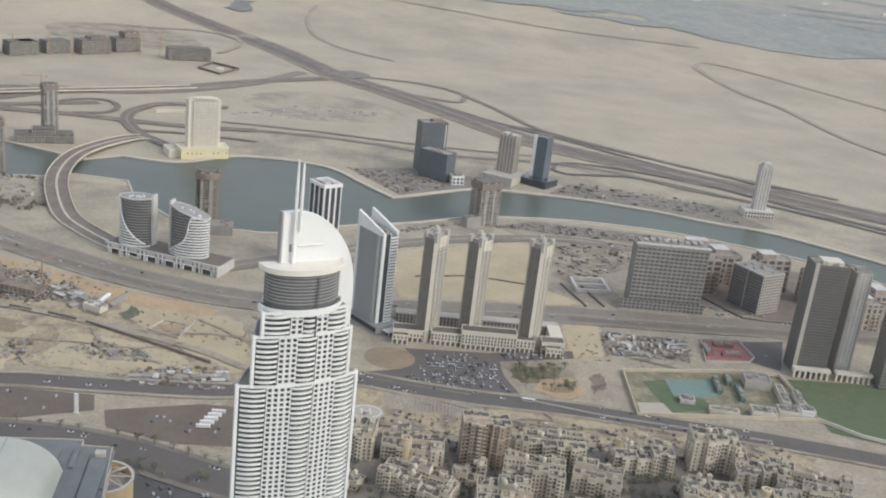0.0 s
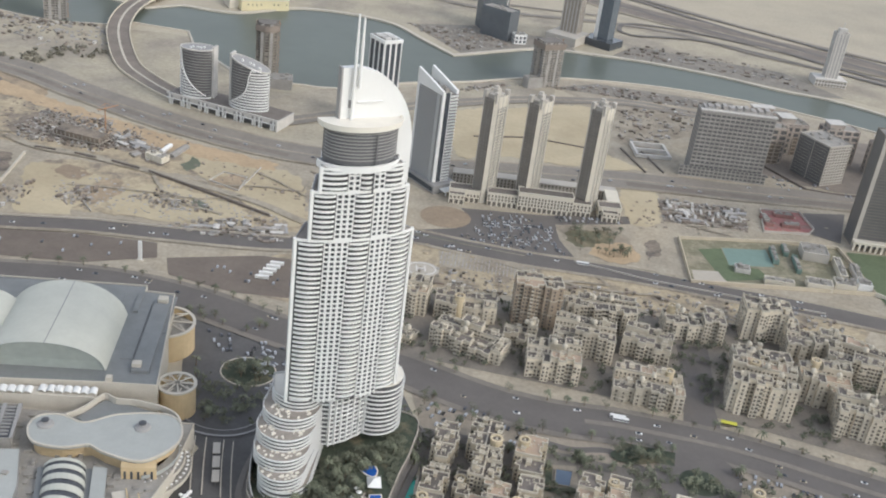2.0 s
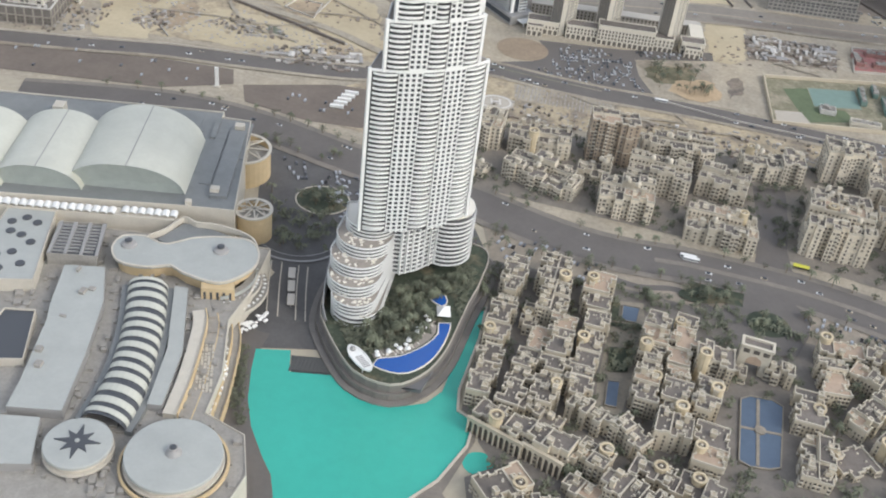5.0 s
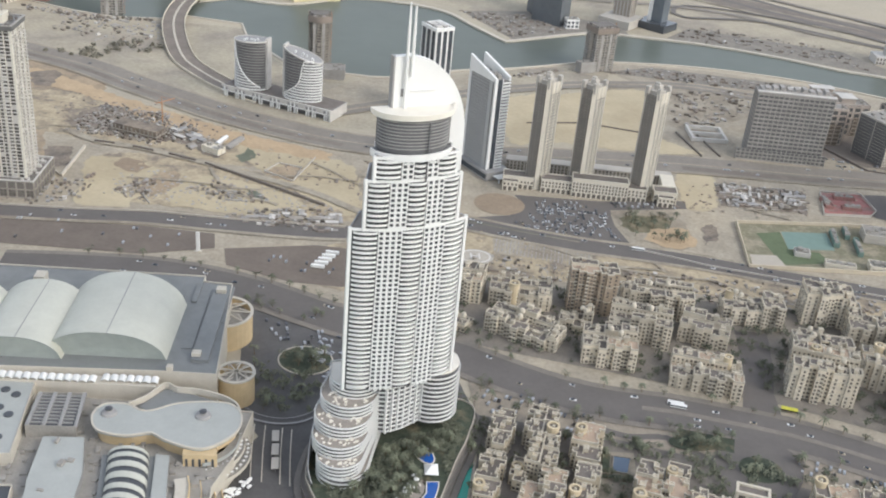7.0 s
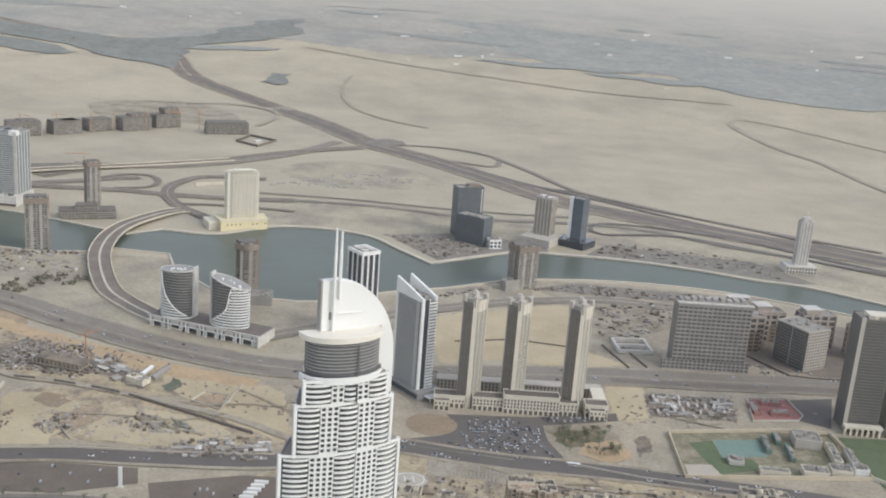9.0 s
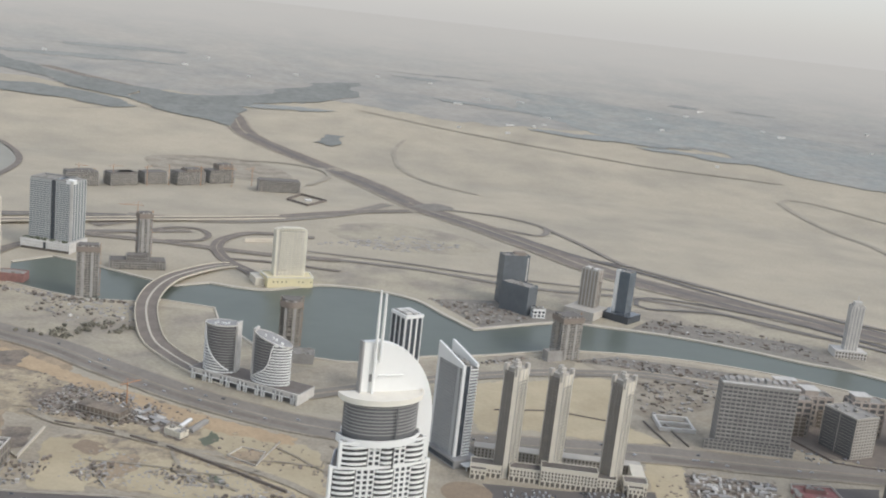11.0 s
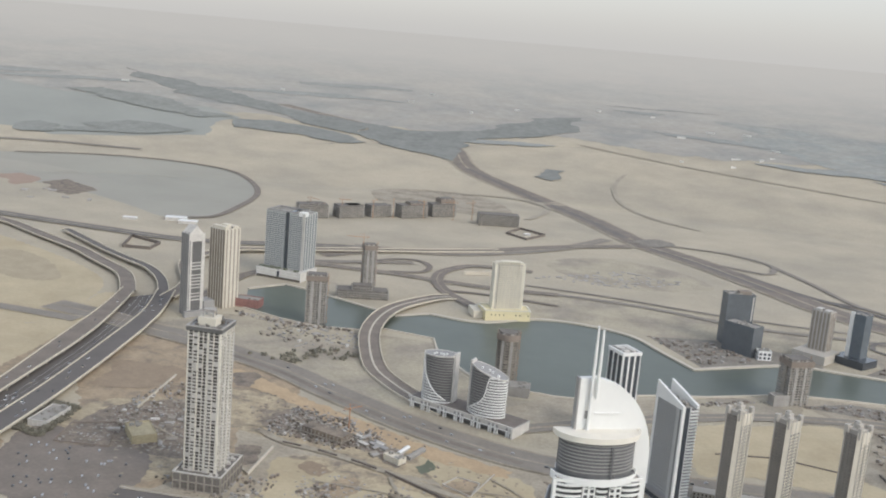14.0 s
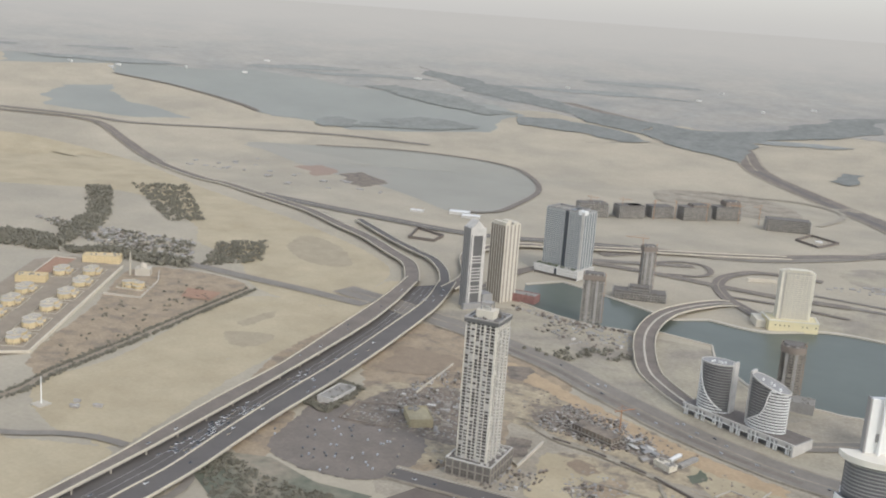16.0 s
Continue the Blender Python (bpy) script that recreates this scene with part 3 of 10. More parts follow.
patch("puddle", [(-327, 990), (-321, 1017), (-307, 1001), (-314, 971)], 0.2, PONDGREEN, "green pond in the sand")
patch("puddle", [(-290, 913), (-273, 909), (-267, 897), (-285, 898)], 0.2, PONDGREEN, "green puddle in the sand")
patch("mound", [(-434, 928), (-429, 950), (-397, 937), (-405, 917)], 0.2, CLAYDARK, "darker sand mound")
patch("excavation", [(-637, 1155), (-606, 1166), (-595, 1118), (-614, 1114)], 0.2, RUBBLE, "dark sandy pit")
patch("excavation", [(-518, 953), (-492, 958), (-474, 917), (-485, 903), (-505, 915)], 0.2, RUBBLE, "walled excavation beside the tower", smooth=False)
patch("gravel_lot", [(-712, 803), (-728, 889), (-603, 896), (-551, 813), (-580, 748), (-680, 743)], 0.1, LOTTAR, "brown gravel car park")
patch("levelled_plot", [(-758, 1023), (-770, 1070), (-790, 1118), (-740, 1130), (-692, 1131), (-680, 1090), (-694, 1048)], 0.1, CLAYDARK, "brown levelled plot")
patch("site_ground", [(-687, 863), (-694, 979), (-619, 1027), (-536, 899), (-621, 881)], 0.12, RUBBLE, "brown rubble ground of a building site")
patch("green_verge", [(-698, 656), (-712, 714), (-670, 735), (-600, 722), (-540, 735), (-540, 640), (-620, 620)], 0.12, SCRUB, "dark planted verge", smooth=False)
patch("storage_field", [(-40, 884), (55, 876), (53, 860), (-36, 852)], 0.12, LOT, "field with rows of stored materials", smooth=False)
WORNGRASS = mat("worn_grass", srgb(126, 122, 100), 0.95, grain=0.15, grain_m=3, stain=0.16, stain_m=12, other=srgb(146, 138, 118), other_m=24)
patch("sports_field", [(200, 993), (315, 1021), (372, 1026), (386, 930), (202, 897)], 0.1, WORNGRASS, "worn grass and paving of a school yard", smooth=False)
patch("sports_field", [(218, 975), (243, 985), (246, 947), (276, 949), (284, 929), (235, 911)], 0.14, GRASS, "worn grass pitch", smooth=False)
patch("sports_court", [(244, 986), (291, 997), (293, 959), (246, 948)], 0.14, COURT, "teal sports court", smooth=False)
patch("sports_field", [(206, 925), (232, 930), (240, 906), (206, 900)], 0.15, CONCRETE, "pale concrete forecourt", smooth=False)
patch("lawn", [(380, 1022), (456, 1030), (560, 1022), (560, 880), (446, 895), (392, 908)], 0.14, GRASS, "mown green lawn", smooth=False)
patch("site_yard", [(353, 1112), (404, 1127), (379, 1042), (350, 1056)], 0.12, ASPHALT, "dark empty yard", smooth=False)
REDFLOOR = mat("faded_red_floor", srgb(158, 108, 102), 0.9, grain=0.12, grain_m=3, stain=0.2, stain_m=9, other=srgb(140, 116, 106), other_m=12)
patch("red_yard", [(303, 1103), (348, 1111), (356, 1068), (347, 1053), (297, 1042)], 0.14, REDFLOOR, "faded red floor of a walled yard", smooth=False)
patch("ring_ground", [(-1101, 2745), (-1026, 2869), (-847, 2906), (-690, 2731), (-690, 2576), (-798, 2577), (-964, 2538)], 0.4, LOT, "grey ground behind a row of shells")
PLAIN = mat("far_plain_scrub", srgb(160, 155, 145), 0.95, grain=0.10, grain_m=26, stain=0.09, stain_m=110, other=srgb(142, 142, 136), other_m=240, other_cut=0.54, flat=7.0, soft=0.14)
# Farther scrub, paler in colour to paint the haze.
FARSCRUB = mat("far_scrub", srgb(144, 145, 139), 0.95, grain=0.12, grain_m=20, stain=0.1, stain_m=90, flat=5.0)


def haze_glow(m, z0, z1, col, most):
    """Fades a surface into glowing haze colour as it rises towards the horizon."""
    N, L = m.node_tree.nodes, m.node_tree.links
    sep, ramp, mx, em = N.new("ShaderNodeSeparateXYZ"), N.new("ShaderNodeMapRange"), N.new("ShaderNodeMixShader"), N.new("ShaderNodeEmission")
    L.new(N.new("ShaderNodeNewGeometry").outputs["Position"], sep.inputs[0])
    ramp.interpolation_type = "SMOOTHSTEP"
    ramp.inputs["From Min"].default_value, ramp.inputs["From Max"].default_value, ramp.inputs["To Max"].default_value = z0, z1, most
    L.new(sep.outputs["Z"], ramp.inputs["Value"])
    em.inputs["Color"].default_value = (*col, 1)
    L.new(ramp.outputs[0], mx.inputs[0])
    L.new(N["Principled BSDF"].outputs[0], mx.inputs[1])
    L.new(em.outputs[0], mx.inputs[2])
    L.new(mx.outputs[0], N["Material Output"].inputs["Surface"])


# Distance haze, put on the far plain as emission.
haze_glow(PLAIN, 130, 445, srgb(194, 192, 189), 0.94)
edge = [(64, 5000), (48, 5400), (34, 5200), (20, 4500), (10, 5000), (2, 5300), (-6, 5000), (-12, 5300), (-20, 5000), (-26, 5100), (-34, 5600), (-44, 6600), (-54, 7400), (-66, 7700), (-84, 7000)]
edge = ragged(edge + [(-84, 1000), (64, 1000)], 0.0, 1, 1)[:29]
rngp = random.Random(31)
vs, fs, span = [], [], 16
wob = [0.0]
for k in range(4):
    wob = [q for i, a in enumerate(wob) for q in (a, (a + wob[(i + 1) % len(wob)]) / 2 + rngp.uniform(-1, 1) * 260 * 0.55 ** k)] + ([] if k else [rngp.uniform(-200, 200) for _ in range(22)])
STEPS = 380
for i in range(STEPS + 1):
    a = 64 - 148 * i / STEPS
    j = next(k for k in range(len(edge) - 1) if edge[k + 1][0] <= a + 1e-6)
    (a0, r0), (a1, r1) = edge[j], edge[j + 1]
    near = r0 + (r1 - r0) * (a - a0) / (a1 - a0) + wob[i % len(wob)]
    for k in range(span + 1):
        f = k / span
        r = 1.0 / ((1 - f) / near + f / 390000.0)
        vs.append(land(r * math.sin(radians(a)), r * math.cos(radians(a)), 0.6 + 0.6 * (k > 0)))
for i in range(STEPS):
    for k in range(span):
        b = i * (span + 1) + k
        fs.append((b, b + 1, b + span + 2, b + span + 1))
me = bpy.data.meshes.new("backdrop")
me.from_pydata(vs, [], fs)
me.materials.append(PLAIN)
tagged(new("backdrop", me), "broad dusty plain of scrub and suburbs, glowing as haze at the horizon", "backdrop", kind="structure")
for k in range(44):
    a = radians(rngp.uniform(-66, 40))
    r = rngp.uniform(4400, 9000)
    w, d = rngp.uniform(60, 420) * r / 5000, rngp.uniform(40, 170) * r / 5000
    x, y = r * math.sin(a), r * math.cos(a)
    if x < -1900 and r < 6400:
        continue
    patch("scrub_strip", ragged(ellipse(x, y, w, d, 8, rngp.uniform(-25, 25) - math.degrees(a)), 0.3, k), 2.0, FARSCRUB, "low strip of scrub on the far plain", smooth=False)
# Distant green land, greyed in its colour as haze would.
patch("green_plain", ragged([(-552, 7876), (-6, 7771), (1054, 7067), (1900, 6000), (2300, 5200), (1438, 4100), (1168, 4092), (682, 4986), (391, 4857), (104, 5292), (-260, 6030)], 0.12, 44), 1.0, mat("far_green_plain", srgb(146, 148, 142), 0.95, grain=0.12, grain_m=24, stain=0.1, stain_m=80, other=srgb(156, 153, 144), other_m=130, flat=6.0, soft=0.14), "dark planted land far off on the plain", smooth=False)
SHED = mat("far_shed", srgb(206, 204, 198), 0.8)
g = Geo()
for k in range(60):
    a, r = radians(rngp.uniform(-60, 38)), rngp.uniform(4300, 8000)
    if r < 6400 and math.sin(a) * r < -1900:
        continue
    x, y, z = land(r * math.sin(a), r * math.cos(a), 2)
    q = rngp.uniform(5, 16)
    g.box(-q, -3, z - 6, q, 3, z + rngp.uniform(3, 6), rngp.uniform(-30, 30), (x, y))
ob = new("far_sheds", g.mesh("far_sheds"))
ob.data.materials.append(SHED)
tagged(ob, "scattered pale sheds and houses far off on the plain", "buildings", kind="stuff")

TRACK = mat("desert_track", srgb(158, 150, 134), 0.95, grain=0.1, grain_m=6, stain=0.14, stain_m=40)

# ---- roads ----
def road(name, ps, width, material=DUSTY, z=0.3, verge=0.0, verge_mat=None, median=0.0, label="dusty asphalt road through the sand", step=15.0):
    """A carriageway with its verge and median."""
    if verge:
        ribbon("verge", ps, width + 2 * verge, z - 0.12, verge_mat or LOT, "trodden sand verge", step)
    ob = ribbon(name, ps, width, z, material, label, step)
    if median:
        ribbon("median", ps, median, z + 0.15, verge_mat or LOT, "sandy median", step)
    return ob


road("boulevard", [(-440, 712), (-374, 727), (-307, 736), (-233, 728), (-151, 703), (-58, 679), (-12, 662), (33, 648), (76, 643), (118, 645), (160, 642), (201, 638), (241, 629), (264, 622), (360, 595), (460, 560)], 35, ASPHALT, 0.3, 6, PAVING, 0, "dark asphalt boulevard with pale verges")
ribbon("median", [(95, 644), (118, 645), (160, 642), (201, 638), (241, 629), (264, 622), (360, 595)], 5, 0.5, PAVING, "paved median of the boulevard")
road("road", [(-560, 790), (-433, 813), (-359, 829), (-285, 836), (-178, 852), (-110, 890), (-71, 906), (-15, 899), (42, 894), (90, 894), (153, 893), (225, 886), (325, 878), (480, 855)], 24, ASPHALT, 0.3, 5, LOT, 0, "dark asphalt road beside a building site")
ribbon("median", [(-71, 911), (-15, 904), (42, 899)], 2, 0.5, SCRUB, "planted median of the road")
road("road", [(-1029, 1287), (-932, 1278), (-848, 1262), (-760, 1249), (-598, 1204), (-517, 1165), (-443, 1132), (-384, 1107), (-331, 1090), (-226, 1068), (-100, 1075), (20, 1105), (153, 1132), (285, 1147), (422, 1166), (600, 1185)], 46, DUSTY, 0.3, 4, LOT, 3, "broad dusty road curving past the towers")
ribbon("lane", [(-760, 1240), (-598, 1192), (-517, 1153), (-443, 1120), (-331, 1078), (-226, 1056)], 9, 0.35, LOTTAR, "darker lane of the broad road")
ribbon("lane", [(153, 1120), (285, 1134), (422, 1153), (600, 1172)], 12, 0.35, LOTTAR, "darker lane of the broad road")
road("road", [(-1500, 1180), (-1288, 1214), (-1188, 1223), (-1056, 1236), (-947, 1240)], 22, DUSTY, 0.3, 3)
road("bank_road", [(-265, 1145), (-214, 1192), (-151, 1245), (-112, 1278), (-48, 1323), (19, 1364), (98, 1397), (179, 1420), (257, 1412), (319, 1405), (420, 1390)], 26, DUSTY, 0.4, 0, LOT, 5)
road("quay_road", [(-424, 1846), (-259, 1863), (-154, 1857), (-70, 1840), (33, 1839), (177, 1865), (299, 1850), (427, 1785), (660, 1703), (900, 1600)], 16, DUSTY, 0.4)
road("quay_road", [(-434, 1890), (-265, 1899), (-115, 1891), (11, 1892), (180, 1910)], 10, DUSTY, 0.4)
road("highway", [(-2682, 5255), (-2042, 4729), (-1580, 4435), (-1307, 4095), (-1051, 3500), (-739, 3073), (-506, 2789), (-345, 2558), (-271, 2464), (-156, 2362), (12, 2179), (95, 2081), (190, 2000), (346, 1920), (534, 1840), (681, 1777), (950, 1650)], 70, LOTTAR, 0.5, 8, LOT, 6, "dusty desert highway with a sandy median", 25)
LANE = mat("dark_lane", srgb(112, 107, 101), 0.9, grain=0.06, grain_m=6, stain=0.12, stain_m=60)
for ps, w in (([(-60, 2290), (94, 2158), (187, 2129), (315, 2034), (474, 1945), (692, 1798), (950, 1640)], 13), ([(60, 2170), (214, 2080), (350, 1972), (491, 1870), (661, 1760), (900, 1610)], 15), ([(150, 2030), (230, 1983), (357, 1904), (487, 1819), (640, 1720), (900, 1560)], 14), ([(420, 1850), (296, 1882), (206, 1880), (181, 1841), (198, 1798), (329, 1828), (476, 1771), (640, 1690), (880, 1540)], 9)):
    ribbon("lane", ps, w, 0.75, LANE, "dark carriageway of the desert highway", 20)
ribbon("lane", [(-271, 2450), (-156, 2348), (12, 2165)], 14, 0.75, LANE, "dark carriageway of the desert highway", 20)
ribbon("lane", [(-1051, 3490), (-739, 3060), (-506, 2775), (-345, 2545)], 20, 0.75, LANE, "dark carriageway of the desert highway", 25)
road("road", [(-865, 1430), (-889, 1582), (-877, 1686), (-804, 1831), (-677, 1929)], 20, LOTTAR, 0.55, 3, LOT, 2, "dusty road leaving the interchange")
road("highway", [(-838, 2003), (-700, 2035), (-584, 2118), (-454, 2300), (-382, 2489)], 30, DUSTY, 0.6, 4, LOT, 3)
road("ramp", [(-335, 2496), (-226, 2518), (-102, 2520), (-5, 2456), (8, 2380), (-14, 2336), (-105, 2365)], 14, DUSTY, 0.7)
road("ramp", [(6, 2436), (86, 2304), (175, 2145), (309, 2048), (464, 1950), (700, 1840)], 14, DUSTY, 0.7)
road("track", [(-556, 3879), (-547, 3627), (-512, 3369), (-442, 3100), (-335, 2917), (-189, 2810)], 14, TRACK, 0.6, label="faint desert track")
road("track", [(-913, 4837), (-441, 4439), (-98, 4222), (226, 4034), (406, 3964), (851, 3935)], 24, TRACK, 1.0, label="faint desert track")
road("track", [(735, 3400), (742, 3250), (760, 3081), (800, 2900), (852, 2768), (911, 2444), (1000, 2250)], 20, TRACK, 0.6, label="faint desert track")
road("track", [(735, 3400), (780, 3500), (833, 3500), (931, 3388), (1122, 3068), (1300, 2800)], 18, TRACK, 0.6, label="faint desert track")
road("ramp", [(-440, 1640), (-490, 1690), (-530, 1725), (-560, 1765), (-590, 1824), (-601, 1889), (-590, 1940), (-572, 1978), (-520, 2000), (-450, 2010)], 24, LOTTAR, 0.7, 0, LOT, 2)
road("ramp", [(-760, 1850), (-740, 1905), (-705, 1950), (-665, 1952), (-634, 1910), (-637, 1859), (-689, 1826)], 12, LOTTAR, 0.7)
road("highway", [(-840, 1790), (-736, 1808), (-666, 1816), (-583, 1816), (-481, 1824), (-362, 1851)], 22, LOTTAR, 0.65, 3, LOT, 2)
road("ramp", [(-552, 1751), (-467, 1770), (-344, 1770)], 12, LOTTAR, 0.7)
road("highway", [(-849, 1873), (-798, 1962), (-740, 2017), (-664, 2069), (-573, 2168), (-457, 2313), (-320, 2440)], 30, LOTTAR, 0.68, 3, LOT, 2)
yw = new("retaining_wall", wall_along(Geo(), [(-560, 1900), (-543, 1914), (-515, 1932)], 2, 0, 7).mesh("retaining_wall"))
yw.data.materials.append(QUAY)
tagged(yw, "pale retaining wall of the flyover", kind="structure")
road("highway", [(-875, 1770), (-820, 1833), (-733, 1880)], 14, DUSTY, 0.7)
road("highway", [(-3468, 2288), (-3119, 2390), (-2883, 2418), (-2622, 2644), (-2332, 2851), (-2007, 2941)], 40, DUSTY, 1.0, step=40)
road("ramp", [(-1020, 560), (-913, 593), (-869, 629), (-833, 649), (-794, 657)], 12, DUSTY, 0.3)
road("ramp", [(-690, 575), (-677, 608), (-691, 646), (-713, 663), (-720, 680), (-712, 714)], 10, DUSTY, 0.3)
road("service_road", [(-520, 1000), (-475, 980), (-411, 975), (-294, 948), (-222, 925), (-184, 905), (-130, 880)], 10, LOT, 0.25, label="pale site road", step=10)


def between(A, B, f):
    """The line that lies a share f of the way from line A to line B."""
    def even(ps, n=60):
        line = glide(ps, 8)
        d = [0.0]
        for p, q in zip(line, line[1:]):
            d.append(d[-1] + math.dist(p, q))
        out, j = [], 0
        for i in range(n):
            s = d[-1] * i / (n - 1)
            while j < len(d) - 2 and d[j + 1] < s:
                j += 1
            k = (s - d[j]) / max(1e-6, d[j + 1] - d[j])
            out.append((line[j][0] + (line[j + 1][0] - line[j][0]) * k, line[j][1] + (line[j + 1][1] - line[j][1]) * k))
        return out
    return [(p[0] + (q[0] - p[0]) * f, p[1] + (q[1] - p[1]) * f) for p, q in zip(even(A), even(B))]


# edges of the two viaducts, from south to north
LEFT_OUT = [(-735, 420), (-753, 518), (-772, 622), (-794, 712), (-818, 818), (-842, 939), (-892, 1110), (-944, 1285), (-990, 1410)]
LEFT_IN = [(-718, 420), (-739, 528), (-758, 644), (-776, 736), (-798, 843), (-828, 977), (-869, 1146), (-907, 1264), (-958, 1395)]
RIGHT_IN = [(-675, 420), (-703, 560), (-716, 644), (-742, 743), (-769, 859), (-799, 998), (-848, 1185), (-885, 1312), (-938, 1430)]
RIGHT_OUT = [(-645, 420), (-668, 520), (-690, 651), (-708, 725), (-730, 818), (-755, 945), (-797, 1117), (-850, 1300), (-910, 1440)]


def raised_deck(name, left, right, z, label, thick=1.6, pillars=0, rail=True, top=ASPHALT, median=0.0):
    """An elevated carriageway between two lines, on its pillars, with pale parapets. z: a height or one for each point."""
    n = len(left)
    zs = z if isinstance(z, list) else [z] * n
    (ox, oy) = left[0]
    t = thing(name, ox, oy, 0, 0, label, "bridge")
    vs, fs = [], []
    for (x, y), h in zip(left, zs):
        vs += [(x - ox, y - oy, h), (x - ox, y - oy, h - thick)]
    for (x, y), h in zip(right, zs):
        vs += [(x - ox, y - oy, h), (x - ox, y - oy, h - thick)]
    m = 2 * n
    for i in range(n - 1):
        a, b, c, d = 2 * i, 2 * i + 2, m + 2 * i, m + 2 * i + 2
        fs += [(a, c, d, b), (a + 1, b + 1, d + 1, c + 1), (a, b, b + 1, a + 1), (c, c + 1, d + 1, d)]
    part("girder", Geo().add(vs, fs), CONCRETE, t)
    vs = [(x - ox, y - oy, h + 0.03) for (x, y), h in zip(left, zs)] + [(x - ox, y - oy, h + 0.03) for (x, y), h in zip(right, zs)]
    part("carriageway", Geo().add(vs, [(i, n + i, n + i + 1, i + 1) for i in range(n - 1)]), top, t, "asphalt carriageway")
    if rail:
        for line, s in ((left, 1), (right, -1)):
            inner = beside(line, 1.2 * s)
            vs = [(p[0] - ox, p[1] - oy, h + k) for ps in (line, inner) for k in (0.0, 1.4) for p, h in zip(ps, zs)]
            fs = []
            for i in range(n - 1):
                a, b, c, d = i, n + i, 3 * n + i, 2 * n + i
                fs += [(a, a + 1, b + 1, b), (b, b + 1, c + 1, c), (c, c + 1, d + 1, d)]
            part("parapet", Geo().add(vs, fs), RAIL, t, "pale concrete parapet")
    if median:
        cl = [((p[0] + q[0]) / 2 - ox, (p[1] + q[1]) / 2 - oy) for p, q in zip(left, right)]
        a, b = beside(cl, -median / 2), beside(cl, median / 2)
        vs = [(*p, h + 0.03 + k) for k in (0, 0.5) for ps in (a, b) for p, h in zip(ps, zs)]
        part("median", Geo().add(vs, [f for i in range(n - 1) for f in ((2 * n + i, 3 * n + i, 3 * n + i + 1, 2 * n + i + 1), (i, 2 * n + i, 2 * n + i + 1, i + 1), (n + i + 1, 3 * n + i + 1, 3 * n + i, n + i))]), QUAY, t, "pale raised median")
    if pillars:
        for i in range(2, n - 1, pillars):
            for line in (left, right):
                k = 0.2
                x = line[i][0] + (right[i][0] - line[i][0]) * k if line is left else line[i][0] + (left[i][0] - line[i][0]) * k
                y = line[i][1] + (right[i][1] - line[i][1]) * k if line is left else line[i][1] + (left[i][1] - line[i][1]) * k
                if zs[i] > 3:
                    part("pillar", Geo().rod((x - ox, y - oy, 0), (x - ox, y - oy, zs[i] - thick), 1.1, 1.1, 8), CONCRETE, t)
    return t


raised_deck("viaduct", between(LEFT_OUT, LEFT_IN, 0.0), between(LEFT_OUT, LEFT_IN, 1.0), 8.0, "elevated highway on pillars with pale parapets", pillars=3, top=LOTTAR)
raised_deck("viaduct", between(RIGHT_IN, RIGHT_OUT, 0.0), between(RIGHT_IN, RIGHT_OUT, 1.0), 8.0, "elevated highway on pillars with pale parapets", pillars=3)
lower = [land(x, y, 0.3) for x, y in between(LEFT_IN, RIGHT_IN, -0.25)] + [land(x, y, 0.3) for x, y in between(LEFT_IN, RIGHT_IN, 1.3)]
ob = new("road", Geo().add(lower, [(i, 60 + i, 61 + i, i + 1) for i in range(59)]).mesh("road"))
ob.data.materials.append(ASPHALT)
tagged(ob, "dark highway between two viaducts, full of cars", kind="structure")
mid = between(LEFT_IN, RIGHT_IN, 0.5)
for f in (0.25, 0.5, 0.75):
    ribbon("lane_line", between(LEFT_IN, RIGHT_IN, f), 0.3, 0.35, PAINT, "white lane line", smooth=False)


def raised_road(name, ps, width, z, label, pillars=3, zs=None, top=DUSTY, median=0.0):
    line = glide(ps, 16)
    n = len(line)
    if zs:
        z = [zs(i / (n - 1)) for i in range(n)]
    return raised_deck(name, beside(line, -width / 2), beside(line, width / 2), z, label, pillars=pillars, top=top, median=median)


raised_road("flyover", [(-966, 1390), (-976, 1404), (-1007, 1447), (-1053, 1498), (-1128, 1544), (-1231, 1607), (-1346, 1658), (-1477, 1720), (-1589, 1752), (-1700, 1780), (-1834, 1816), (-1937, 1824), (-2100, 1873), (-2200, 1915)], 26, 7, "long curving flyover across the sand", zs=lambda f: 8 - 6 * f, pillars=6, top=LOTTAR)
road("highway", [(-2150, 1893), (-2200, 1915), (-2345, 1987), (-2603, 2128), (-2852, 2268), (-2980, 2318), (-3070, 2322), (-3160, 2303), (-3305, 2246), (-3600, 2100)], 30, LOTTAR, 1.6, 4, LOT, 2, label="dusty highway curving away across the sand")
raised_road("flyover", [(-924, 1427), (-975, 1496), (-1036, 1552), (-1097, 1583), (-1174, 1623), (-1263, 1676), (-1350, 1729)], 18, 7, "curving flyover joining the highway", zs=lambda f: 8 - 1 * f, top=ASPHALT)
raised_road("flyover", [(-900, 1400), (-925, 1500), (-1016, 1647), (-1004, 1774), (-937, 1840), (-831, 1933), (-675, 2062), (-560, 2170)], 26, 7, "curving flyover joining the highway", zs=lambda f: 8 - 6 * f * f, top=LOTTAR)
road("highway", [(-1700, 1800), (-1625, 1797), (-1459, 1800), (-1307, 1806), (-1165, 1815), (-1060, 1850), (-950, 1920), (-831, 1985)], 34, LANE, 0.9, 4, LOT, 5, "long desert highway towards the interchange", 20)
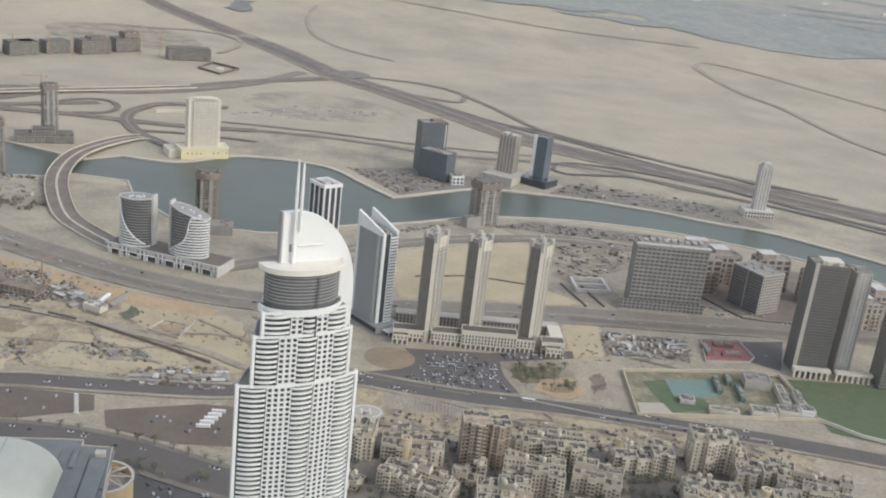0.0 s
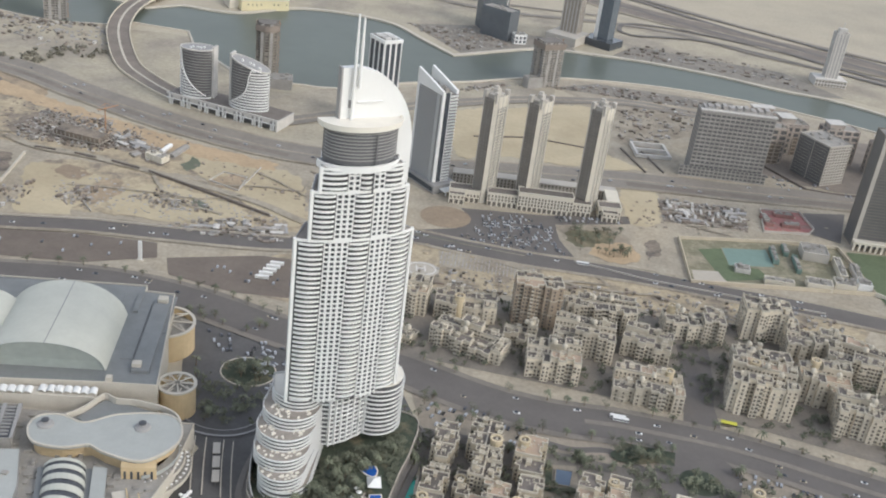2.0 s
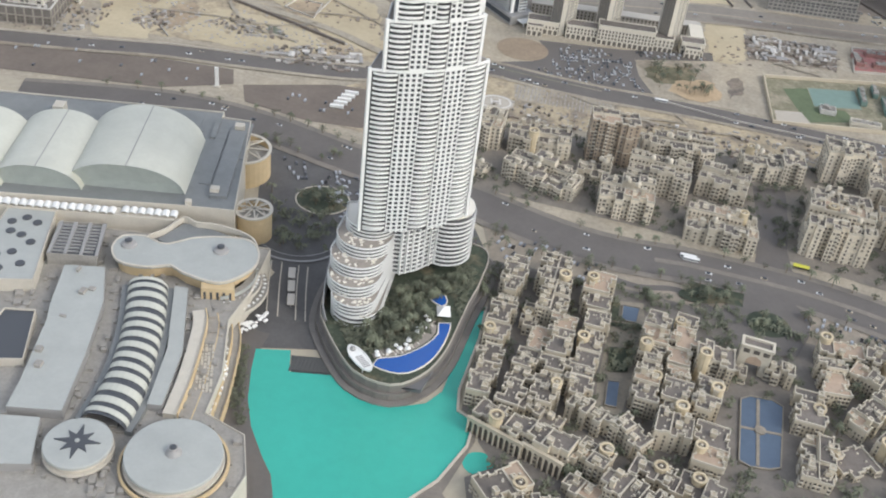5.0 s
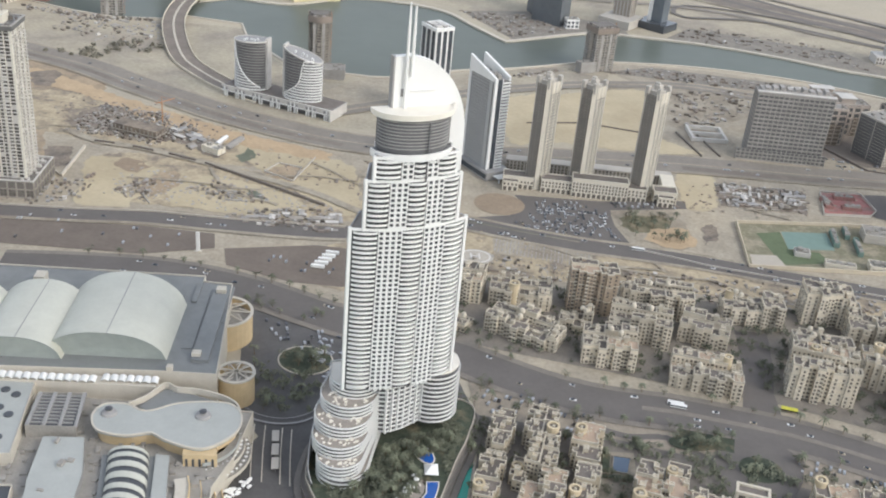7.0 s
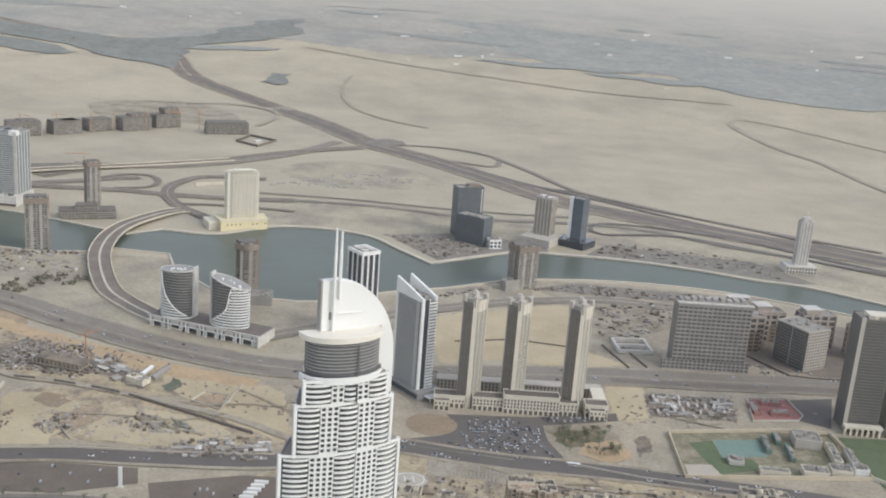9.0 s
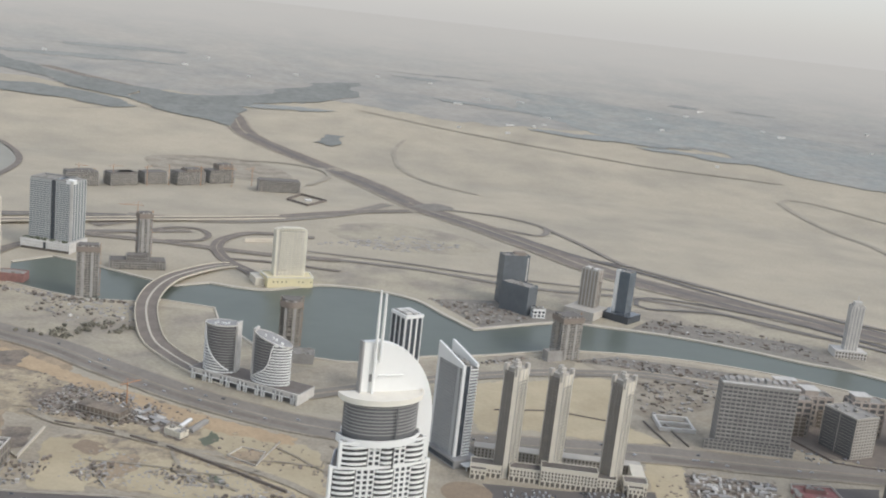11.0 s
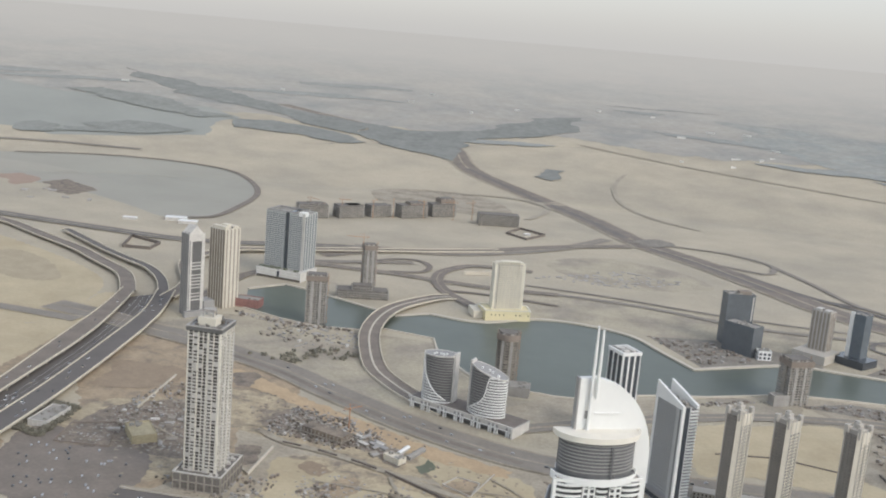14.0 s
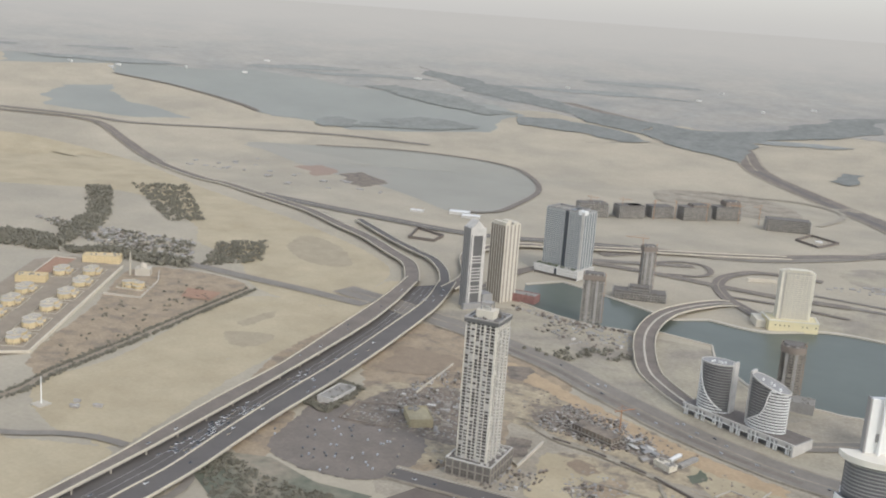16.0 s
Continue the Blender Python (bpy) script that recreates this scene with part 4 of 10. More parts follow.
raised_road("arc_bridge", [(-522, 1712), (-541, 1686), (-564, 1613), (-574, 1547), (-568, 1470), (-545, 1385), (-494, 1281), (-443, 1225), (-395, 1188), (-345, 1160)], 32, 6, "broad curved bridge over the creek on white piers", zs=lambda f: 1.5 + 7.5 * max(0.0, math.sin(math.pi * min(1, f * 1.35))) ** 0.8 if f < 0.74 else 1.5, top=LOTTAR, median=3.0)


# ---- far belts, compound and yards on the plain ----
# Tree belts greyed in their base colour for haze.
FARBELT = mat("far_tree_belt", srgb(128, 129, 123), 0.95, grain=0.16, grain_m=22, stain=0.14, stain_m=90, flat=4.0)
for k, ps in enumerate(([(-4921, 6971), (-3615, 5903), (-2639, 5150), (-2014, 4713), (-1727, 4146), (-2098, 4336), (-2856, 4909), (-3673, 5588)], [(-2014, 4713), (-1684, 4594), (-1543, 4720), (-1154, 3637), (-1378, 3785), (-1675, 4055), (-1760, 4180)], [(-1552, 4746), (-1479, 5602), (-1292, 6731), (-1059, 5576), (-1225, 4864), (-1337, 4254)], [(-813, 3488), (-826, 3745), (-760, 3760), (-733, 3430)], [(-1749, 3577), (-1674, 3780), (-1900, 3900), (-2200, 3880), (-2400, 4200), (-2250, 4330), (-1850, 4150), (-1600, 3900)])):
    patch("tree_belt", ragged(ps, 0.11, 50 + k), 1.5, FARBELT, "dark tree belt far off on the plain, greyed for haze", smooth=False)
ribbon("ring_road", [(-615, 2615), (-599, 2770), (-632, 2878), (-751, 2943), (-888, 2893), (-1000, 2880)], 16, 0.9, TRACK, "ring road round the desert shells")
patch("oval_yard", [(-322, 2511), (-274, 2585), (-224, 2537), (-269, 2468)], 0.9, YARDGREY, "dark oval inside the interchange")

POND_EDGE = [(-2196, 2572), (-1998, 2734), (-1774, 2794), (-1575, 2759), (-1418, 2613), (-1300, 2430), (-1240, 2215), (-1225, 2070), (-1300, 2005)]
ribbon("pond_bank", POND_EDGE, 16, 0.9, LOTTAR, "dark bank round the pond", 20)



# ---- the white hotel tower ----
PANE = mat("tinted_pane", srgb(82, 83, 85), 0.25, vary=0.25)
LOUVRE = mat("dark_louvre", srgb(104, 104, 104), 0.45, stain=0.1, stain_m=6)
CORNICE = mat("cream_cornice", srgb(226, 220, 206), 0.7, stain=0.05, stain_m=6)
TILE = mat("terrace_tiles", srgb(150, 142, 132), 0.85, grain=0.12, grain_m=1.2, stain=0.12, stain_m=6)
# Grey for the white tower's sides: their shade put into the colour.
SIDE = mat("side_shade_grey", srgb(150, 149, 146), 0.6, stain=0.06, stain_m=10)
# Dark glass in the balcony recesses, shade included in its colour.
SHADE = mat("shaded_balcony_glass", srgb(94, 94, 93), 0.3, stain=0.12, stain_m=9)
FLOOR = 3.2


def arc_line(R, a0, a1, n):
    """Points on the tower's bowed front, a in degrees from its middle, R from the bow's centre."""
    return [(R * math.sin(radians(a0 + (a1 - a0) * i / n)), 94.0 - 13.0 - R * math.cos(radians(a0 + (a1 - a0) * i / n))) for i in range(n + 1)]


def hotel_tower():
    t = thing("hotel_tower", -78, 556, 0, 30, "tall white hotel tower with bowed balconies and sail-shaped crown", "skyscraper")
    B = 94.0
    # level: base, top, half-angle, bays as (kind, from, to)
    levels = [
        (58.0, 172.0, 23.6, [("b", -22.2, -12.9), ("w", -12.9, -4.1), ("b", -4.1, 4.1), ("w", 4.1, 12.9), ("b", 12.9, 22.2)], 4),
        (172.0, 203.0, 18.8, [("b", -17.7, -9.6), ("w", -9.6, -3.0), ("b", -3.0, 4.2), ("w", 4.2, 10.8), ("b", 10.8, 17.7)], 3),
        (203.0, 217.6, 16.2, [("b", -15.6, -6.0), ("w", -6.0, -1.6), ("b", -1.6, 3.4), ("w", 3.4, 7.8), ("b", 7.8, 15.6)], 2),
    ]
    made = {}
    for z0, z1, half, bays, cols in levels:
        deep = 26.0 if z0 < 100 else 23.0
        front = arc_line(B - 1.2, -half, half, 24)
        back = [(x * 0.66, min(y + deep, 15.0)) for x, y in reversed(front)]
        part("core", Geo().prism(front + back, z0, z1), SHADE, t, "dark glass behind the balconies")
        edge = arc_line(B + 0.6, -half, half, 24)
        part("roof_band", Geo().prism(edge + [(x * 1.01, y + 0.4) for x, y in back], z1, z1 + 0.9), WHITE, t)
        part("ledge", Geo().prism(shrink(edge + back, 1.2), z1 + 0.9, z1 + 1.05), TILE, t, "grey set-back ledge")
        part("parapet", Geo().strip(edge, arc_line(B - 0.2, -half, half, 24), z1 + 0.9, z1 + 1.7), WHITE, t)
        for s in (-1, 1):
            a = s * (half - 0.7)
            x0, y0 = (B + 0.8) * math.sin(radians(a)), 81 - (B + 0.8) * math.cos(radians(a))
            part("corner_fin", Geo().box(-0.9, 0, z0, 0.9, 2.4, z1 + 1.75, 0, (x0, y0)), WHITE, t)
            part("side_wall", Geo().prism(counter([(x0, y0 + 2.4), (x0 - s * 1.2, y0 + 2.4), (x0 * 0.66 - s * 1.2, 15.2), (x0 * 0.66, 15.2)]), z0, z1 + 1.5), SIDE, t, "side wall greyed to paint its shade")
        rows = int((z1 - z0) / FLOOR)
        for kind, a0, a1 in bays:
            if kind == "b":
                key = (a0, a1, half)
                g = Geo()
                mid = (a0 + a1) / 2
                n = 8
                outer = [(x, y) for x, y in arc_line(B + 0.5, a0 + 0.35, a1 - 0.35, n)]
                bulge = []
                for i, (x, y) in enumerate(outer):
                    k = 1.5 * math.sin(math.pi * i / n)
                    a = radians(a0 + (a1 - a0) * i / n)
                    bulge.append((x + k * math.sin(a), y - k * math.cos(a)))
                inner = arc_line(B - 1.4, a0 + 0.35, a1 - 0.35, n)
                g.strip(bulge, inner, 0.0, 0.35)
                g.strip(bulge, [(x * 0.997, y + 0.25) for x, y in bulge], 0.35, 1.45)
                me = g.mesh("balcony")
                for k in range(rows):
                    part("balcony", me, WHITE, t, m=Matrix.Translation((0, 0, z1 - 1.9 - k * FLOOR)))
            else:
                g = Geo()
                step = (a1 - a0) / cols
                pier = step * 0.175
                for c in range(cols + 1):
                    a = a0 + c * step
                    l, r = max(a0, a - pier), min(a1, a + pier)
                    g.strip(arc_line(B + 0.5, l, r, 2), arc_line(B - 1.4, l, r, 2), z0, z1)
                for k in range(rows + 1):
                    z = z1 - k * FLOOR
                    g.strip(arc_line(B + 0.42, a0, a1, 8), arc_line(B - 1.4, a0, a1, 8), z - 0.5, min(z + 0.65, z1))
                part("window_wall", g, WHITE, t)
                if cols not in made:
                    w = Geo().box(-0.95, -0.12, 0, 0.95, 0.0, 1.9)
                    w.box(-0.05, -0.2, 0, 0.05, -0.12, 1.8)
                    made[cols] = w.mesh("window")
                for k in range(rows):
                    for c in range(cols):
                        a = a0 + (c + 0.5) * step
                        x, y = (B + 0.15) * math.sin(radians(a)), 81 - (B + 0.15) * math.cos(radians(a))
                        part("window", made[cols], PANE, t, m=pose(x, y, z1 - FLOOR + 0.75 - k * FLOOR, 0, 0, a))
    # louvred drum with its cornice
    drum = ellipse(0.5, 0.5, 21.5, 14.0, 40, 0, 180, 360)
    part("drum", Geo().prism(drum + [(22, 4), (-21, 4)], 220.2, 241), LOUVRE, t, "dark louvred drum below the crown")
    ringed = ellipse(0.5, 0.5, 22.1, 14.6, 40, 0, 180, 360)
    louvre = Geo().strip(ringed, ellipse(0.5, 0.5, 21.4, 13.9, 40, 0, 180, 360), 0, 0.55).mesh("louvre")
    for k in range(9):
        part("louvre", louvre, GREY, t, m=Matrix.Translation((0, 0, 223 + 2.0 * k)))
    part("drum_deck", Geo().prism(ellipse(0, 0.5, 24.4, 15.4, 40, 0, 180, 360) + [(24.4, 4), (-24.4, 4)], 218.4, 219.4, bottom=True), LOUVRE, t, "dark walkway at the drum's foot")
    part("drum_parapet", Geo().strip(ellipse(0, 0.5, 25.2, 16.2, 40, 0, 180, 360), ellipse(0, 0.5, 24.3, 15.3, 40, 0, 180, 360), 216.4, 220.6), WHITE, t)
    cor = ellipse(0.0, 0.5, 24.6, 16.2, 40, 0, 180, 360)
    part("cornice", Geo().prism(cor + [(24.6, 5), (-24.6, 5)], 241, 243.6, bottom=True), CORNICE, t, "cream cornice round the drum")
    part("cornice_lip", Geo().strip(ellipse(0, 0.5, 25.2, 16.8, 40, 0, 180, 360), ellipse(0, 0.5, 23.6, 15.4, 40, 0, 180, 360), 243.6, 244.6), CORNICE, t)
    # the sail: a tall curved wall
    ps = [(-13.0, 172.0), (33.0, 172.0)]
    for i in range(25):
        a = radians(90 * i / 24)
        ps.append((-6.0 + 39.0 * math.cos(a), 224.0 + 49.5 * math.sin(a) ** 0.96))
    ps += [(-13.0, 273.2)]
    n = len(ps)
    g = Geo().add([(x, y, z) for y in (1.2, 5.2) for x, z in ps], [tuple(range(n)), tuple(reversed(range(n, 2 * n)))] + [(i, n + i, n + (i + 1) % n, (i + 1) % n) for i in range(n)])
    part("sail", g, WHITE, t, "smooth white curved sail wall")
    part("sail_edge", Geo().box(-14.0, 0.6, 222, -13.0, 5.8, 273.6), GREY, t)
    part("sail_shelf", Geo().box(-3, 0.2, 253.0, 12, 1.2, 253.7), WHITE, t)
    part("wall_sign", Geo().box(-8.6, 0.9, 250, -6.8, 1.2, 254.5), GREY, t)
    for x, zt in ((-6.6, 304.0), (-3.4, 302.0)):
        part("spire", Geo().rod((x, -0.6, 243 if x < -5 else 262), (x, -0.6, zt - 16), 0.95, 0.9, 10).rod((x, -0.6, zt - 16), (x, -0.6, zt), 0.9, 0.55, 10), WHITE, t, "slender white spire")
    part("spire_brace", Geo().box(-6.6, -0.9, 262, -3.4, -0.3, 263).box(-6.6, -0.9, 275, -3.4, -0.3, 275.8), WHITE, t)
    g = Geo().rod((4.5, -14.6, 203), (4.5, -15.0, 239), 0.45, 0.45, 6)
    for k in range(8):
        g.rod((4.5, -14.8, 205 + 4 * k), (6.2, -14.2, 207 + 4 * k), 0.18, 0.18, 4)
    part("service_mast", g, LOUVRE, t, "dark steel maintenance mast")
    g = Geo().box(4, -14.5, 220.2, 9, -10.5, 222.6, 12).box(12, -12, 220.2, 20, -9.5, 221.2, 14)
    part("roof_plant", g, LOUVRE, t)


hotel_tower()


def banded(t, outline, z0, z1, floor=3.2, name="balcony", white=None, core=None, deep=1.4, tall=1.25):
    """Storeys behind white balcony bands that follow an outline."""
    part("core", Geo().prism(shrink(outline, deep), z0, z1), core or SHADE, t)
    me = Geo().ring(outline, shrink(outline, deep + 0.4), 0, 0.3).ring(outline, shrink(outline, 0.3), 0.3, tall).mesh(name)
    k = 0
    while z0 + k * floor < z1 - 0.5:
        part(name, me, white or WHITE, t, m=Matrix.Translation((0, 0, z0 + k * floor)))
        k += 1


PX, PY = -78.0, 556.0


def local(ps):
    return [(x - PX, y - PY) for x, y in ps]


def hotel_podium():
    t = thing("hotel_podium", PX, PY, 0, 0, "white stepped podium with curved balconies and furnished terraces", "building")
    back = [(-122, 572), (-70, 600), (-40, 600)]
    # round east end
    drum = ellipse(-55.5, 580, 18.3, 18.3, 36)
    banded(t, local(counter(hull(drum + [(-75, 600), (-80, 575)]))), 20.5, 58.5, 3.45)
    part("roof", Geo().prism(local(ellipse(-55.5, 580, 17.2, 17.2, 36)), 58.5, 59.4), CORNICE, t, "pale gravel roof terrace")
    # middle with upright fins
    mid = [(-86, 543.5), (-79, 544.5), (-70, 551), (-62, 561), (-58, 566), (-64, 590), (-100, 580)]
    banded(t, local(counter(mid)), 20.5, 58.5, 3.45)
    g = Geo()
    for i in range(7):
        k = i / 6
        x, y = -80 + 20 * k, 543.6 + 19.5 * k ** 1.15
        part("fin", Geo().box(-0.4, -0.8, 20.5, 0.4, 1.5, 59.5, 42, (x - PX, y - PY)), WHITE, t)
    # terraces that step down towards the water
    lobes = [(50.5, 58.5, -102.5, 551, 17.0), (42.5, 50.5, -104.5, 541.5, 18.5), (34.5, 42.5, -105.5, 530.5, 18.5), (26.5, 34.5, -105, 519.5, 17.5), (18.5, 26.5, -102, 508.5, 15.0), (12, 18.5, -100.5, 509, 16.5)]
    rng = random.Random(4)
    for k, (z0, z1, cx, cy, r) in enumerate(lobes):
        out = counter(hull(ellipse(cx, cy, r, r, 40) + [(-121.5, 560), (-84, 553), (-100, 572)]))
        banded(t, local(out), z0, z1, 2.66 if k < 5 else 3.2)
        part("terrace", Geo().prism(local(shrink(out, 1.0)), z1, z1 + 0.25), TILE if k else CORNICE, t, "tiled roof terrace")
        part("parapet", Geo().ring(local(out), local(shrink(out, 0.35)), z1, z1 + 1.2), WHITE, t)
        g = Geo()
        if k:
            for i in range(26):
                a, d = rng.uniform(200, 340), rng.uniform(0.45, 0.88) * r
                x, y = cx + d * math.cos(radians(a)), cy + d * math.sin(radians(a))
                s = rng.uniform(0.5, 1.1)
                g.box(-s, -s * 0.6, z1 + 0.25, s, s * 0.6, z1 + rng.uniform(0.7, 1.3), rng.uniform(0, 90), (x - PX, y - PY))
            part("terrace_furniture", g, CORNICE, t, "pale tables and loungers on the terrace", kind="stuff")
    wallg = Geo()
    side = glide([(-123.5, 560), (-124.5, 535), (-123.5, 515), (-120.5, 500), (-116, 492)], 4)
    n = len(side)
    for i in range(n - 1):
        zt0, zt1 = 50 - 36 * i / (n - 1), 50 - 36 * (i + 1) / (n - 1)
        (x0, y0), (x1, y1) = local(side[i:i + 2])
        wallg.add([(x0, y0, 0), (x1, y1, 0), (x1, y1, zt1), (x0, y0, zt0), (x0 + 0.9, y0, 0), (x1 + 0.9, y1, 0), (x1 + 0.9, y1, zt1), (x0 + 0.9, y0, zt0)], [(1, 0, 3, 2), (4, 5, 6, 7), (3, 7, 6, 2)])
    part("side_wall", wallg, GREY, t, "pale grey sweeping side wall", kind="stuff")


hotel_podium()

DECK = [(-124, 545), (-123.6, 507.3), (-117.0, 490.9), (-102.4, 469.0), (-88.1, 453.8), (-71.8, 447.9), (-57.7, 450.8), (-44.2, 467.0), (-36.9, 488.9), (-33.8, 510.7), (-30.4, 538.5), (-26.0, 565.3), (-27.1, 600), (-60, 604), (-110, 580)]
LAWN = mat("garden_green", srgb(64, 71, 57), 0.95, grain=0.35, grain_m=2.5, stain=0.3, stain_m=12, other=srgb(112, 104, 82), other_m=14, other_cut=0.6)
POOL = mat("pool_blue", srgb(40, 88, 160), 0.1, grain=0.05, grain_m=3)


DECKGREY = mat("grey_deck_stone", srgb(120, 115, 108), 0.85, grain=0.1, grain_m=1.5, stain=0.12, stain_m=7)


def garden_deck():
    t = thing("garden_deck", PX, PY, 0, 0, "raised garden deck with pale walls beside the lake", "terrace")
    out = local(counter(glide(DECK, 6, True)))
    part("deck_wall", Geo().prism(out, 0, 11.2), DECKGREY, t)
    part("garden", Geo().prism(shrink(out, 1.0), 11.2, 12.0), LAWN, t, "dense green planting")
    part("parapet", Geo().ring(out, shrink(out, 0.6), 11.2, 12.8), CONCRETE, t)
    part("walk", Geo().ring(shrink(out, -2.4), out, 0.0, 5.4), DECKGREY, t, "lower walkway round the deck")
    part("ledge", Geo().ring(shrink(out, -2.7), shrink(out, -2.3), 5.4, 6.3), DECKGREY, t)
    part("landing", Geo().ring(shrink(out, -7.0), shrink(out, -2.7), 0.0, 1.6), DECKGREY, t, "pale landing at the water")
    part("terrace_roof", Geo().prism(local(counter([(-63, 452), (-46, 452.5), (-40.5, 479), (-44, 466), (-58, 450.5)])), 6.0, 8.6), LOUVRE, t, "dark folded terrace roof")
    part("sun_deck", Geo().strip(local(glide([(-79, 468.5), (-64, 476.5), (-52, 490), (-46.5, 503), (-48, 514)], 4)), local(glide([(-81, 471.5), (-66, 481), (-57, 493), (-52, 505), (-53, 514)], 4)), 12.0, 12.35), TILE, t, "pale paved sun deck")


garden_deck()
tp = thing("swimming_pool", -60, 470, 12.0, 0, "bright blue crescent pool on the garden deck", "pool")
crescent = [(-77.9, 461.8), (-67.1, 459.2), (-56.3, 461.4), (-45.7, 474.3), (-39.9, 493.4), (-39.0, 514), (-46.0, 512.0), (-44.5, 502), (-50.4, 488.6), (-62.9, 474.8), (-76.5, 467.8)]
rel = [(x + 60, y - 470) for x, y in counter(glide(crescent, 5, True))]
part("rim", Geo().ring(shrink(rel, -0.7), rel, 0, 0.6), CORNICE, tp)
part("water", Geo().prism(rel, 0, 0.45), POOL, tp, "clear blue pool water")
tp = thing("swimming_pool", -51, 537, 12.0, 0, "small blue plunge pool among the palms", "pool")
rel = counter(glide([(-7, 4), (0, 8), (6, -1), (4, -7), (-4, -3)], 3, True))
part("rim", Geo().ring(shrink(rel, -0.7), rel, 0, 0.6), CORNICE, tp)
part("water", Geo().prism(rel, 0, 0.45), POOL, tp)
tp = thing("oval_pavilion", -86.5, 461.5, 12.0, -46, "white oval canopy with dark skylight slats", "pavilion")
part("roof", Geo().prism(ellipse(0, 0, 12.5, 4.6, 32), 3.6, 4.6, bottom=True), WHITE, tp)
part("rim", Geo().ring(ellipse(0, 0, 12.8, 4.9, 32), ellipse(0, 0, 12.0, 4.2, 32), 4.6, 5.1), WHITE, tp)
g = Geo()
for i in range(7):
    g.box(-1.5 + i * 1.6, -2.2, 4.6, -0.7 + i * 1.6, 2.2, 4.8)
part("skylight", g, GREY, tp)
g = Geo()
for x in (-8, 0, 8):
    g.rod((x, -2.5, 0), (x, -2.5, 3.6), 0.3).rod((x, 2.5, 0), (x, 2.5, 3.6), 0.3)
part("posts", g, WHITE, tp)
part("lantern", Geo().lathe(-8.5, 0, [(1.8, 4.6), (1.8, 5.6), (1.1, 5.9), (1.1, 6.5), (0, 6.7)], 16), GREY, tp)
tp = thing("tensile_tent", -45, 522, 12.0, 12, "white pointed fabric tent by the pool", "tent")
part("canopy", Geo().add([(-4.5, -5.5, 3), (4.5, -5.5, 2.6), (4.5, 5.5, 3), (-4.5, 5.5, 2.6), (0, 0, 6.2)], [(0, 1, 4), (1, 2, 4), (2, 3, 4), (3, 0, 4)]), WHITE, tp)
part("mast", Geo().rod((0, 0, 0), (0, 0, 6.6), 0.15), LOUVRE, tp)

# umbrellas on the sun deck
def umbrella(x, y, z, r, label, group):
    t = thing("parasol", x, y, z, 0, label, "parasol", group)
    part("pole", Geo().rod((0, 0, 0), (0, 0, 2.6), 0.06, 0.06, 6), LOUVRE, t)
    part("canopy", Geo().lathe(0, 0, [(r, 2.2), (r * 0.96, 2.4), (r * 0.4, 3.0), (0.05, 3.3)], 10), WHITE, t)


rngu = random.Random(12)
for x, y in [(-77.1, 469.4), (-71.1, 474.4), (-65.1, 479.4), (-60.4, 480.8), (-61.2, 488.2), (-57.5, 498.2), (-54.3, 503.0), (-52.8, 511.0)]:
    umbrella(x, y, 12.2, 1.9, "white parasol on the pool deck", "pool parasols")
    umbrella(x + rngu.uniform(-3, 1), y + rngu.uniform(1, 4), 12.0, 1.5, "white parasol on the pool deck", "pool parasols")
g = Geo()
for k in range(46):
    f = rngu.random()
    p = Vector((-78, 470)).lerp(Vector((-58, 484)), f * 2) if f < 0.5 else Vector((-58, 484)).lerp(Vector((-50, 512)), f * 2 - 1)
    g.box(-0.35, -1.0, 12.36, 0.35, 1.0, 12.8, rngu.uniform(20, 60), (p.x + rngu.uniform(-2, 2), p.y + rngu.uniform(-1.5, 2)))
ob = new("loungers", g.mesh("loungers"))
ob.data.materials.append(CORNICE)
tagged(ob, "pale sun loungers beside the pool", "loungers", kind="stuff")


# ---- the shopping mall ----
MEMBRANE = mat("pale_roof_membrane", srgb(165, 167, 161), 0.6, grain=0.03, grain_m=2, stain=0.08, stain_m=14)
SLATE = mat("blue_grey_roof", srgb(124, 126, 124), 0.7, grain=0.05, grain_m=2, stain=0.14, stain_m=18)
VAULT = mat("vault_membrane", srgb(186, 186, 173), 0.5, grain=0.03, grain_m=3, stain=0.07, stain_m=16)
GABLE = mat("gable_glass", srgb(160, 166, 158), 0.3, stain=0.12, stain_m=8)
GOLD = mat("golden_sandstone", srgb(198, 176, 138), 0.8, grain=0.05, grain_m=1, stain=0.08, stain_m=6)
ROOFGREY = mat("gravel_roof", srgb(150, 146, 138), 0.9, grain=0.12, grain_m=1.5, stain=0.16, stain_m=9)
# Dark glass, and solid surfaces whose dark colour stands for shaded openings.
DARK = mat("dark_opening", srgb(74, 76, 79), 0.4)
STONE = mat("cream_stone", srgb(192, 185, 170), 0.8, grain=0.05, grain_m=1, stain=0.08, stain_m=8)


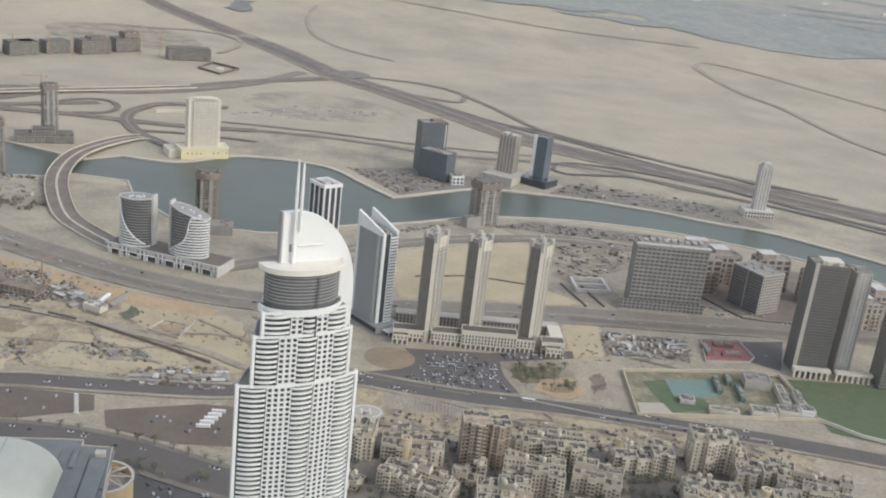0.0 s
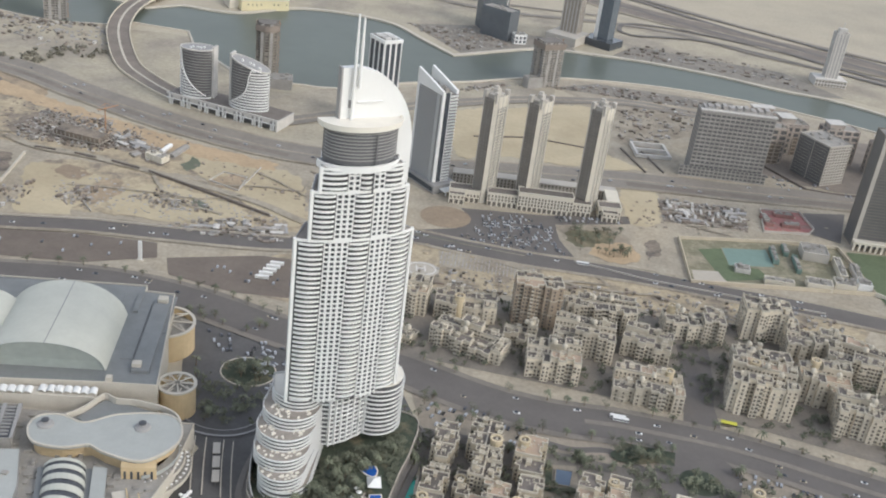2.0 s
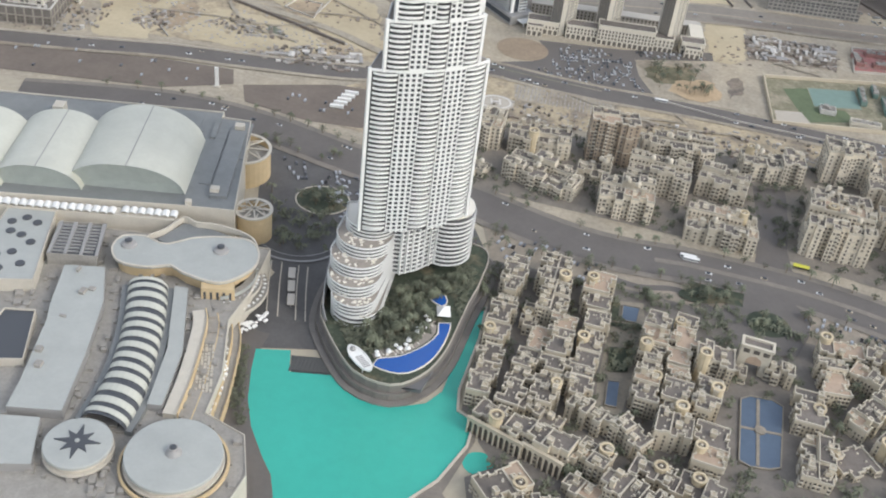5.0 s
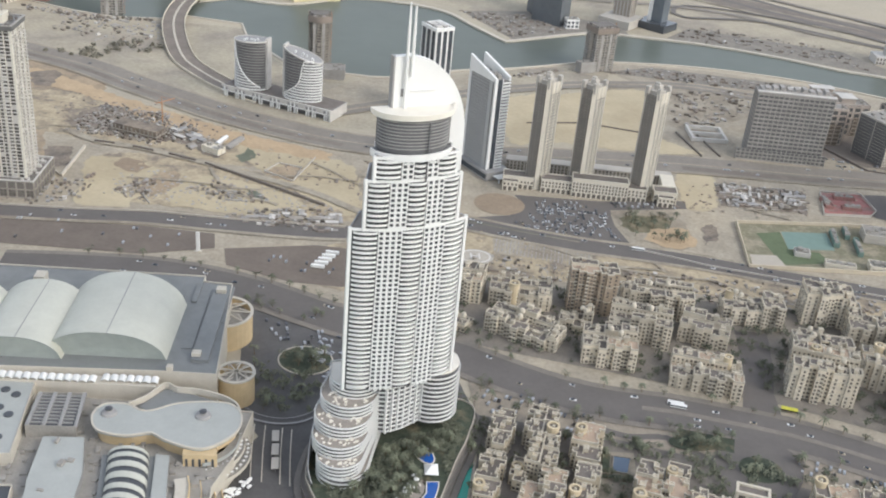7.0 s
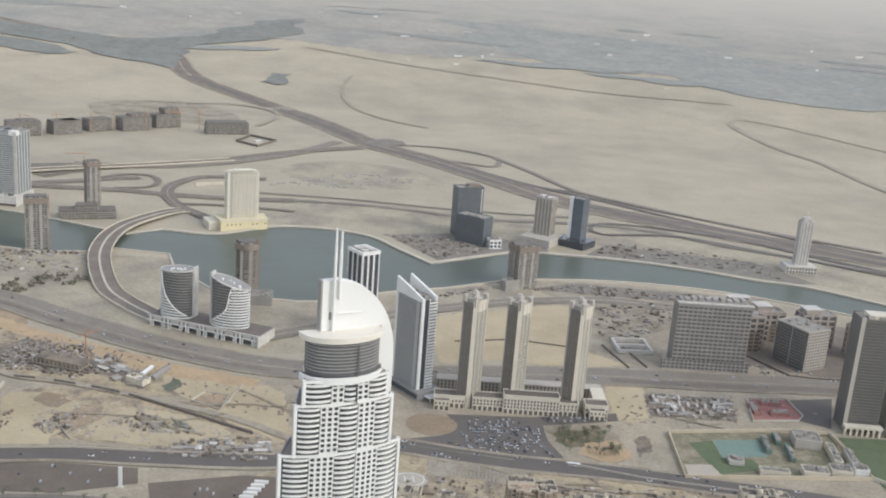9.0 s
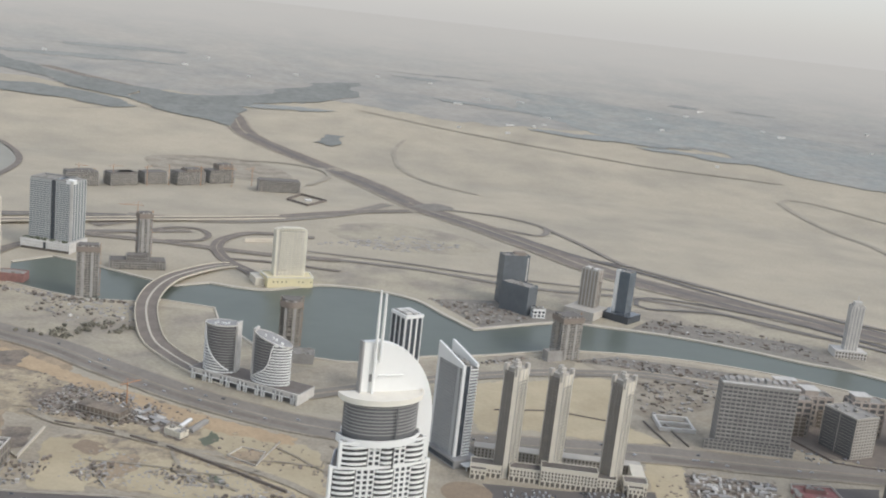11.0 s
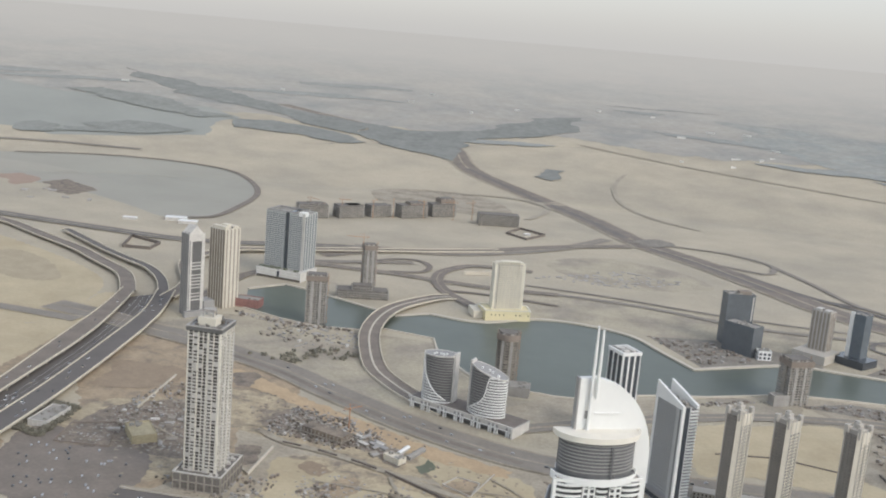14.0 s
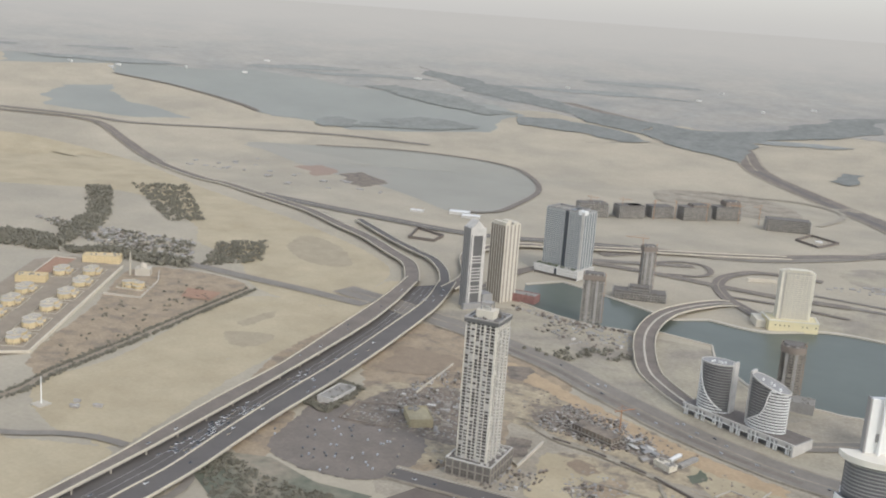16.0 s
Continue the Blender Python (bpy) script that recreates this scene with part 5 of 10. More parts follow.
def clutter(g, ps, z, count, seed, s0=0.8, s1=2.6, h0=0.8, h1=2.4, turn=0):
    """Plant boxes strewn over an outline (inside its bounds, tested by crossing)."""
    rng = random.Random(seed)
    xs, ys = [p[0] for p in ps], [p[1] for p in ps]
    n = 0
    for _ in range(count * 6):
        if n >= count:
            break
        x, y = rng.uniform(min(xs), max(xs)), rng.uniform(min(ys), max(ys))
        inside = False
        for i in range(len(ps)):
            (x0, y0), (x1, y1) = ps[i - 1], ps[i]
            if (y0 > y) != (y1 > y) and x < (x1 - x0) * (y - y0) / (y1 - y0) + x0:
                inside = not inside
        if inside:
            a, b = rng.uniform(s0, s1), rng.uniform(s0, s1)
            g.box(-a, -b, z, a, b, z + rng.uniform(h0, h1), turn + rng.choice((0, 0, 90)) + rng.uniform(-4, 4), (x, y))
            n += 1
    return g


def flat_building(name, ps, z, wall, roof, label, parapet=1.0, base=0.0, count=0, seed=1, turn=0, category="building", lip=None):
    """A flat-roofed mass over a plan outline, with its roof, parapet and plant."""
    ps = counter(ps)
    ox, oy = ps[0]
    rel = [(x - ox, y - oy) for x, y in ps]
    t = thing(name, ox, oy, base, 0, label, category)
    part("wall", Geo().prism(rel, 0, z - base), wall, t)
    part("roof", Geo().prism(shrink(rel, 0.5), z - base, z - base + 0.2), roof, t)
    part("parapet", Geo().ring(rel, shrink(rel, 0.6), z - base, z - base + parapet), lip or wall, t)
    if count:
        part("roof_plant", clutter(Geo(), shrink(rel, 3), z - base + 0.2, count, seed, turn=turn), ROOFGREY, t, "grey air-handling boxes", kind="stuff")
    return t, ox, oy


def mall_hall():
    t = thing("mall_hall", -201, 564.5, 0, 9.5, "large mall hall with three white barrel-vaulted roofs", "shopping mall")
    out = [(0, 0), (-7.5, 122), (-30, 124), (-30, 132), (-262, 132), (-262, -4), (-150, -4), (-37, 0)]
    out = counter(out)
    part("wall", Geo().prism(out, 0, 30), STONE, t, "cream stone wall")
    part("roof", Geo().prism(shrink(out, 0.6), 30, 30.3), SLATE, t, "blue-grey flat roof")
    part("parapet", Geo().ring(out, shrink(out, 0.9), 30, 31.4), STONE, t)
    for k, (cx, half, y0, y1, h) in enumerate(((-78, 41.5, 14, 88, 23.0), (-137, 31.0, 8, 80, 18.5), (-190, 31.0, 4, 76, 18.5), (-243, 31.0, 0, 72, 18.5))):
        n = 28
        prof = []
        for i in range(n + 1):
            u = -1 + 2 * i / n
            prof.append((cx + half * u, 30.6 + h * max(0.0, 1 - abs(u) ** 2.3) ** 0.62))
        m = 6
        bow = 5.0 if k == 0 else 3.0
        vs, fs = [], []
        for j in range(m + 1):
            for x, z in prof:
                u = (x - cx) / half
                f = j / m
                ya, yb = y0 - bow * (1 - u * u), y1 + bow * (1 - u * u)
                vs.append((x, ya + (yb - ya) * f, z))
        for j in range(m):
            for i in range(n):
                fs.append((j * (n + 1) + i, j * (n + 1) + i + 1, (j + 1) * (n + 1) + i + 1, (j + 1) * (n + 1) + i))
        part("vault", Geo().add(vs, fs), VAULT, t, "white membrane barrel vault", smooth=True)
        for y, s, nm in ((y0 + 1.2, -1, "gable"), (y1 - 1.2, 1, "gable")):
            pts = [(x, y + s * bow * (1 - ((x - cx) / half) ** 2) * 0.9, z - 0.3) for x, z in prof] + [(prof[-1][0], y, 30.3), (prof[0][0], y, 30.3)]
            part(nm, Geo().add(pts, [tuple(range(len(pts))) if s < 0 else tuple(reversed(range(len(pts))))]), GABLE, t)
        g = Geo()
        for u in (0.08,):
            x = cx + half * u
            z = 30.6 + h * max(0.0, 1 - abs(u) ** 2.3) ** 0.62
            b = bow * (1 - u * u)
            g.box(x - 0.3, y0 - b, z - 0.2, x + 0.3, y1 + b, z + 0.25)
        part("seams", g, GREY, t)
    g = Geo()
    for x0, x1, y0, y1 in ((-30, -22, 30, 106), (-14, -5, 66, 118), (-52, -44, 96, 122), (-112, -106, 96, 122), (-125, -117, 94, 120), (-60, -40, 100, 102)):
        part("roof_trench", Geo().box(x0, y0, 30.3, x1, y1, 30.9), SLATE, t, "dark roof strip")
    g = Geo().box(-20, 14, 30.3, -8, 104, 32.6).box(-34, 92, 30.3, -30, 118, 31.8)
    part("roof_duct", g, SLATE, t, "long grey roof duct")
    g = Geo()
    for x, y, a, b, h in ((-17, 20, 6, 5, 5), (-14, 108, 7, 6, 5), (-66, 112, 7, 6, 4), (-106, 104, 8, 6, 6), (-150, 108, 8, 10, 8), (-32, 3, 4, 4, 4), (-200, 104, 9, 7, 5)):
        part("roof_hut", Geo().box(x - a / 2, y - b / 2, 30.3, x + a / 2, y + b / 2, 30.3 + h), STONE, t, "cream stair hut on the roof")
    cell = Geo()
    n = 8
    for i in range(n):
        a0, a1 = math.pi * i / n, math.pi * (i + 1) / n
        x0, x1 = -2.6 * math.cos(a0), -2.6 * math.cos(a1)
        z0, z1 = 1.9 * math.sin(a0), 1.9 * math.sin(a1)
        cell.add([(x0, -3.6, z0), (x1, -3.6, z1), (x1, 3.6, z1), (x0, 3.6, z0)], [(0, 1, 2, 3)])
    me = cell.mesh("canopy")
    for i in range(38):
        x = -40 - i * 5.4 - (3 if i > 6 else 0)
        part("canopy", me, WHITE, t, m=Matrix.Translation((x, -8.5 + (0.9 if i < 7 else -1.5), 28.2)))
    part("ledge", Geo().box(-262, -13.5, 0, -38, -4.2, 28.0), STONE, t)


mall_hall()


def frame_drum(x, y, r, z, wall0):
    t = thing("entrance_drum", x, y, 0, 0, "round golden entrance drum with an open spoked roof frame", "entrance", "entrance drums")
    part("wall", Geo().ring(ellipse(0, 0, r, r, 32), ellipse(0, 0, r - 1.2, r - 1.2, 32), 0, z), GOLD, t)
    part("floor", Geo().prism(ellipse(0, 0, r - 1.2, r - 1.2, 32), 0, z - 5), ROOFGREY, t)
    part("ring_beam", Geo().ring(ellipse(0, 0, r + 0.8, r + 0.8, 32), ellipse(0, 0, r - 1.4, r - 1.4, 32), z, z + 1.2), STONE, t)
    g = Geo()
    for k in range(9):
        a = radians(40 * k + 12)
        g.rod((2 * math.cos(a), 2 * math.sin(a), z + 1.6), (r * math.cos(a), r * math.sin(a), z + 0.6), 0.55, 0.55, 6)
        b = radians(40 * k + 32)
        g.rod((r * math.cos(a), r * math.sin(a), z + 0.6), (r * 0.55 * math.cos(b), r * 0.55 * math.sin(b), z + 1.1), 0.4, 0.4, 5)
    part("spokes", g, STONE, t)


frame_drum(-193, 582, 12.8, 22, 0)
frame_drum(-227, 656, 22, 22, 0)

# lower mass that carries the galleries
BASE_OUT = [(-360, 528), (-170, 548), (-168, 500), (-172, 470), (-160, 425), (-158, 392), (-132, 382), (-122, 355), (-128, 318), (-160, 300), (-340, 300)]
flat_building("low_mall_building", BASE_OUT, 17, STONE, ROOFGREY, "low cream mall building crowded with roof plant", count=620, seed=5, turn=15, category="shopping mall")


def rotunda():
    out = [(-263.2, 507.1), (-260.8, 520.5), (-245.0, 527.4), (-231.4, 550.2), (-209.4, 547.8), (-187.7, 545.3), (-171.7, 528.4), (-170.4, 510.6), (-185.2, 491.2), (-211.4, 494.2), (-220.4, 498.6), (-235.7, 492.1), (-254.3, 493.4)]
    lobe = [(-263.2, 507.1), (-260.8, 518.5), (-248.0, 522.4), (-232, 518.5), (-216, 531), (-196, 538), (-181.6, 538.6), (-171.7, 528.4), (-170.4, 510.6), (-185.2, 491.2), (-211.4, 494.2), (-220.4, 498.6), (-235.7, 492.1), (-254.3, 493.4)]
    ox, oy = -215, 515
    t = thing("mall_rotunda", ox, oy, 17, 0, "mall rotunda with a smooth figure-eight metal roof", "shopping mall")
    rel = lambda ps: [(x - ox, y - oy) for x, y in ps]
    full = counter(glide(rel(out), 5, True))
    figure = counter(glide(rel(lobe), 4, True))
    part("drum_wall", Geo().prism(shrink(figure, 3), 0, 10), GOLD, t, "golden curved wall")
    part("roof", Geo().prism(figure, 9.2, 11.2, bottom=True), MEMBRANE, t, "pale blue-grey metal roof")
    part("rim", Geo().ring(shrink(figure, -0.5), shrink(figure, 0.6), 10.4, 11.7), STONE, t)
    notch = counter(rel([(-240.6, 526.2), (-230.9, 549.0), (-209.2, 547.1), (-183, 541.5), (-196.4, 539.6), (-215.0, 533.1), (-230.2, 521.9)]))
    part("notch_deck", Geo().prism(notch, 6, 7.6), SLATE, t, "dark sunken terrace")
    g = wall_along(Geo(), rel([(-246, 523), (-238, 534), (-231.4, 550), (-222, 547), (-209.4, 548.5), (-192, 546.5), (-180, 541), (-173.5, 532)]), 1.0, 7.6, 12.0, step=3)
    part("sail_rim", g, STONE, t)
    for x, y in ((-253.6, 510.6), (-195.5, 522.4)):
        v = part("roof_vent", Geo().lathe(x - ox, y - oy, [(5.2, 11.2), (4.6, 12.6), (2.2, 13.4), (2.2, 14.6)], 24), GREY, t)
        part("vent_cap", Geo().lathe(x - ox, y - oy, [(2.4, 14.6), (2.4, 15.4), (0.9, 15.8)], 16), DARK, v)
    cx, cy = -196 - ox, 510 - oy
    for k, (r, z) in enumerate(((27, 3.0), (30.5, -2.5), (34.5, -8.5))):
        arc, inner = ellipse(cx, cy, r, r, 28, 0, -62, 48), ellipse(cx, cy, 18, 18, 28, 0, -62, 48)
        b = part("balcony", Geo().strip(arc, inner, z - 1.0, z), ROOFGREY, t, "curved cafe terrace")
        part("balustrade", Geo().strip(ellipse(cx, cy, r + 0.5, r + 0.5, 28, 0, -62, 48), arc, z - 1.4, z + 1.1), MEMBRANE if k == 0 else STONE, b)
        g = Geo()
        for i in range(14 if k else 0):
            a = radians(-58 + 7.4 * i)
            d = r - 1.9
            x, y = cx + d * math.cos(a), cy + d * math.sin(a)
            g.lathe(x, y, [(1.15, z + 2.3), (0.1, z + 3.0)], 6).rod((x, y, z), (x, y, z + 2.5), 0.06, 0.06, 5)
        if k:
            part("terrace_parasols", g, WHITE, b, "small white parasols", kind="stuff")
    part("gold_block", Geo().prism(counter(rel([(-199, 497), (-179, 501), (-175, 489.5), (-195.5, 485)])), -17, 9.0), GOLD, t, "golden block with tall slots")
    part("podium_wall", Geo().prism(ellipse(cx, cy, 22, 22, 24, 0, -62, 48) + [(cx, cy)], -17, 3), GOLD, t)
    g = Geo()
    for k in range(5):
        g.box(-0.7, -0.25, -12, 0.7, 0.3, 6, 12.4, (-193.3 + 3.9 * k - ox, 485.4 + 0.86 * k - oy))
    part("slots", g, DARK, t, "tall dark slots")


rotunda()

t, ox, oy = flat_building("gallery_roof", [(-346, 527), (-315, 534.4), (-294.4, 461.2), (-335, 450)], 26, STONE, MEMBRANE, "pale roof with round dark skylights", base=17, category="roof")
for x, y in ((-328.5, 519.9), (-319.5, 516.5), (-335.7, 513.2), (-331.4, 503.4), (-323.0, 501.5), (-313.9, 496.2), (-320.0, 483.5), (-309.4, 474.0), (-338, 492), (-328, 478), (-320, 466)):
    part("skylight", Geo().lathe(x - ox, y - oy, [(3.0, 9.0), (3.0, 9.9), (2.5, 10.2)], 20), DARK, t)
t, ox, oy = flat_building("louvred_roof", [(-306.9, 522.2), (-279.5, 528.3), (-268.6, 494.4), (-299.5, 488.6)], 25, ROOFGREY, DARK, "roof of grey louvred plant bays", base=17, parapet=1.6, category="roof")
g = Geo()
for k in range(4):
    f = k / 3
    g.strip([(0.5 + 27.4 * f - 0.6 * 1, 0.5 + 6 * f)] + [(7.5 + 29.5 * f, -33 + 5.5 * f)], [(2.4 + 27.4 * f, 0.9 + 6 * f), (9.4 + 29.5 * f, -32.6 + 5.5 * f)], 8.2, 9.8)
    if k < 3:
        for j in range(9):
            x, y = 4 + 9.2 * k + 0.75 * j, -1.5 - 3.4 * j + 2 * k
            g.box(-1.5, -0.5, 8.2, 6.0, 0.5, 9.2, 11, (x, y))
px_, py_ = -306.9 - ox, 522.2 - oy
part("louvres", Geo().add([(x + px_, y + py_, z) for x, y, z in g.v], g.f), GREY, t, kind="stuff")
flat_building("long_roof", [(-284.8, 483.5), (-260.5, 488.8), (-247.2, 457.5), (-237.0, 411.1), (-229.6, 366.6), (-259.0, 361.5), (-261.4, 381.6), (-271.4, 433.1), (-276.0, 446.0)], 24, GREY, MEMBRANE, "long pale metal roof with faint seams", base=17, count=6, seed=3, category="roof", parapet=0.35, lip=MEMBRANE)
flat_building("strip_roof", [(-213.2, 486.1), (-204.7, 487.0), (-186.4, 430.4), (-181.2, 386.5), (-189.5, 385.5), (-195.9, 430.9)], 22, GREY, MEMBRANE, "narrow curved metal roof", base=17, category="roof", parapet=0.35, lip=MEMBRANE)
flat_building("service_court", [(-300, 436), (-282.0, 439.7), (-268.5, 398.4), (-300, 390)], 22, STONE, DARK, "roof court around a dark opening", base=17, parapet=1.5, category="roof")
flat_building("annex_roof", [(-262, 355.5), (-238.6, 359.9), (-227.8, 328.8), (-262, 320)], 23, GREY, MEMBRANE, "pale flat annex roof", base=17, category="roof", parapet=0.35, lip=MEMBRANE)


def ribbed_gallery():
    ox, oy = -215, 430
    t = thing("ribbed_gallery", ox, oy, 17, 0, "curved glazed gallery with broad white ribs", "gallery roof")
    L = glide([(-241.7, 480.5), (-228.4, 440.6), (-220.4, 402.4), (-219.4, 366.9)], 1.2)
    R = glide([(-217.4, 485.7), (-206.1, 452.3), (-194.3, 397.5), (-193.2, 365.1)], 1.2)
    n = 57

    def at(line, f):
        i = min(int(f * (len(line) - 1)), len(line) - 2)
        k = f * (len(line) - 1) - i
        return Vector(line[i]).lerp(Vector(line[i + 1]), k)

    def arch(f, lift_, w=12):
        a, b = at(L, f), at(R, f)
        return [(*(a.lerp(b, 0.5 - 0.5 * math.cos(math.pi * i / w)) - Vector((ox, oy))), 3.0 + lift_ + 8.0 * math.sin(math.pi * i / w)) for i in range(w + 1)]

    def shell(f0, f1, lift_, m):
        vs, fs = [], []
        for j in range(m + 1):
            vs += arch(f0 + (f1 - f0) * j / m, lift_)
        for j in range(m):
            for i in range(12):
                fs.append((j * 13 + i, j * 13 + i + 1, j * 13 + 14 + i, j * 13 + 13 + i))
        return Geo().add(vs, fs)

    part("glazing", shell(0, 1, 0.0, 30), DARK, t, "dark glass between the ribs")
    ribs = 14
    for k in range(ribs):
        f0 = k / ribs
        part("rib", shell(f0, f0 + 0.56 / ribs, 0.5, 2), VAULT, t)
    for line, s in ((L, 1), (R, -1)):
        part("gutter", wall_along(Geo(), [(x - ox - s * 1.5, y - oy) for x, y in line[::6]], 4.0, 0, 3.4), SLATE, t)


ribbed_gallery()


def disc_roof(name, x, y, r, z, label, star):
    t = thing(name, x, y, 0, 0, label, "roof")
    part("wall", Geo().prism(ellipse(0, 0, r - 1.5, r - 1.5, 48), 0, z - 2), STONE, t)
    part("gallery", Geo().ring(ellipse(0, 0, r + 0.6, r + 0.6, 48), ellipse(0, 0, r - 2, r - 2, 48), z - 6, z - 4.6), STONE, t)
    part("roof", Geo().lathe(0, 0, [(r, z - 1.4), (r, z), (r - 0.5, z + 0.5), (r * 0.5, z + 1.2), (0.3, z + 1.5)], 64), MEMBRANE, t, "pale round metal roof", smooth=False)
    if star:
        pts = []
        for k in range(16):
            a = radians(22.5 * k + 8)
            q = r * (0.62 if k % 2 == 0 else 0.27) * (1.1 if k % 4 == 0 else 0.86 if k % 2 == 0 else 1)
            pts.append((q * math.cos(a), q * math.sin(a)))
        part("star_skylight", Geo().prism(pts, z + 1.0, z + 1.75), DARK, t, "dark eight-pointed star skylight")
        part("star_hub", Geo().lathe(0, 0, [(1.3, z + 1.7), (1.3, z + 2.2), (0.4, z + 2.4)], 12), MEMBRANE, t)
    else:
        v = part("roof_vent", Geo().lathe(0, 0, [(4.6, z + 1.2), (3.0, z + 3.6), (2.4, z + 4.0), (2.4, z + 5.4)], 24), GREY, t)
        part("vent_cap", Geo().lathe(0, 0, [(1.9, z + 5.4), (1.7, z + 5.9)], 16), DARK, v)
        part("outer_ring", Geo().ring(ellipse(0, 0, r + 3.2, r + 3.2, 48), ellipse(0, 0, r + 1.8, r + 1.8, 48), z - 8, z - 6), GOLD, t)
        part("lower_roof", Geo().strip(ellipse(0, 0, r + 9, r + 9, 24, 0, -70, 50), ellipse(0, 0, r - 2, r - 2, 24, 0, -70, 50), z - 13, z - 10), MEMBRANE, t)


disc_roof("star_roof", -210.5, 346, 17.8, 26, "round pale roof with a dark star skylight", True)
disc_roof("disc_roof", -160, 351, 25.6, 27, "large round pale roof with a central vent", False)


def waterfront_terraces():
    ox, oy = -175, 430
    t = thing("mall_terraces", ox, oy, 0, 0, "golden curved terraces with cafe seating above the promenade", "terrace")
    line = [(-189.5, 471), (-183.8, 456.7), (-176.5, 415.6), (-173.4, 383)]
    for k, (d, z) in enumerate(((2, 21), (9, 16), (17, 10.5), (22, 6))):
        ps = [(x - ox, y - oy) for x, y in line]
        sm = glide(ps, 5)
        part("slab", Geo().strip(beside(sm, -d), beside(sm, -d + 8), 0, z), ROOFGREY if k > 1 else STONE, t)
        part("edge_wall", Geo().strip(beside(sm, -d - 0.7), beside(sm, -d), 0, z + 1.3), GOLD, t, "golden parapet")
    g = clutter(Geo(), [(x - ox, y - oy) for x, y in [(-181, 462), (-170, 462), (-158, 425), (-156, 392), (-166, 390), (-170, 420)]], 10.5, 90, 8, 0.5, 1.1, 0.8, 2.2)
    part("seating", g, WHITE, t, "white parasols and tables", kind="stuff")


waterfront_terraces()
PAR = Geo().lathe(0, 0, [(1.35, 2.3), (0.1, 3.1)], 8).rod((0, 0, 0), (0, 0, 2.6), 0.06, 0.06, 5).mesh("parasol")
rng = random.Random(3)
for k in range(64):
    a = radians(rng.uniform(-84, -14))
    d = rng.uniform(36.5, 44)
    ob = new("parasol", PAR)
    if not PAR.materials:
        PAR.materials.append(WHITE)
    ob.location = (-196 + d * math.cos(a), 510 + d * math.sin(a), 0.6)
    tagged(ob, "small white cafe parasol on the promenade", "parasol", "cafe parasols")

# square awnings and seat rows on the stepped terrace by the lake road
for k in range(9):
    f = k / 8
    x, y = -173 + 13 * f + 1.5 * math.sin(3 * f), 460 - 56 * f
    t = thing("terrace_awning", x, y, 0, 16 - 4 * f, "square grey-brown awning on the terrace edge", "awning", "terrace awnings")
    part("canopy", Geo().add([(-2.4, -2.4, 8), (2.4, -2.4, 8), (2.4, 2.4, 8), (-2.4, 2.4, 8), (0, 0, 9.2), (-2.4, -2.4, 7.7), (2.4, -2.4, 7.7), (2.4, 2.4, 7.7), (-2.4, 2.4, 7.7)], [(0, 1, 4), (1, 2, 4), (2, 3, 4), (3, 0, 4), (5, 6, 1, 0), (6, 7, 2, 1), (7, 8, 3, 2), (8, 5, 0, 3)]), TILE, t)
    for a, b in ((-2.2, -2.2), (2.2, -2.2), (2.2, 2.2), (-2.2, 2.2)):
        part("post", Geo().rod((a, b, 0), (a, b, 7.8), 0.12, 0.12, 6), LOUVRE, t)
seats = Geo()
rngs = random.Random(3)
for j in range(5):
    for i in range(34):
        if rngs.random() < 0.6:
            f = i / 33
            seats.box(-0.7, -0.45, 17.2, 0.7, 0.45, 18.0, 16, (-181 + 2.0 * j + 11.5 * f, 444 - 37 * f + 0.4 * j))
ob = new("terrace_seats", seats.mesh("terrace_seats"))
ob.data.materials.append(STONE)
tagged(ob, "rows of pale seats on the mall terrace", "seats", kind="stuff")


# ---- the old-style town of sand-coloured apartment blocks ----
GOLDWALL = mat("golden_render", srgb(194, 179, 149), 0.85, grain=0.05, grain_m=1, stain=0.10, stain_m=6, vary=0.1)
ROOFTAN = mat("weathered_roof", srgb(108, 101, 94), 0.9, grain=0.14, grain_m=1.2, stain=0.2, stain_m=7, vary=0.16)
# Dark panes; on loggias and openings the colour also stands for shade inside.
WINDOW = mat("shaded_window", srgb(96, 90, 83), 0.4, stain=0.2, stain_m=3)
BROWNWALL = mat("brownish_render", srgb(164, 149, 130), 0.85, grain=0.08, grain_m=1, stain=0.14, stain_m=7)
NEWWALL = mat("pale_render", srgb(200, 190, 170), 0.85, grain=0.08, grain_m=1, stain=0.14, stain_m=7, vary=0.16)
LIME = mat("lime_parapet", srgb(191, 183, 165), 0.85, stain=0.1, stain_m=5, vary=0.05)
TERRACE = mat("terrace_tiles", srgb(172, 152, 132), 0.9, grain=0.08, grain_m=1, stain=0.14, stain_m=6)
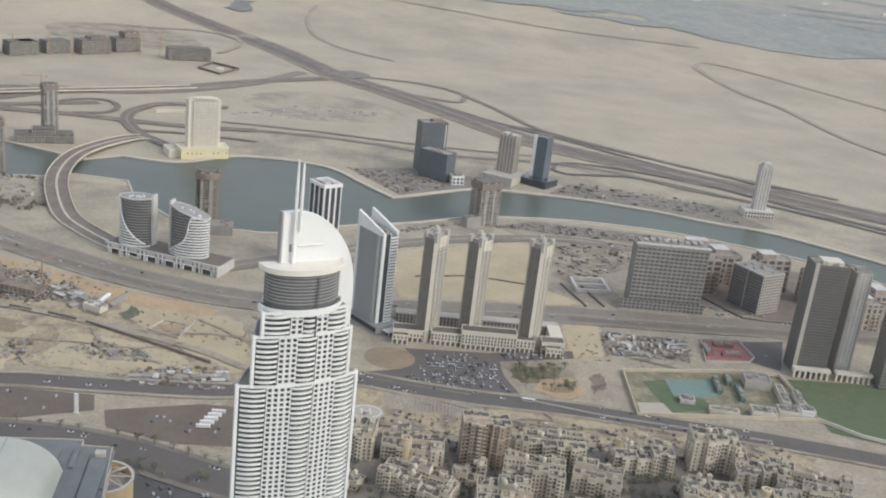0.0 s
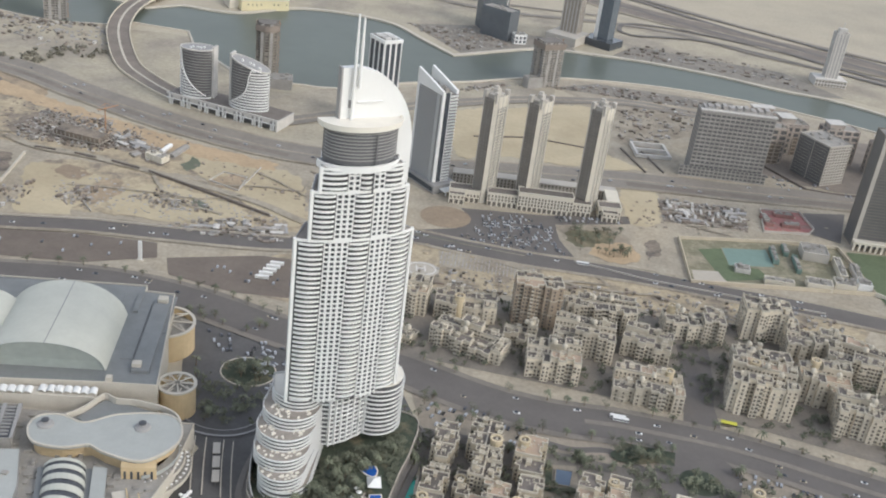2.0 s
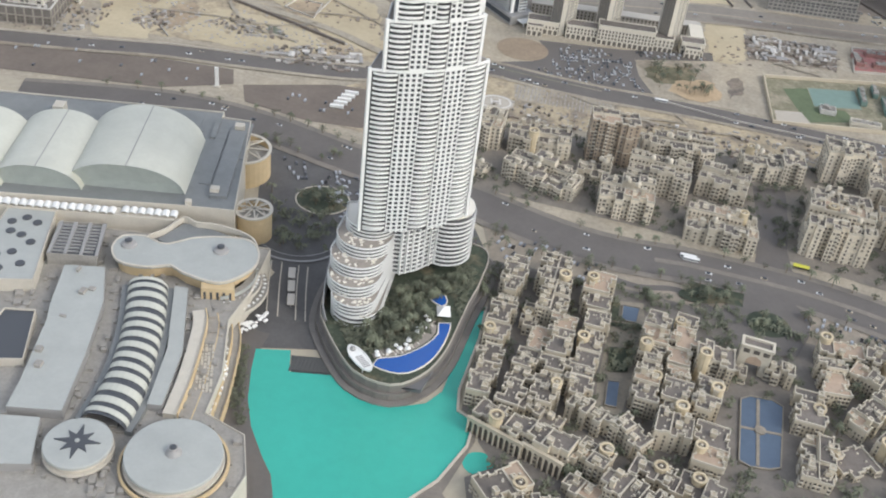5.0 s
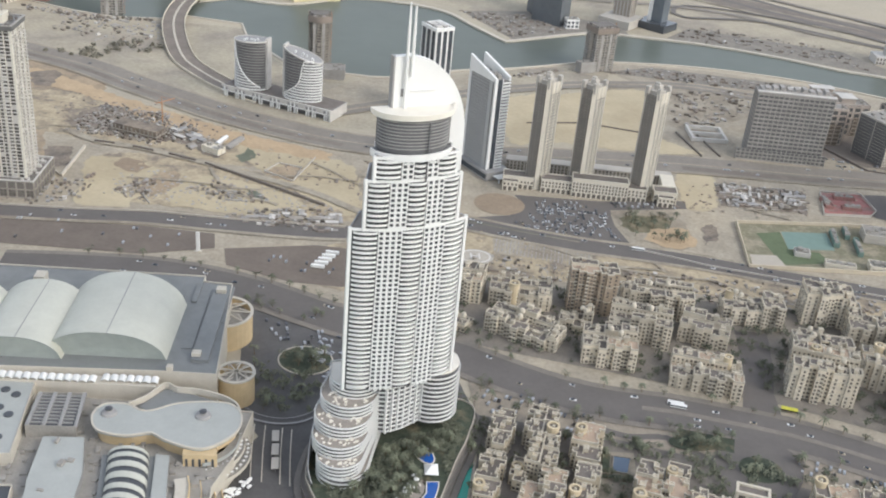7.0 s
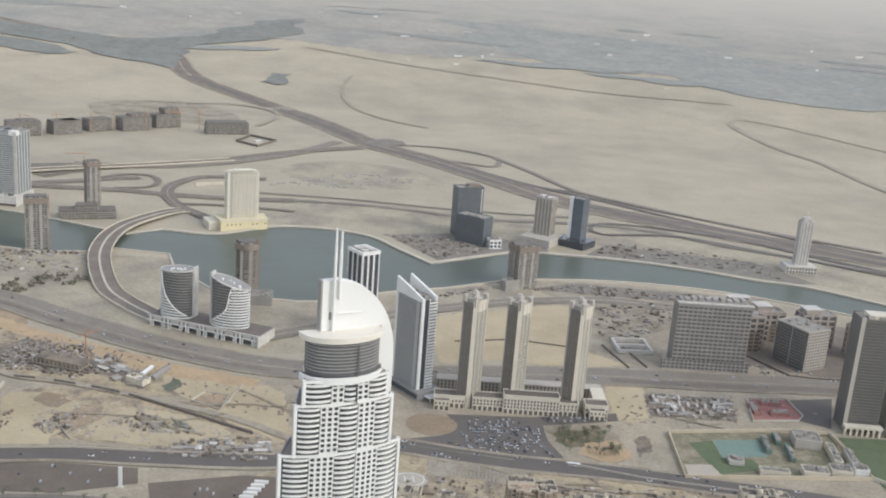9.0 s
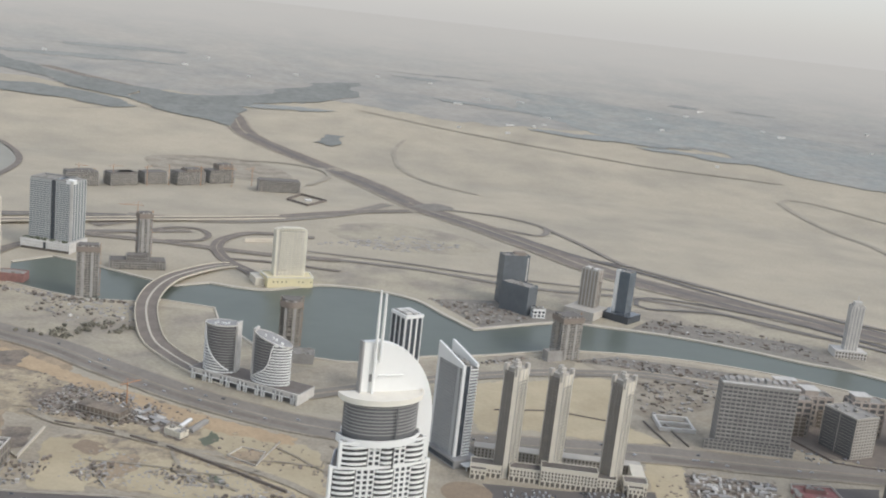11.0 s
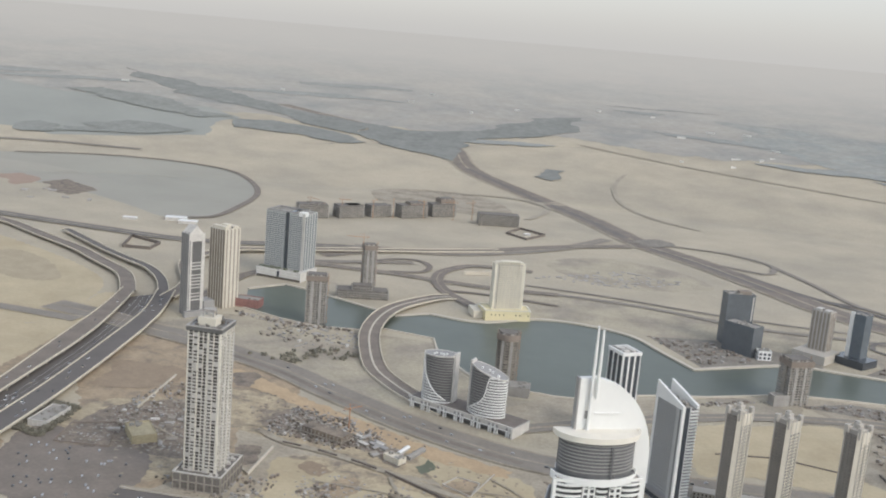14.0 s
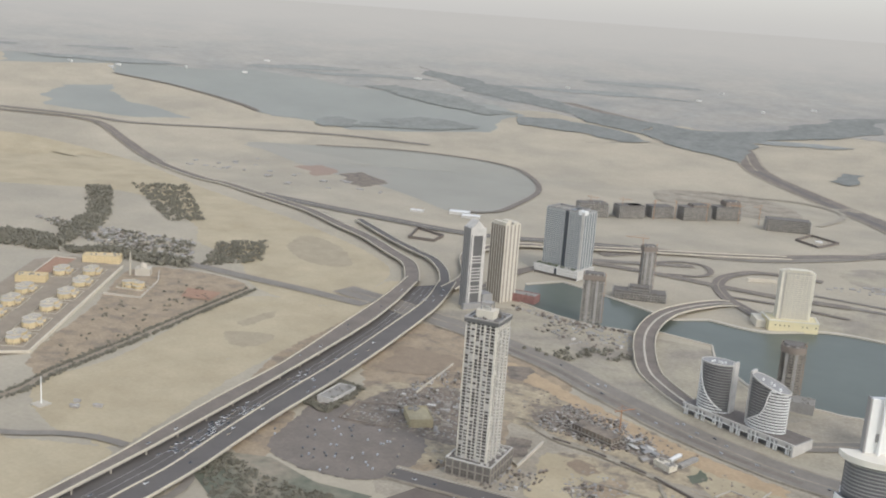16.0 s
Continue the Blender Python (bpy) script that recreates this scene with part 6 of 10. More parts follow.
# centre x, y, length, width, height, turn
OLD_TOWN = [
    (-4, 580, 42, 17, 16, 86),
    (-8, 532, 46, 17, 15, 86),
    (-11, 480, 48, 17, 16, 86),
    (13, 489, 78, 16, 15, 80),
    (12, 545, 28, 12, 9, 84),
    (24, 589, 30, 26, 19, 85),
    (24, 556, 30, 23, 20, 85),
    (33, 520, 40, 19, 18, 86),
    (29, 477, 42, 19, 18, 84),
    (54, 577, 36, 21, 18, 85),
    (53, 535, 44, 19, 17, 85),
    (48, 491, 42, 18, 17, 85),
    (6, 438, 36, 18, 17, -22),
    (35, 427, 26, 18, 18, -24),
    (27, 452, 28, 14, 14, -24),
    (60, 428, 22, 24, 13, -26),
    (59, 459, 34, 12, 15, -25),
    (82, 450, 22, 16, 17, -40),
    (56, 404, 22, 14, 9, -26),
    (82, 403, 34, 20, 18, -28),
    (108, 388, 30, 20, 17, -28),
    (70, 380, 30, 16, 12, -28),
    (96, 422, 28, 16, 14, -20),
    (94, 543, 40, 17, 17, 83),
    (90, 499, 46, 17, 17, 83),
    (113, 542, 50, 19, 17, 82),
    (108, 492, 42, 18, 18, 82),
    (106, 460, 22, 22, 20, -8),
    (128, 452, 36, 22, 16, 80),
    (127, 493, 34, 17, 17, 78),
    (132, 527, 24, 22, 22, -4),
    (122, 418, 26, 20, 13, -16),
    (12, 393, 30, 20, 13, 38),
    (36, 381, 30, 20, 13, 19),
    (192, 503, 32, 20, 13, 84),
    (193, 463, 38, 24, 12, 84),
    (216, 470, 26, 22, 10, 30),
    (219, 566, 30, 17, 15, -2),
    (249, 562, 30, 17, 15, -12),
    (238, 540, 34, 17, 16, -30),
    (210, 535, 30, 18, 17, -88),
    (232, 512, 42, 18, 16, 51),
    (262, 520, 36, 18, 15, 62),
    (280, 552, 34, 18, 15, -16),
    (247, 480, 34, 18, 14, -36),
    (148, 532, 14, 12, 13, -8),
    (176, 536, 18, 12, 13, -8),
]
NEW_TOWN = [
    (2, 723, 62, 30, 16, -18),
    (-6, 772, 52, 26, 20, 2),
    (53, 780, 40, 22, 40, 6),
    (109, 794, 60, 30, 22, 1),
    (94, 745, 50, 28, 22, -4),
    (69, 707, 42, 32, 21, 0),
    (148, 756, 40, 30, 18, -12),
    (190, 799, 50, 26, 20, 3),
    (144, 692, 54, 34, 16, -5),
    (232, 703, 50, 36, 30, -7),
    (254, 815, 40, 24, 31, 2),
    (288, 730, 40, 34, 24, -6),
    (240, 752, 44, 26, 20, 2),
    (330, 770, 60, 36, 24, -16),
    (310, 690, 44, 30, 24, -8),
    (-48, 770, 20, 24, 26, -6),
    (-52, 722, 18, 16, 7, -20),
    (290, 790, 44, 26, 22, -4),
    (42, 745, 26, 20, 14, -6),
]


def side_windows(g, a, b, z0, z1, floor=3.3, gap=3.3, w=1.25, h=1.7, skip=0.1, rng=random):
    """Window panes set on the wall from a to b, whose outside is on the right hand."""
    a, b = Vector(a), Vector(b)
    d = b - a
    n = int(d.length / gap)
    if n < 1:
        return
    u = d.normalized()
    o = Vector((u.y, -u.x))
    for k in range(int((z1 - z0 - 0.8) / floor)):
        for i in range(n):
            if rng.random() < skip:
                continue
            c = a + d * (i + 0.5) / n
            z = z0 + 0.9 + k * floor
            p, q = c - u * w / 2, c + u * w / 2
            vs = [(*(p + o * 0.06), z), (*(q + o * 0.06), z), (*(q + o * 0.06), z + h), (*(p + o * 0.06), z + h), (*p, z), (*q, z), (*q, z + h), (*p, z + h)]
            g.add(vs, [(0, 1, 2, 3), (3, 2, 6, 7), (4, 5, 1, 0), (1, 5, 6, 2), (4, 0, 3, 7)])


def rect(x0, y0, x1, y1):
    return [(x0, y0), (x1, y0), (x1, y1), (x0, y1)]


def jagged(cuts, y0, y1, rng, front=True, back=True, jogs=(-1.5, 0.0, 0.9, 1.9)):
    """The outline of a wing whose long sides step in and out from bay to bay."""
    n = len(cuts) - 1

    def steps(on):
        out, last = [], None
        for _ in range(n):
            v = rng.choice([q for q in jogs if q != last]) if on else 0.0
            out.append(v)
            last = v
        return out
    lo, hi = steps(front), steps(back)
    ps = []
    for i in range(n):
        for q in ((cuts[i], y0 + lo[i]), (cuts[i + 1], y0 + lo[i])):
            if not ps or math.dist(ps[-1], q) > 0.05:
                ps.append(q)
    for i in reversed(range(n)):
        for q in ((cuts[i + 1], y1 - hi[i]), (cuts[i], y1 - hi[i])):
            if math.dist(ps[-1], q) > 0.05:
                ps.append(q)
    if not back:
        ps = [p for k, p in enumerate(ps) if not (p[1] == y1 and cuts[0] < p[0] < cuts[-1])]
    if not front:
        ps = [p for k, p in enumerate(ps) if not (p[1] == y0 and cuts[0] < p[0] < cuts[-1])]
    return ps


def offset(ps, d):
    """An outline with square corners drawn in by d metres on every side."""
    out, n = [], len(ps)
    for i in range(n):
        a, b, c = Vector(ps[i - 1]), Vector(ps[i]), Vector(ps[(i + 1) % n])
        u, v = (b - a).normalized(), (c - b).normalized()
        k = 1.0 + u.dot(v)
        m = Vector((-(u.y + v.y), u.x + v.x)) / max(k, 0.3)
        out.append((b.x + m.x * d, b.y + m.y * d))
    return out


def loggias(panes, rails, a, b, z0, z1, floor, rng, gap=2.4):
    """Columns of loggias, flat and dark in colour for their shade, with pale balcony fronts, and columns of windows, on
    the wall from a to b, whose outside is on the right hand.
    """
    a, b = Vector(a), Vector(b)
    d = b - a
    if d.length < 2.2:
        return
    u = d.normalized()
    ang = math.degrees(math.atan2(u.y, u.x))
    n = max(1, int(d.length / gap))
    for i in range(n):
        c = d.length * (i + 0.5) / n
        wide = rng.random() < 0.4 and n > 1
        w = (1.0 if wide else 0.66) * gap / 2.5
        for k in range(int((z1 - z0 - 0.6) / floor)):
            if rng.random() < 0.06:
                continue
            z = z0 + 0.75 + k * floor
            h = 2.3 if wide else 1.9
            panes.box(c - w, -0.06, z, c + w, 0.0, z + h, ang, a)
            if wide:
                rails.box(c - w - 0.15, -0.75, z - 0.35, c + w + 0.15, -0.06, z + 0.55, ang, a)


def town_block(x, y, ln, w, z, turn, seed, label, group, floor=3.3, cell=6.6, big=False):
    """A block of long wings with stepped sides: each has one flat roof inside a pale parapet, bays, stair heads and plant."""
    rng = random.Random(seed)
    t = thing("apartment_block", x, y, 0, turn, label, "apartment block", group)
    panes, plant, rims, rails = Geo(), Geo(), Geo(), Geo()
    ny = max(1, round(w / (10.5 if big else 13.0)))
    cols = [-w / 2 + w * j / ny for j in range(ny + 1)]
    wallm = (BROWNWALL if z > 35 else NEWWALL) if big else BEIGE
    k = 0
    for j in range(ny):
        px = -ln / 2
        while px < ln / 2 - 1:
            m = rng.choice((2, 3, 3, 4)) if ln > 24 else 2
            ex = px + m * cell * rng.uniform(0.9, 1.1)
            if ln / 2 - ex < cell * 1.2:
                ex = ln / 2
                m = max(1, round((ex - px) / cell))
            k += 1
            inner = 0 < j < ny - 1
            hz = z + rng.choice((0, 0, -3.5, -3.5, -6.6, 2.0) if big else (0, 0, 0, -3.3, -1.6, 1.6)) + 0.013 * k + seed % 7 * 0.01
            if inner and z < 35:
                hz = z * rng.choice((0.5, 0.75))
            elif z > 28:
                hz = z + rng.choice((0, -2.0, 1.2)) + 0.013 * k
            cuts = [px + 0.02 + (ex - px - 0.04) * i / m for i in range(m + 1)]
            o = jagged(cuts, cols[j] + 0.02, cols[j + 1] - 0.02, rng, j == 0, j == ny - 1, (-2.0, 0.0, 1.3, 2.8) if big else (-1.4, 0.2, 1.6, 3.2))
            body = Geo().prism(o, 0, hz)
            for i in range(len(o)):
                a, b = o[i], o[(i + 1) % len(o)]
                if math.dist(a, b) > 0.3:
                    loggias(panes, rails, a, b, 0.4, hz, floor, rng, 2.9 if big else 2.3)
            if big:
                for f in (0.36, 0.72):
                    rims.ring(offset(o, -0.35), offset(o, 0.2), round(hz * f / floor) * floor + 0.1, round(hz * f / floor) * floor + 0.6)
            ph = rng.uniform(0.9, 1.3)
            par = Geo().ring(offset(o, -0.1), offset(o, 0.5), hz - 0.25, hz + ph)
            for i in range(len(o)):
                if rng.random() < 0.3:
                    q = o[i]
                    par.box(-0.7, -0.7, hz, 0.7, 0.7, hz + ph + rng.uniform(0.5, 1.0), 0, (q[0] * 0.985, q[1] * 0.96))
            x0, x1, y0, y1 = px, ex, cols[j], cols[j + 1]
            for _ in range(rng.choice((1, 1, 2))):
                bw, bd, bh = rng.uniform(2.6, 4.4), rng.uniform(2.4, 3.8), rng.uniform(1.6, 3.2)
                bx = rng.uniform(x0 + 1.6, max(x0 + 1.7, x1 - bw - 1.6))
                by = rng.choice((y0 + 2.1, y1 - bd - 2.1, (y0 + y1 - bd) / 2))
                q = rect(bx, by, bx + bw, by + bd)
                body.prism(q, hz - 0.5, hz + bh)
                rims.ring(offset(q, -0.12), offset(q, 0.45), hz + bh, hz + bh + 0.7)
            if rng.random() < 0.45:
                bx, by = rng.uniform(x0 + 2, max(x0 + 2.1, x1 - 5)), rng.uniform(y0 + 2, max(y0 + 2.1, y1 - 5))
                for i in range(5):
                    rims.box(bx + 0.75 * i, by, hz + 2.3, bx + 0.75 * i + 0.3, by + 3.2, hz + 2.5)
                for a_, b_ in ((0, 0), (3.1, 0), (0, 3.0), (3.1, 3.0)):
                    rims.box(bx + a_, by + b_, hz, bx + a_ + 0.25, by + b_ + 0.25, hz + 2.3)
            part("wing", body, wallm, t)
            part("parapet", par, LIME, t)
            q = rng.random() < 0.1
            part("terrace" if q else "roof", Geo().prism(offset(o, 0.48), hz, hz + 0.12), TERRACE if q else ROOFTAN, t, "pinkish tiled terrace" if q else "")
            clutter(plant, rect(x0 + 1.8, y0 + 2.2, x1 - 1.8, y1 - 2.2), hz + 0.1, rng.randint(3, 9), rng.random(), 0.3, 0.75, 0.5, 1.1)
            if z < 30 and rng.random() < 0.22:
                bx, by, q = rng.uniform(x0 + 1.5, x1 - 4.5), rng.choice((y0 + 2, y1 - 5)), rng.uniform(2.6, 3.4)
                tw = rect(bx, by, bx + q, by + q)
                part("wind_tower", Geo().prism(tw, hz - 1, hz + 5.2), wallm, t)
                part("tower_rim", Geo().ring(offset(tw, -0.3), offset(tw, 0.5), hz + 5.2, hz + 6.1), LIME, t)
                for a_, b_ in zip(tw, tw[1:] + tw[:1]):
                    loggias(panes, rails, a_, b_, hz + 1.6, hz + 5.0, 3.3, rng)
            px = ex
    if rng.random() < (0.25 if big else 0.5):
        tx, r = rng.uniform(-ln / 2.5, ln / 2.5), rng.uniform(3.4, 4.4)
        ty = rng.choice((-1, 1)) * w * 0.30
        top = z + rng.choice((1.4, 2.0, 3.4))
        shaft, bore = ellipse(tx, ty, r, r, 12), ellipse(tx, ty, r - 1.2, r - 1.2, 12)
        part("round_tower", Geo().prism(shaft, 0, top), GOLDWALL, t, "golden many-sided stair tower")
        part("tower_rim", Geo().ring(offset(shaft, -0.3), bore, top, top + 1.5), GOLDWALL, t)
        part("tower_floor", Geo().prism(bore, top, top + 0.2), ROOFTAN, t)
        part("tower_hub", Geo().lathe(tx, ty, [(1.0, top + 0.2), (1.0, top + 1.1), (0.5, top + 1.5)], 8), LIME, t)
    if big and rng.random() < 0.6:
        for _ in range(2):
            tx, ty = rng.uniform(-ln / 3, ln / 3), rng.uniform(-w / 4, w / 4)
            part("roof_dome", Geo().lathe(tx, ty, [(2.2, z + 2.0), (2.2, z + 3.6), (1.9, z + 4.6), (1.1, z + 5.4), (0.15, z + 5.8)], 14), LIME, t, "small pale dome", smooth=True)
    part("bay_parapet", rims, LIME, t, kind="stuff")
    part("glazing", panes, WINDOW, t, kind="stuff")
    part("balcony_rail_rest", rails, LIME, t, kind="stuff")
    part("roof_clutter", plant, LIME, t, kind="stuff")
    return t


for k, (x, y, ln, w, z, a) in enumerate(OLD_TOWN):
    town_block(x, y, ln, w * 0.86, z - 2.2, a, 100 + k, "low sand-coloured block with flat parapeted roofs", "old town blocks", 3.3, 5.0)
for k, (x, y, ln, w, z, a) in enumerate(NEW_TOWN):
    town_block(x, y, ln, w, z, a, 300 + k, "tall sand-coloured apartment block with rows of windows" if z > 28 else "greyish sand-coloured apartment block beside the boulevard", "town blocks beyond the boulevard", 3.5, 6.0, True)


def arcade(x, y, turn, ln, deep, h):
    """A tall arcaded front before a waterfront block."""
    t = thing("arcade_front", x, y, 0, turn, "cream arcaded waterfront with tall dark openings", "arcade", "waterfront arcades")
    # The wall's dark colour stands for shade behind the piers.
    part("back_wall", Geo().box(-ln / 2, -deep - 0.6, 0, ln / 2, -deep + 0.4, h - 1.2), WINDOW, t, "dark wall painting the shade inside the arcade")
    part("attic", Geo().box(-ln / 2 - 0.4, -deep - 1.8, h - 2.4, ln / 2 + 0.4, -deep + 0.4, h), BEIGE, t)
    n = round(ln / 3.6)
    for k in range(n + 1):
        a = -ln / 2 + (ln - 1.0) * k / n
        part("pier", Geo().box(a, -deep - 1.8, 0, a + 1.0, -deep - 0.6, h - 2.4), BEIGE, t)
        if k < n:
            b, w = a + 1.0, (ln - 1.0) / n - 1.0
            g = Geo().add([(b + q, -deep - d, h - 4.2 + 1.8 * math.sin(math.pi * q / w)) for d in (1.7, 0.7) for q in [w * i / 6 for i in range(7)]] + [(b + q, -deep - d, h - 2.4) for d in (1.7, 0.7) for q in [w * i / 6 for i in range(7)]], [(i, i + 1, 15 + i, 14 + i) for i in range(6)] + [(7 + i, i + 7 + 1, i + 1, i) for i in range(6)])
            part("arch", g, BEIGE, t)


arcade(6, 438, -22, 36, 9.2, 13)
arcade(35, 427, -24, 26, 9.2, 13.5)


# ---- towers of the business district ----
STEELBLUE = mat("blue_grey_glass", srgb(110, 117, 121), 0.2, stain=0.10, stain_m=10)
BROWNGLASS = mat("brown_glass", srgb(103, 102, 100), 0.3, stain=0.10, stain_m=10)
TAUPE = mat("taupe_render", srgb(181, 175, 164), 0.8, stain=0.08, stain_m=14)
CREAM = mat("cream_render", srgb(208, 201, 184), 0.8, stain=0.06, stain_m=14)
RAW = mat("raw_concrete", srgb(161, 157, 150), 0.9, grain=0.08, grain_m=2, stain=0.16, stain_m=14)
RAWLIGHT = mat("new_concrete", srgb(196, 192, 184), 0.85, grain=0.06, grain_m=2, stain=0.14, stain_m=10)
BROWN = mat("brown_render", srgb(136, 125, 114), 0.85, stain=0.10, stain_m=14)
# Dark concrete; as a frame's core its colour stands for the shade inside.
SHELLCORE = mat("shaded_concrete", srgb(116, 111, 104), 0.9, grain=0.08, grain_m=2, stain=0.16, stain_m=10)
INFILL = mat("block_infill", srgb(150, 143, 132), 0.9, grain=0.08, grain_m=2, stain=0.14, stain_m=9)
RUST = mat("rusty_steel", srgb(150, 114, 106), 0.8, stain=0.2, stain_m=5)
CRANE = mat("crane_paint", srgb(176, 132, 96), 0.6)


def face_grid(a, b, z0, z1, bay=4.0, floor=3.5, pier=1.0, band=1.0, proud=0.4):
    """Piers and bands standing out from the wall between a and b, whose outside is on the right hand."""
    g = Geo()
    a, b = Vector(a), Vector(b)
    d = b - a
    u = d.normalized()
    ang = math.degrees(math.atan2(u.y, u.x))
    L = d.length
    if pier:
        n = max(1, round(L / bay))
        for i in range(n + 1):
            c = i * L / n
            l, r = max(0, c - pier / 2), min(L, c + pier / 2)
            g.box(l, -proud, z0, r, 0, z1, ang, a)
    if band:
        for k in range(int((z1 - z0) / floor) + 1):
            z = z0 + k * floor
            g.box(0, -proud * 0.9, z, L, 0, min(z + band, z1 + 0.2), ang, a)
    return g


def tower(name, x, y, turn, wr, wl, z, core, frame_, label, base=0.0, category="skyscraper", faces=None, crown=None, roof=None, group=""):
    """A rectangular tower whose near corner stands at x, y. faces: a row of face_grid settings for the front, right, back and left."""
    t = thing(name, x, y, base, turn, label, category, group)
    o = rect(0, 0, wr, wl)
    part("core", Geo().prism(o, 0, z), core, t)
    std = dict(bay=4.0, floor=3.5, pier=1.0, band=1.0)
    faces = faces or [std] * 4
    for k in range(4):
        s = faces[k % len(faces)]
        if s:
            part("facade_grid", face_grid(o[k], o[(k + 1) % 4], 0, z, **s), frame_, t, kind="stuff")
    part("roof", Geo().prism(shrink(o, 0.3), z, z + 0.3), roof or ROOFGREY, t)
    part("parapet", Geo().ring(shrink(o, -0.4), shrink(o, 0.5), z, z + 1.5), frame_, t)
    part("roof_plant", clutter(Geo(), shrink(o, 3), z + 0.3, 7, x, 1, 2.6, 1.2, 3.2), ROOFGREY, t, kind="stuff")
    return t


def crane(x, y, z, jib, turn, base=0.0):
    t = thing("tower_crane", x, y, base, turn, "slim faded orange tower crane on a building site", "crane", "tower cranes")
    part("mast", Geo().box(-0.45, -0.45, 0, 0.45, 0.45, z), CRANE, t)
    part("jib", Geo().box(-9, -0.35, z, jib, 0.35, z + 0.7), CRANE, t)
    part("counterweight", Geo().box(-9, -1.0, z - 1.2, -7, 1.0, z), RAW, t)
    part("apex", Geo().rod((0, 0, z), (0, 0, z + 6), 0.5, 0.2, 5).rod((0, 0, z + 6), (jib * 0.7, 0, z + 1), 0.12, 0.12, 4).rod((0, 0, z + 6), (-11, 0, z + 1), 0.12, 0.12, 4), CRANE, t)


# white slab tower with a slanting top
SLABGREY = mat("grey_white_cladding", srgb(174, 174, 170), 0.7, stain=0.08, stain_m=10)


def slab_tower():
    t = thing("slab_tower", -62, 1024, 0, 42, "grey-white slab tower with a window grid and slanting roof blades", "skyscraper")
    o = rect(0, 0, 18, 44)
    part("core", Geo().prism(o, 0, 106), BROWNGLASS, t)
    for k in range(29):
        part("floor_band", Geo().box(-0.5, 9, 8 + 3.4 * k, 0, 42, 9.1 + 3.4 * k), SLABGREY, t)
    for k in range(12):
        part("window_pier", Geo().box(-0.6, 9 + 2.9 * k, 8, 0, 10.0 + 2.9 * k, 108), SLABGREY, t)
    part("end_frame", Geo().box(-0.9, 41.5, 0, 0.9, 45, 122), WHITE, t)
    part("corner_pier", Geo().box(-1.0, 3.6, 0, 0, 8.4, 111), SLABGREY, t, "broad pale pier beside a dark slot")
    part("corner_pier", Geo().box(-1.0, -1.2, 0, 2.4, 1.2, 109), WHITE, t)
    for x0, x1 in ((-1.2, 1.4), (16.4, 19)):
        g = Geo().add([(x0, 45, 106), (x0, -1, 106), (x0, -1, 110), (x0, 20, 116), (x0, 45, 123), (x1, 45, 106), (x1, -1, 106), (x1, -1, 110), (x1, 20, 116), (x1, 45, 123)], [(0, 1, 2, 3, 4), (6, 5, 9, 8, 7), (3, 2, 7, 8), (4, 3, 8, 9), (0, 4, 9, 5), (1, 6, 7, 2)])
        part("slanting_blade", g, WHITE, t)
    me = Geo().box(9.5, -1.8, 0, 18.6, 0, 1.5).box(17.2, 0, 0, 18.6, 3, 1.5).mesh("balcony")
    for k in range(29):
        part("balcony", me, WHITE, t, m=Matrix.Translation((0, 0, 8 + 3.4 * k)))
    part("dark_strip", Geo().box(3.4, -0.4, 0, 8.6, 0, 108), GLASS, t, "dark upright glass strip")
    part("side_pier", Geo().box(8.6, -0.9, 0, 9.5, 0, 109), WHITE, t)
    part("roof", Geo().prism(shrink(o, 1.5), 106, 106.3), ROOFGREY, t)
    part("roof_plant", clutter(Geo(), rect(2.5, 3, 15, 41), 106.3, 22, 2, 0.8, 2.4, 1, 4), ROOFGREY, t, kind="stuff")
    part("podium", Geo().prism(counter([(-6, -10), (24, -10), (26, 40), (18, 56), (-5, 54)]), 0, 9), GREY, t)
    part("podium_glass", Geo().box(-6.2, -8, 2, -6, 52, 7), GLASS, t)
    part("canopy", Geo().box(2, -20, 4.5, 22, -10, 5.5).box(4, -19, 0, 5, -18, 4.5).box(19, -19, 0, 20, -18, 4.5), WHITE, t)


slab_tower()

# black and white tower behind the sail
t = tower("frame_tower", -146, 1178, 42, 24, 30, 107, GLASS, WHITE, "dark glass tower in bold white upright frames", faces=[dict(bay=8, floor=17, pier=2.2, band=0, proud=0.9), None, None, dict(bay=10, floor=17, pier=1.8, band=0, proud=0.9)])
part("top_frame", Geo().ring(rect(-1, -1, 25, 31), rect(1.4, 1.4, 22.6, 28.6), 105, 109), WHITE, t)
part("crown", Geo().box(4, 5, 107, 12, 24, 110).box(14, 5, 107, 20, 24, 110), RAWLIGHT, t)


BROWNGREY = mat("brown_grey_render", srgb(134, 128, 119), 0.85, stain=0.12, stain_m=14)


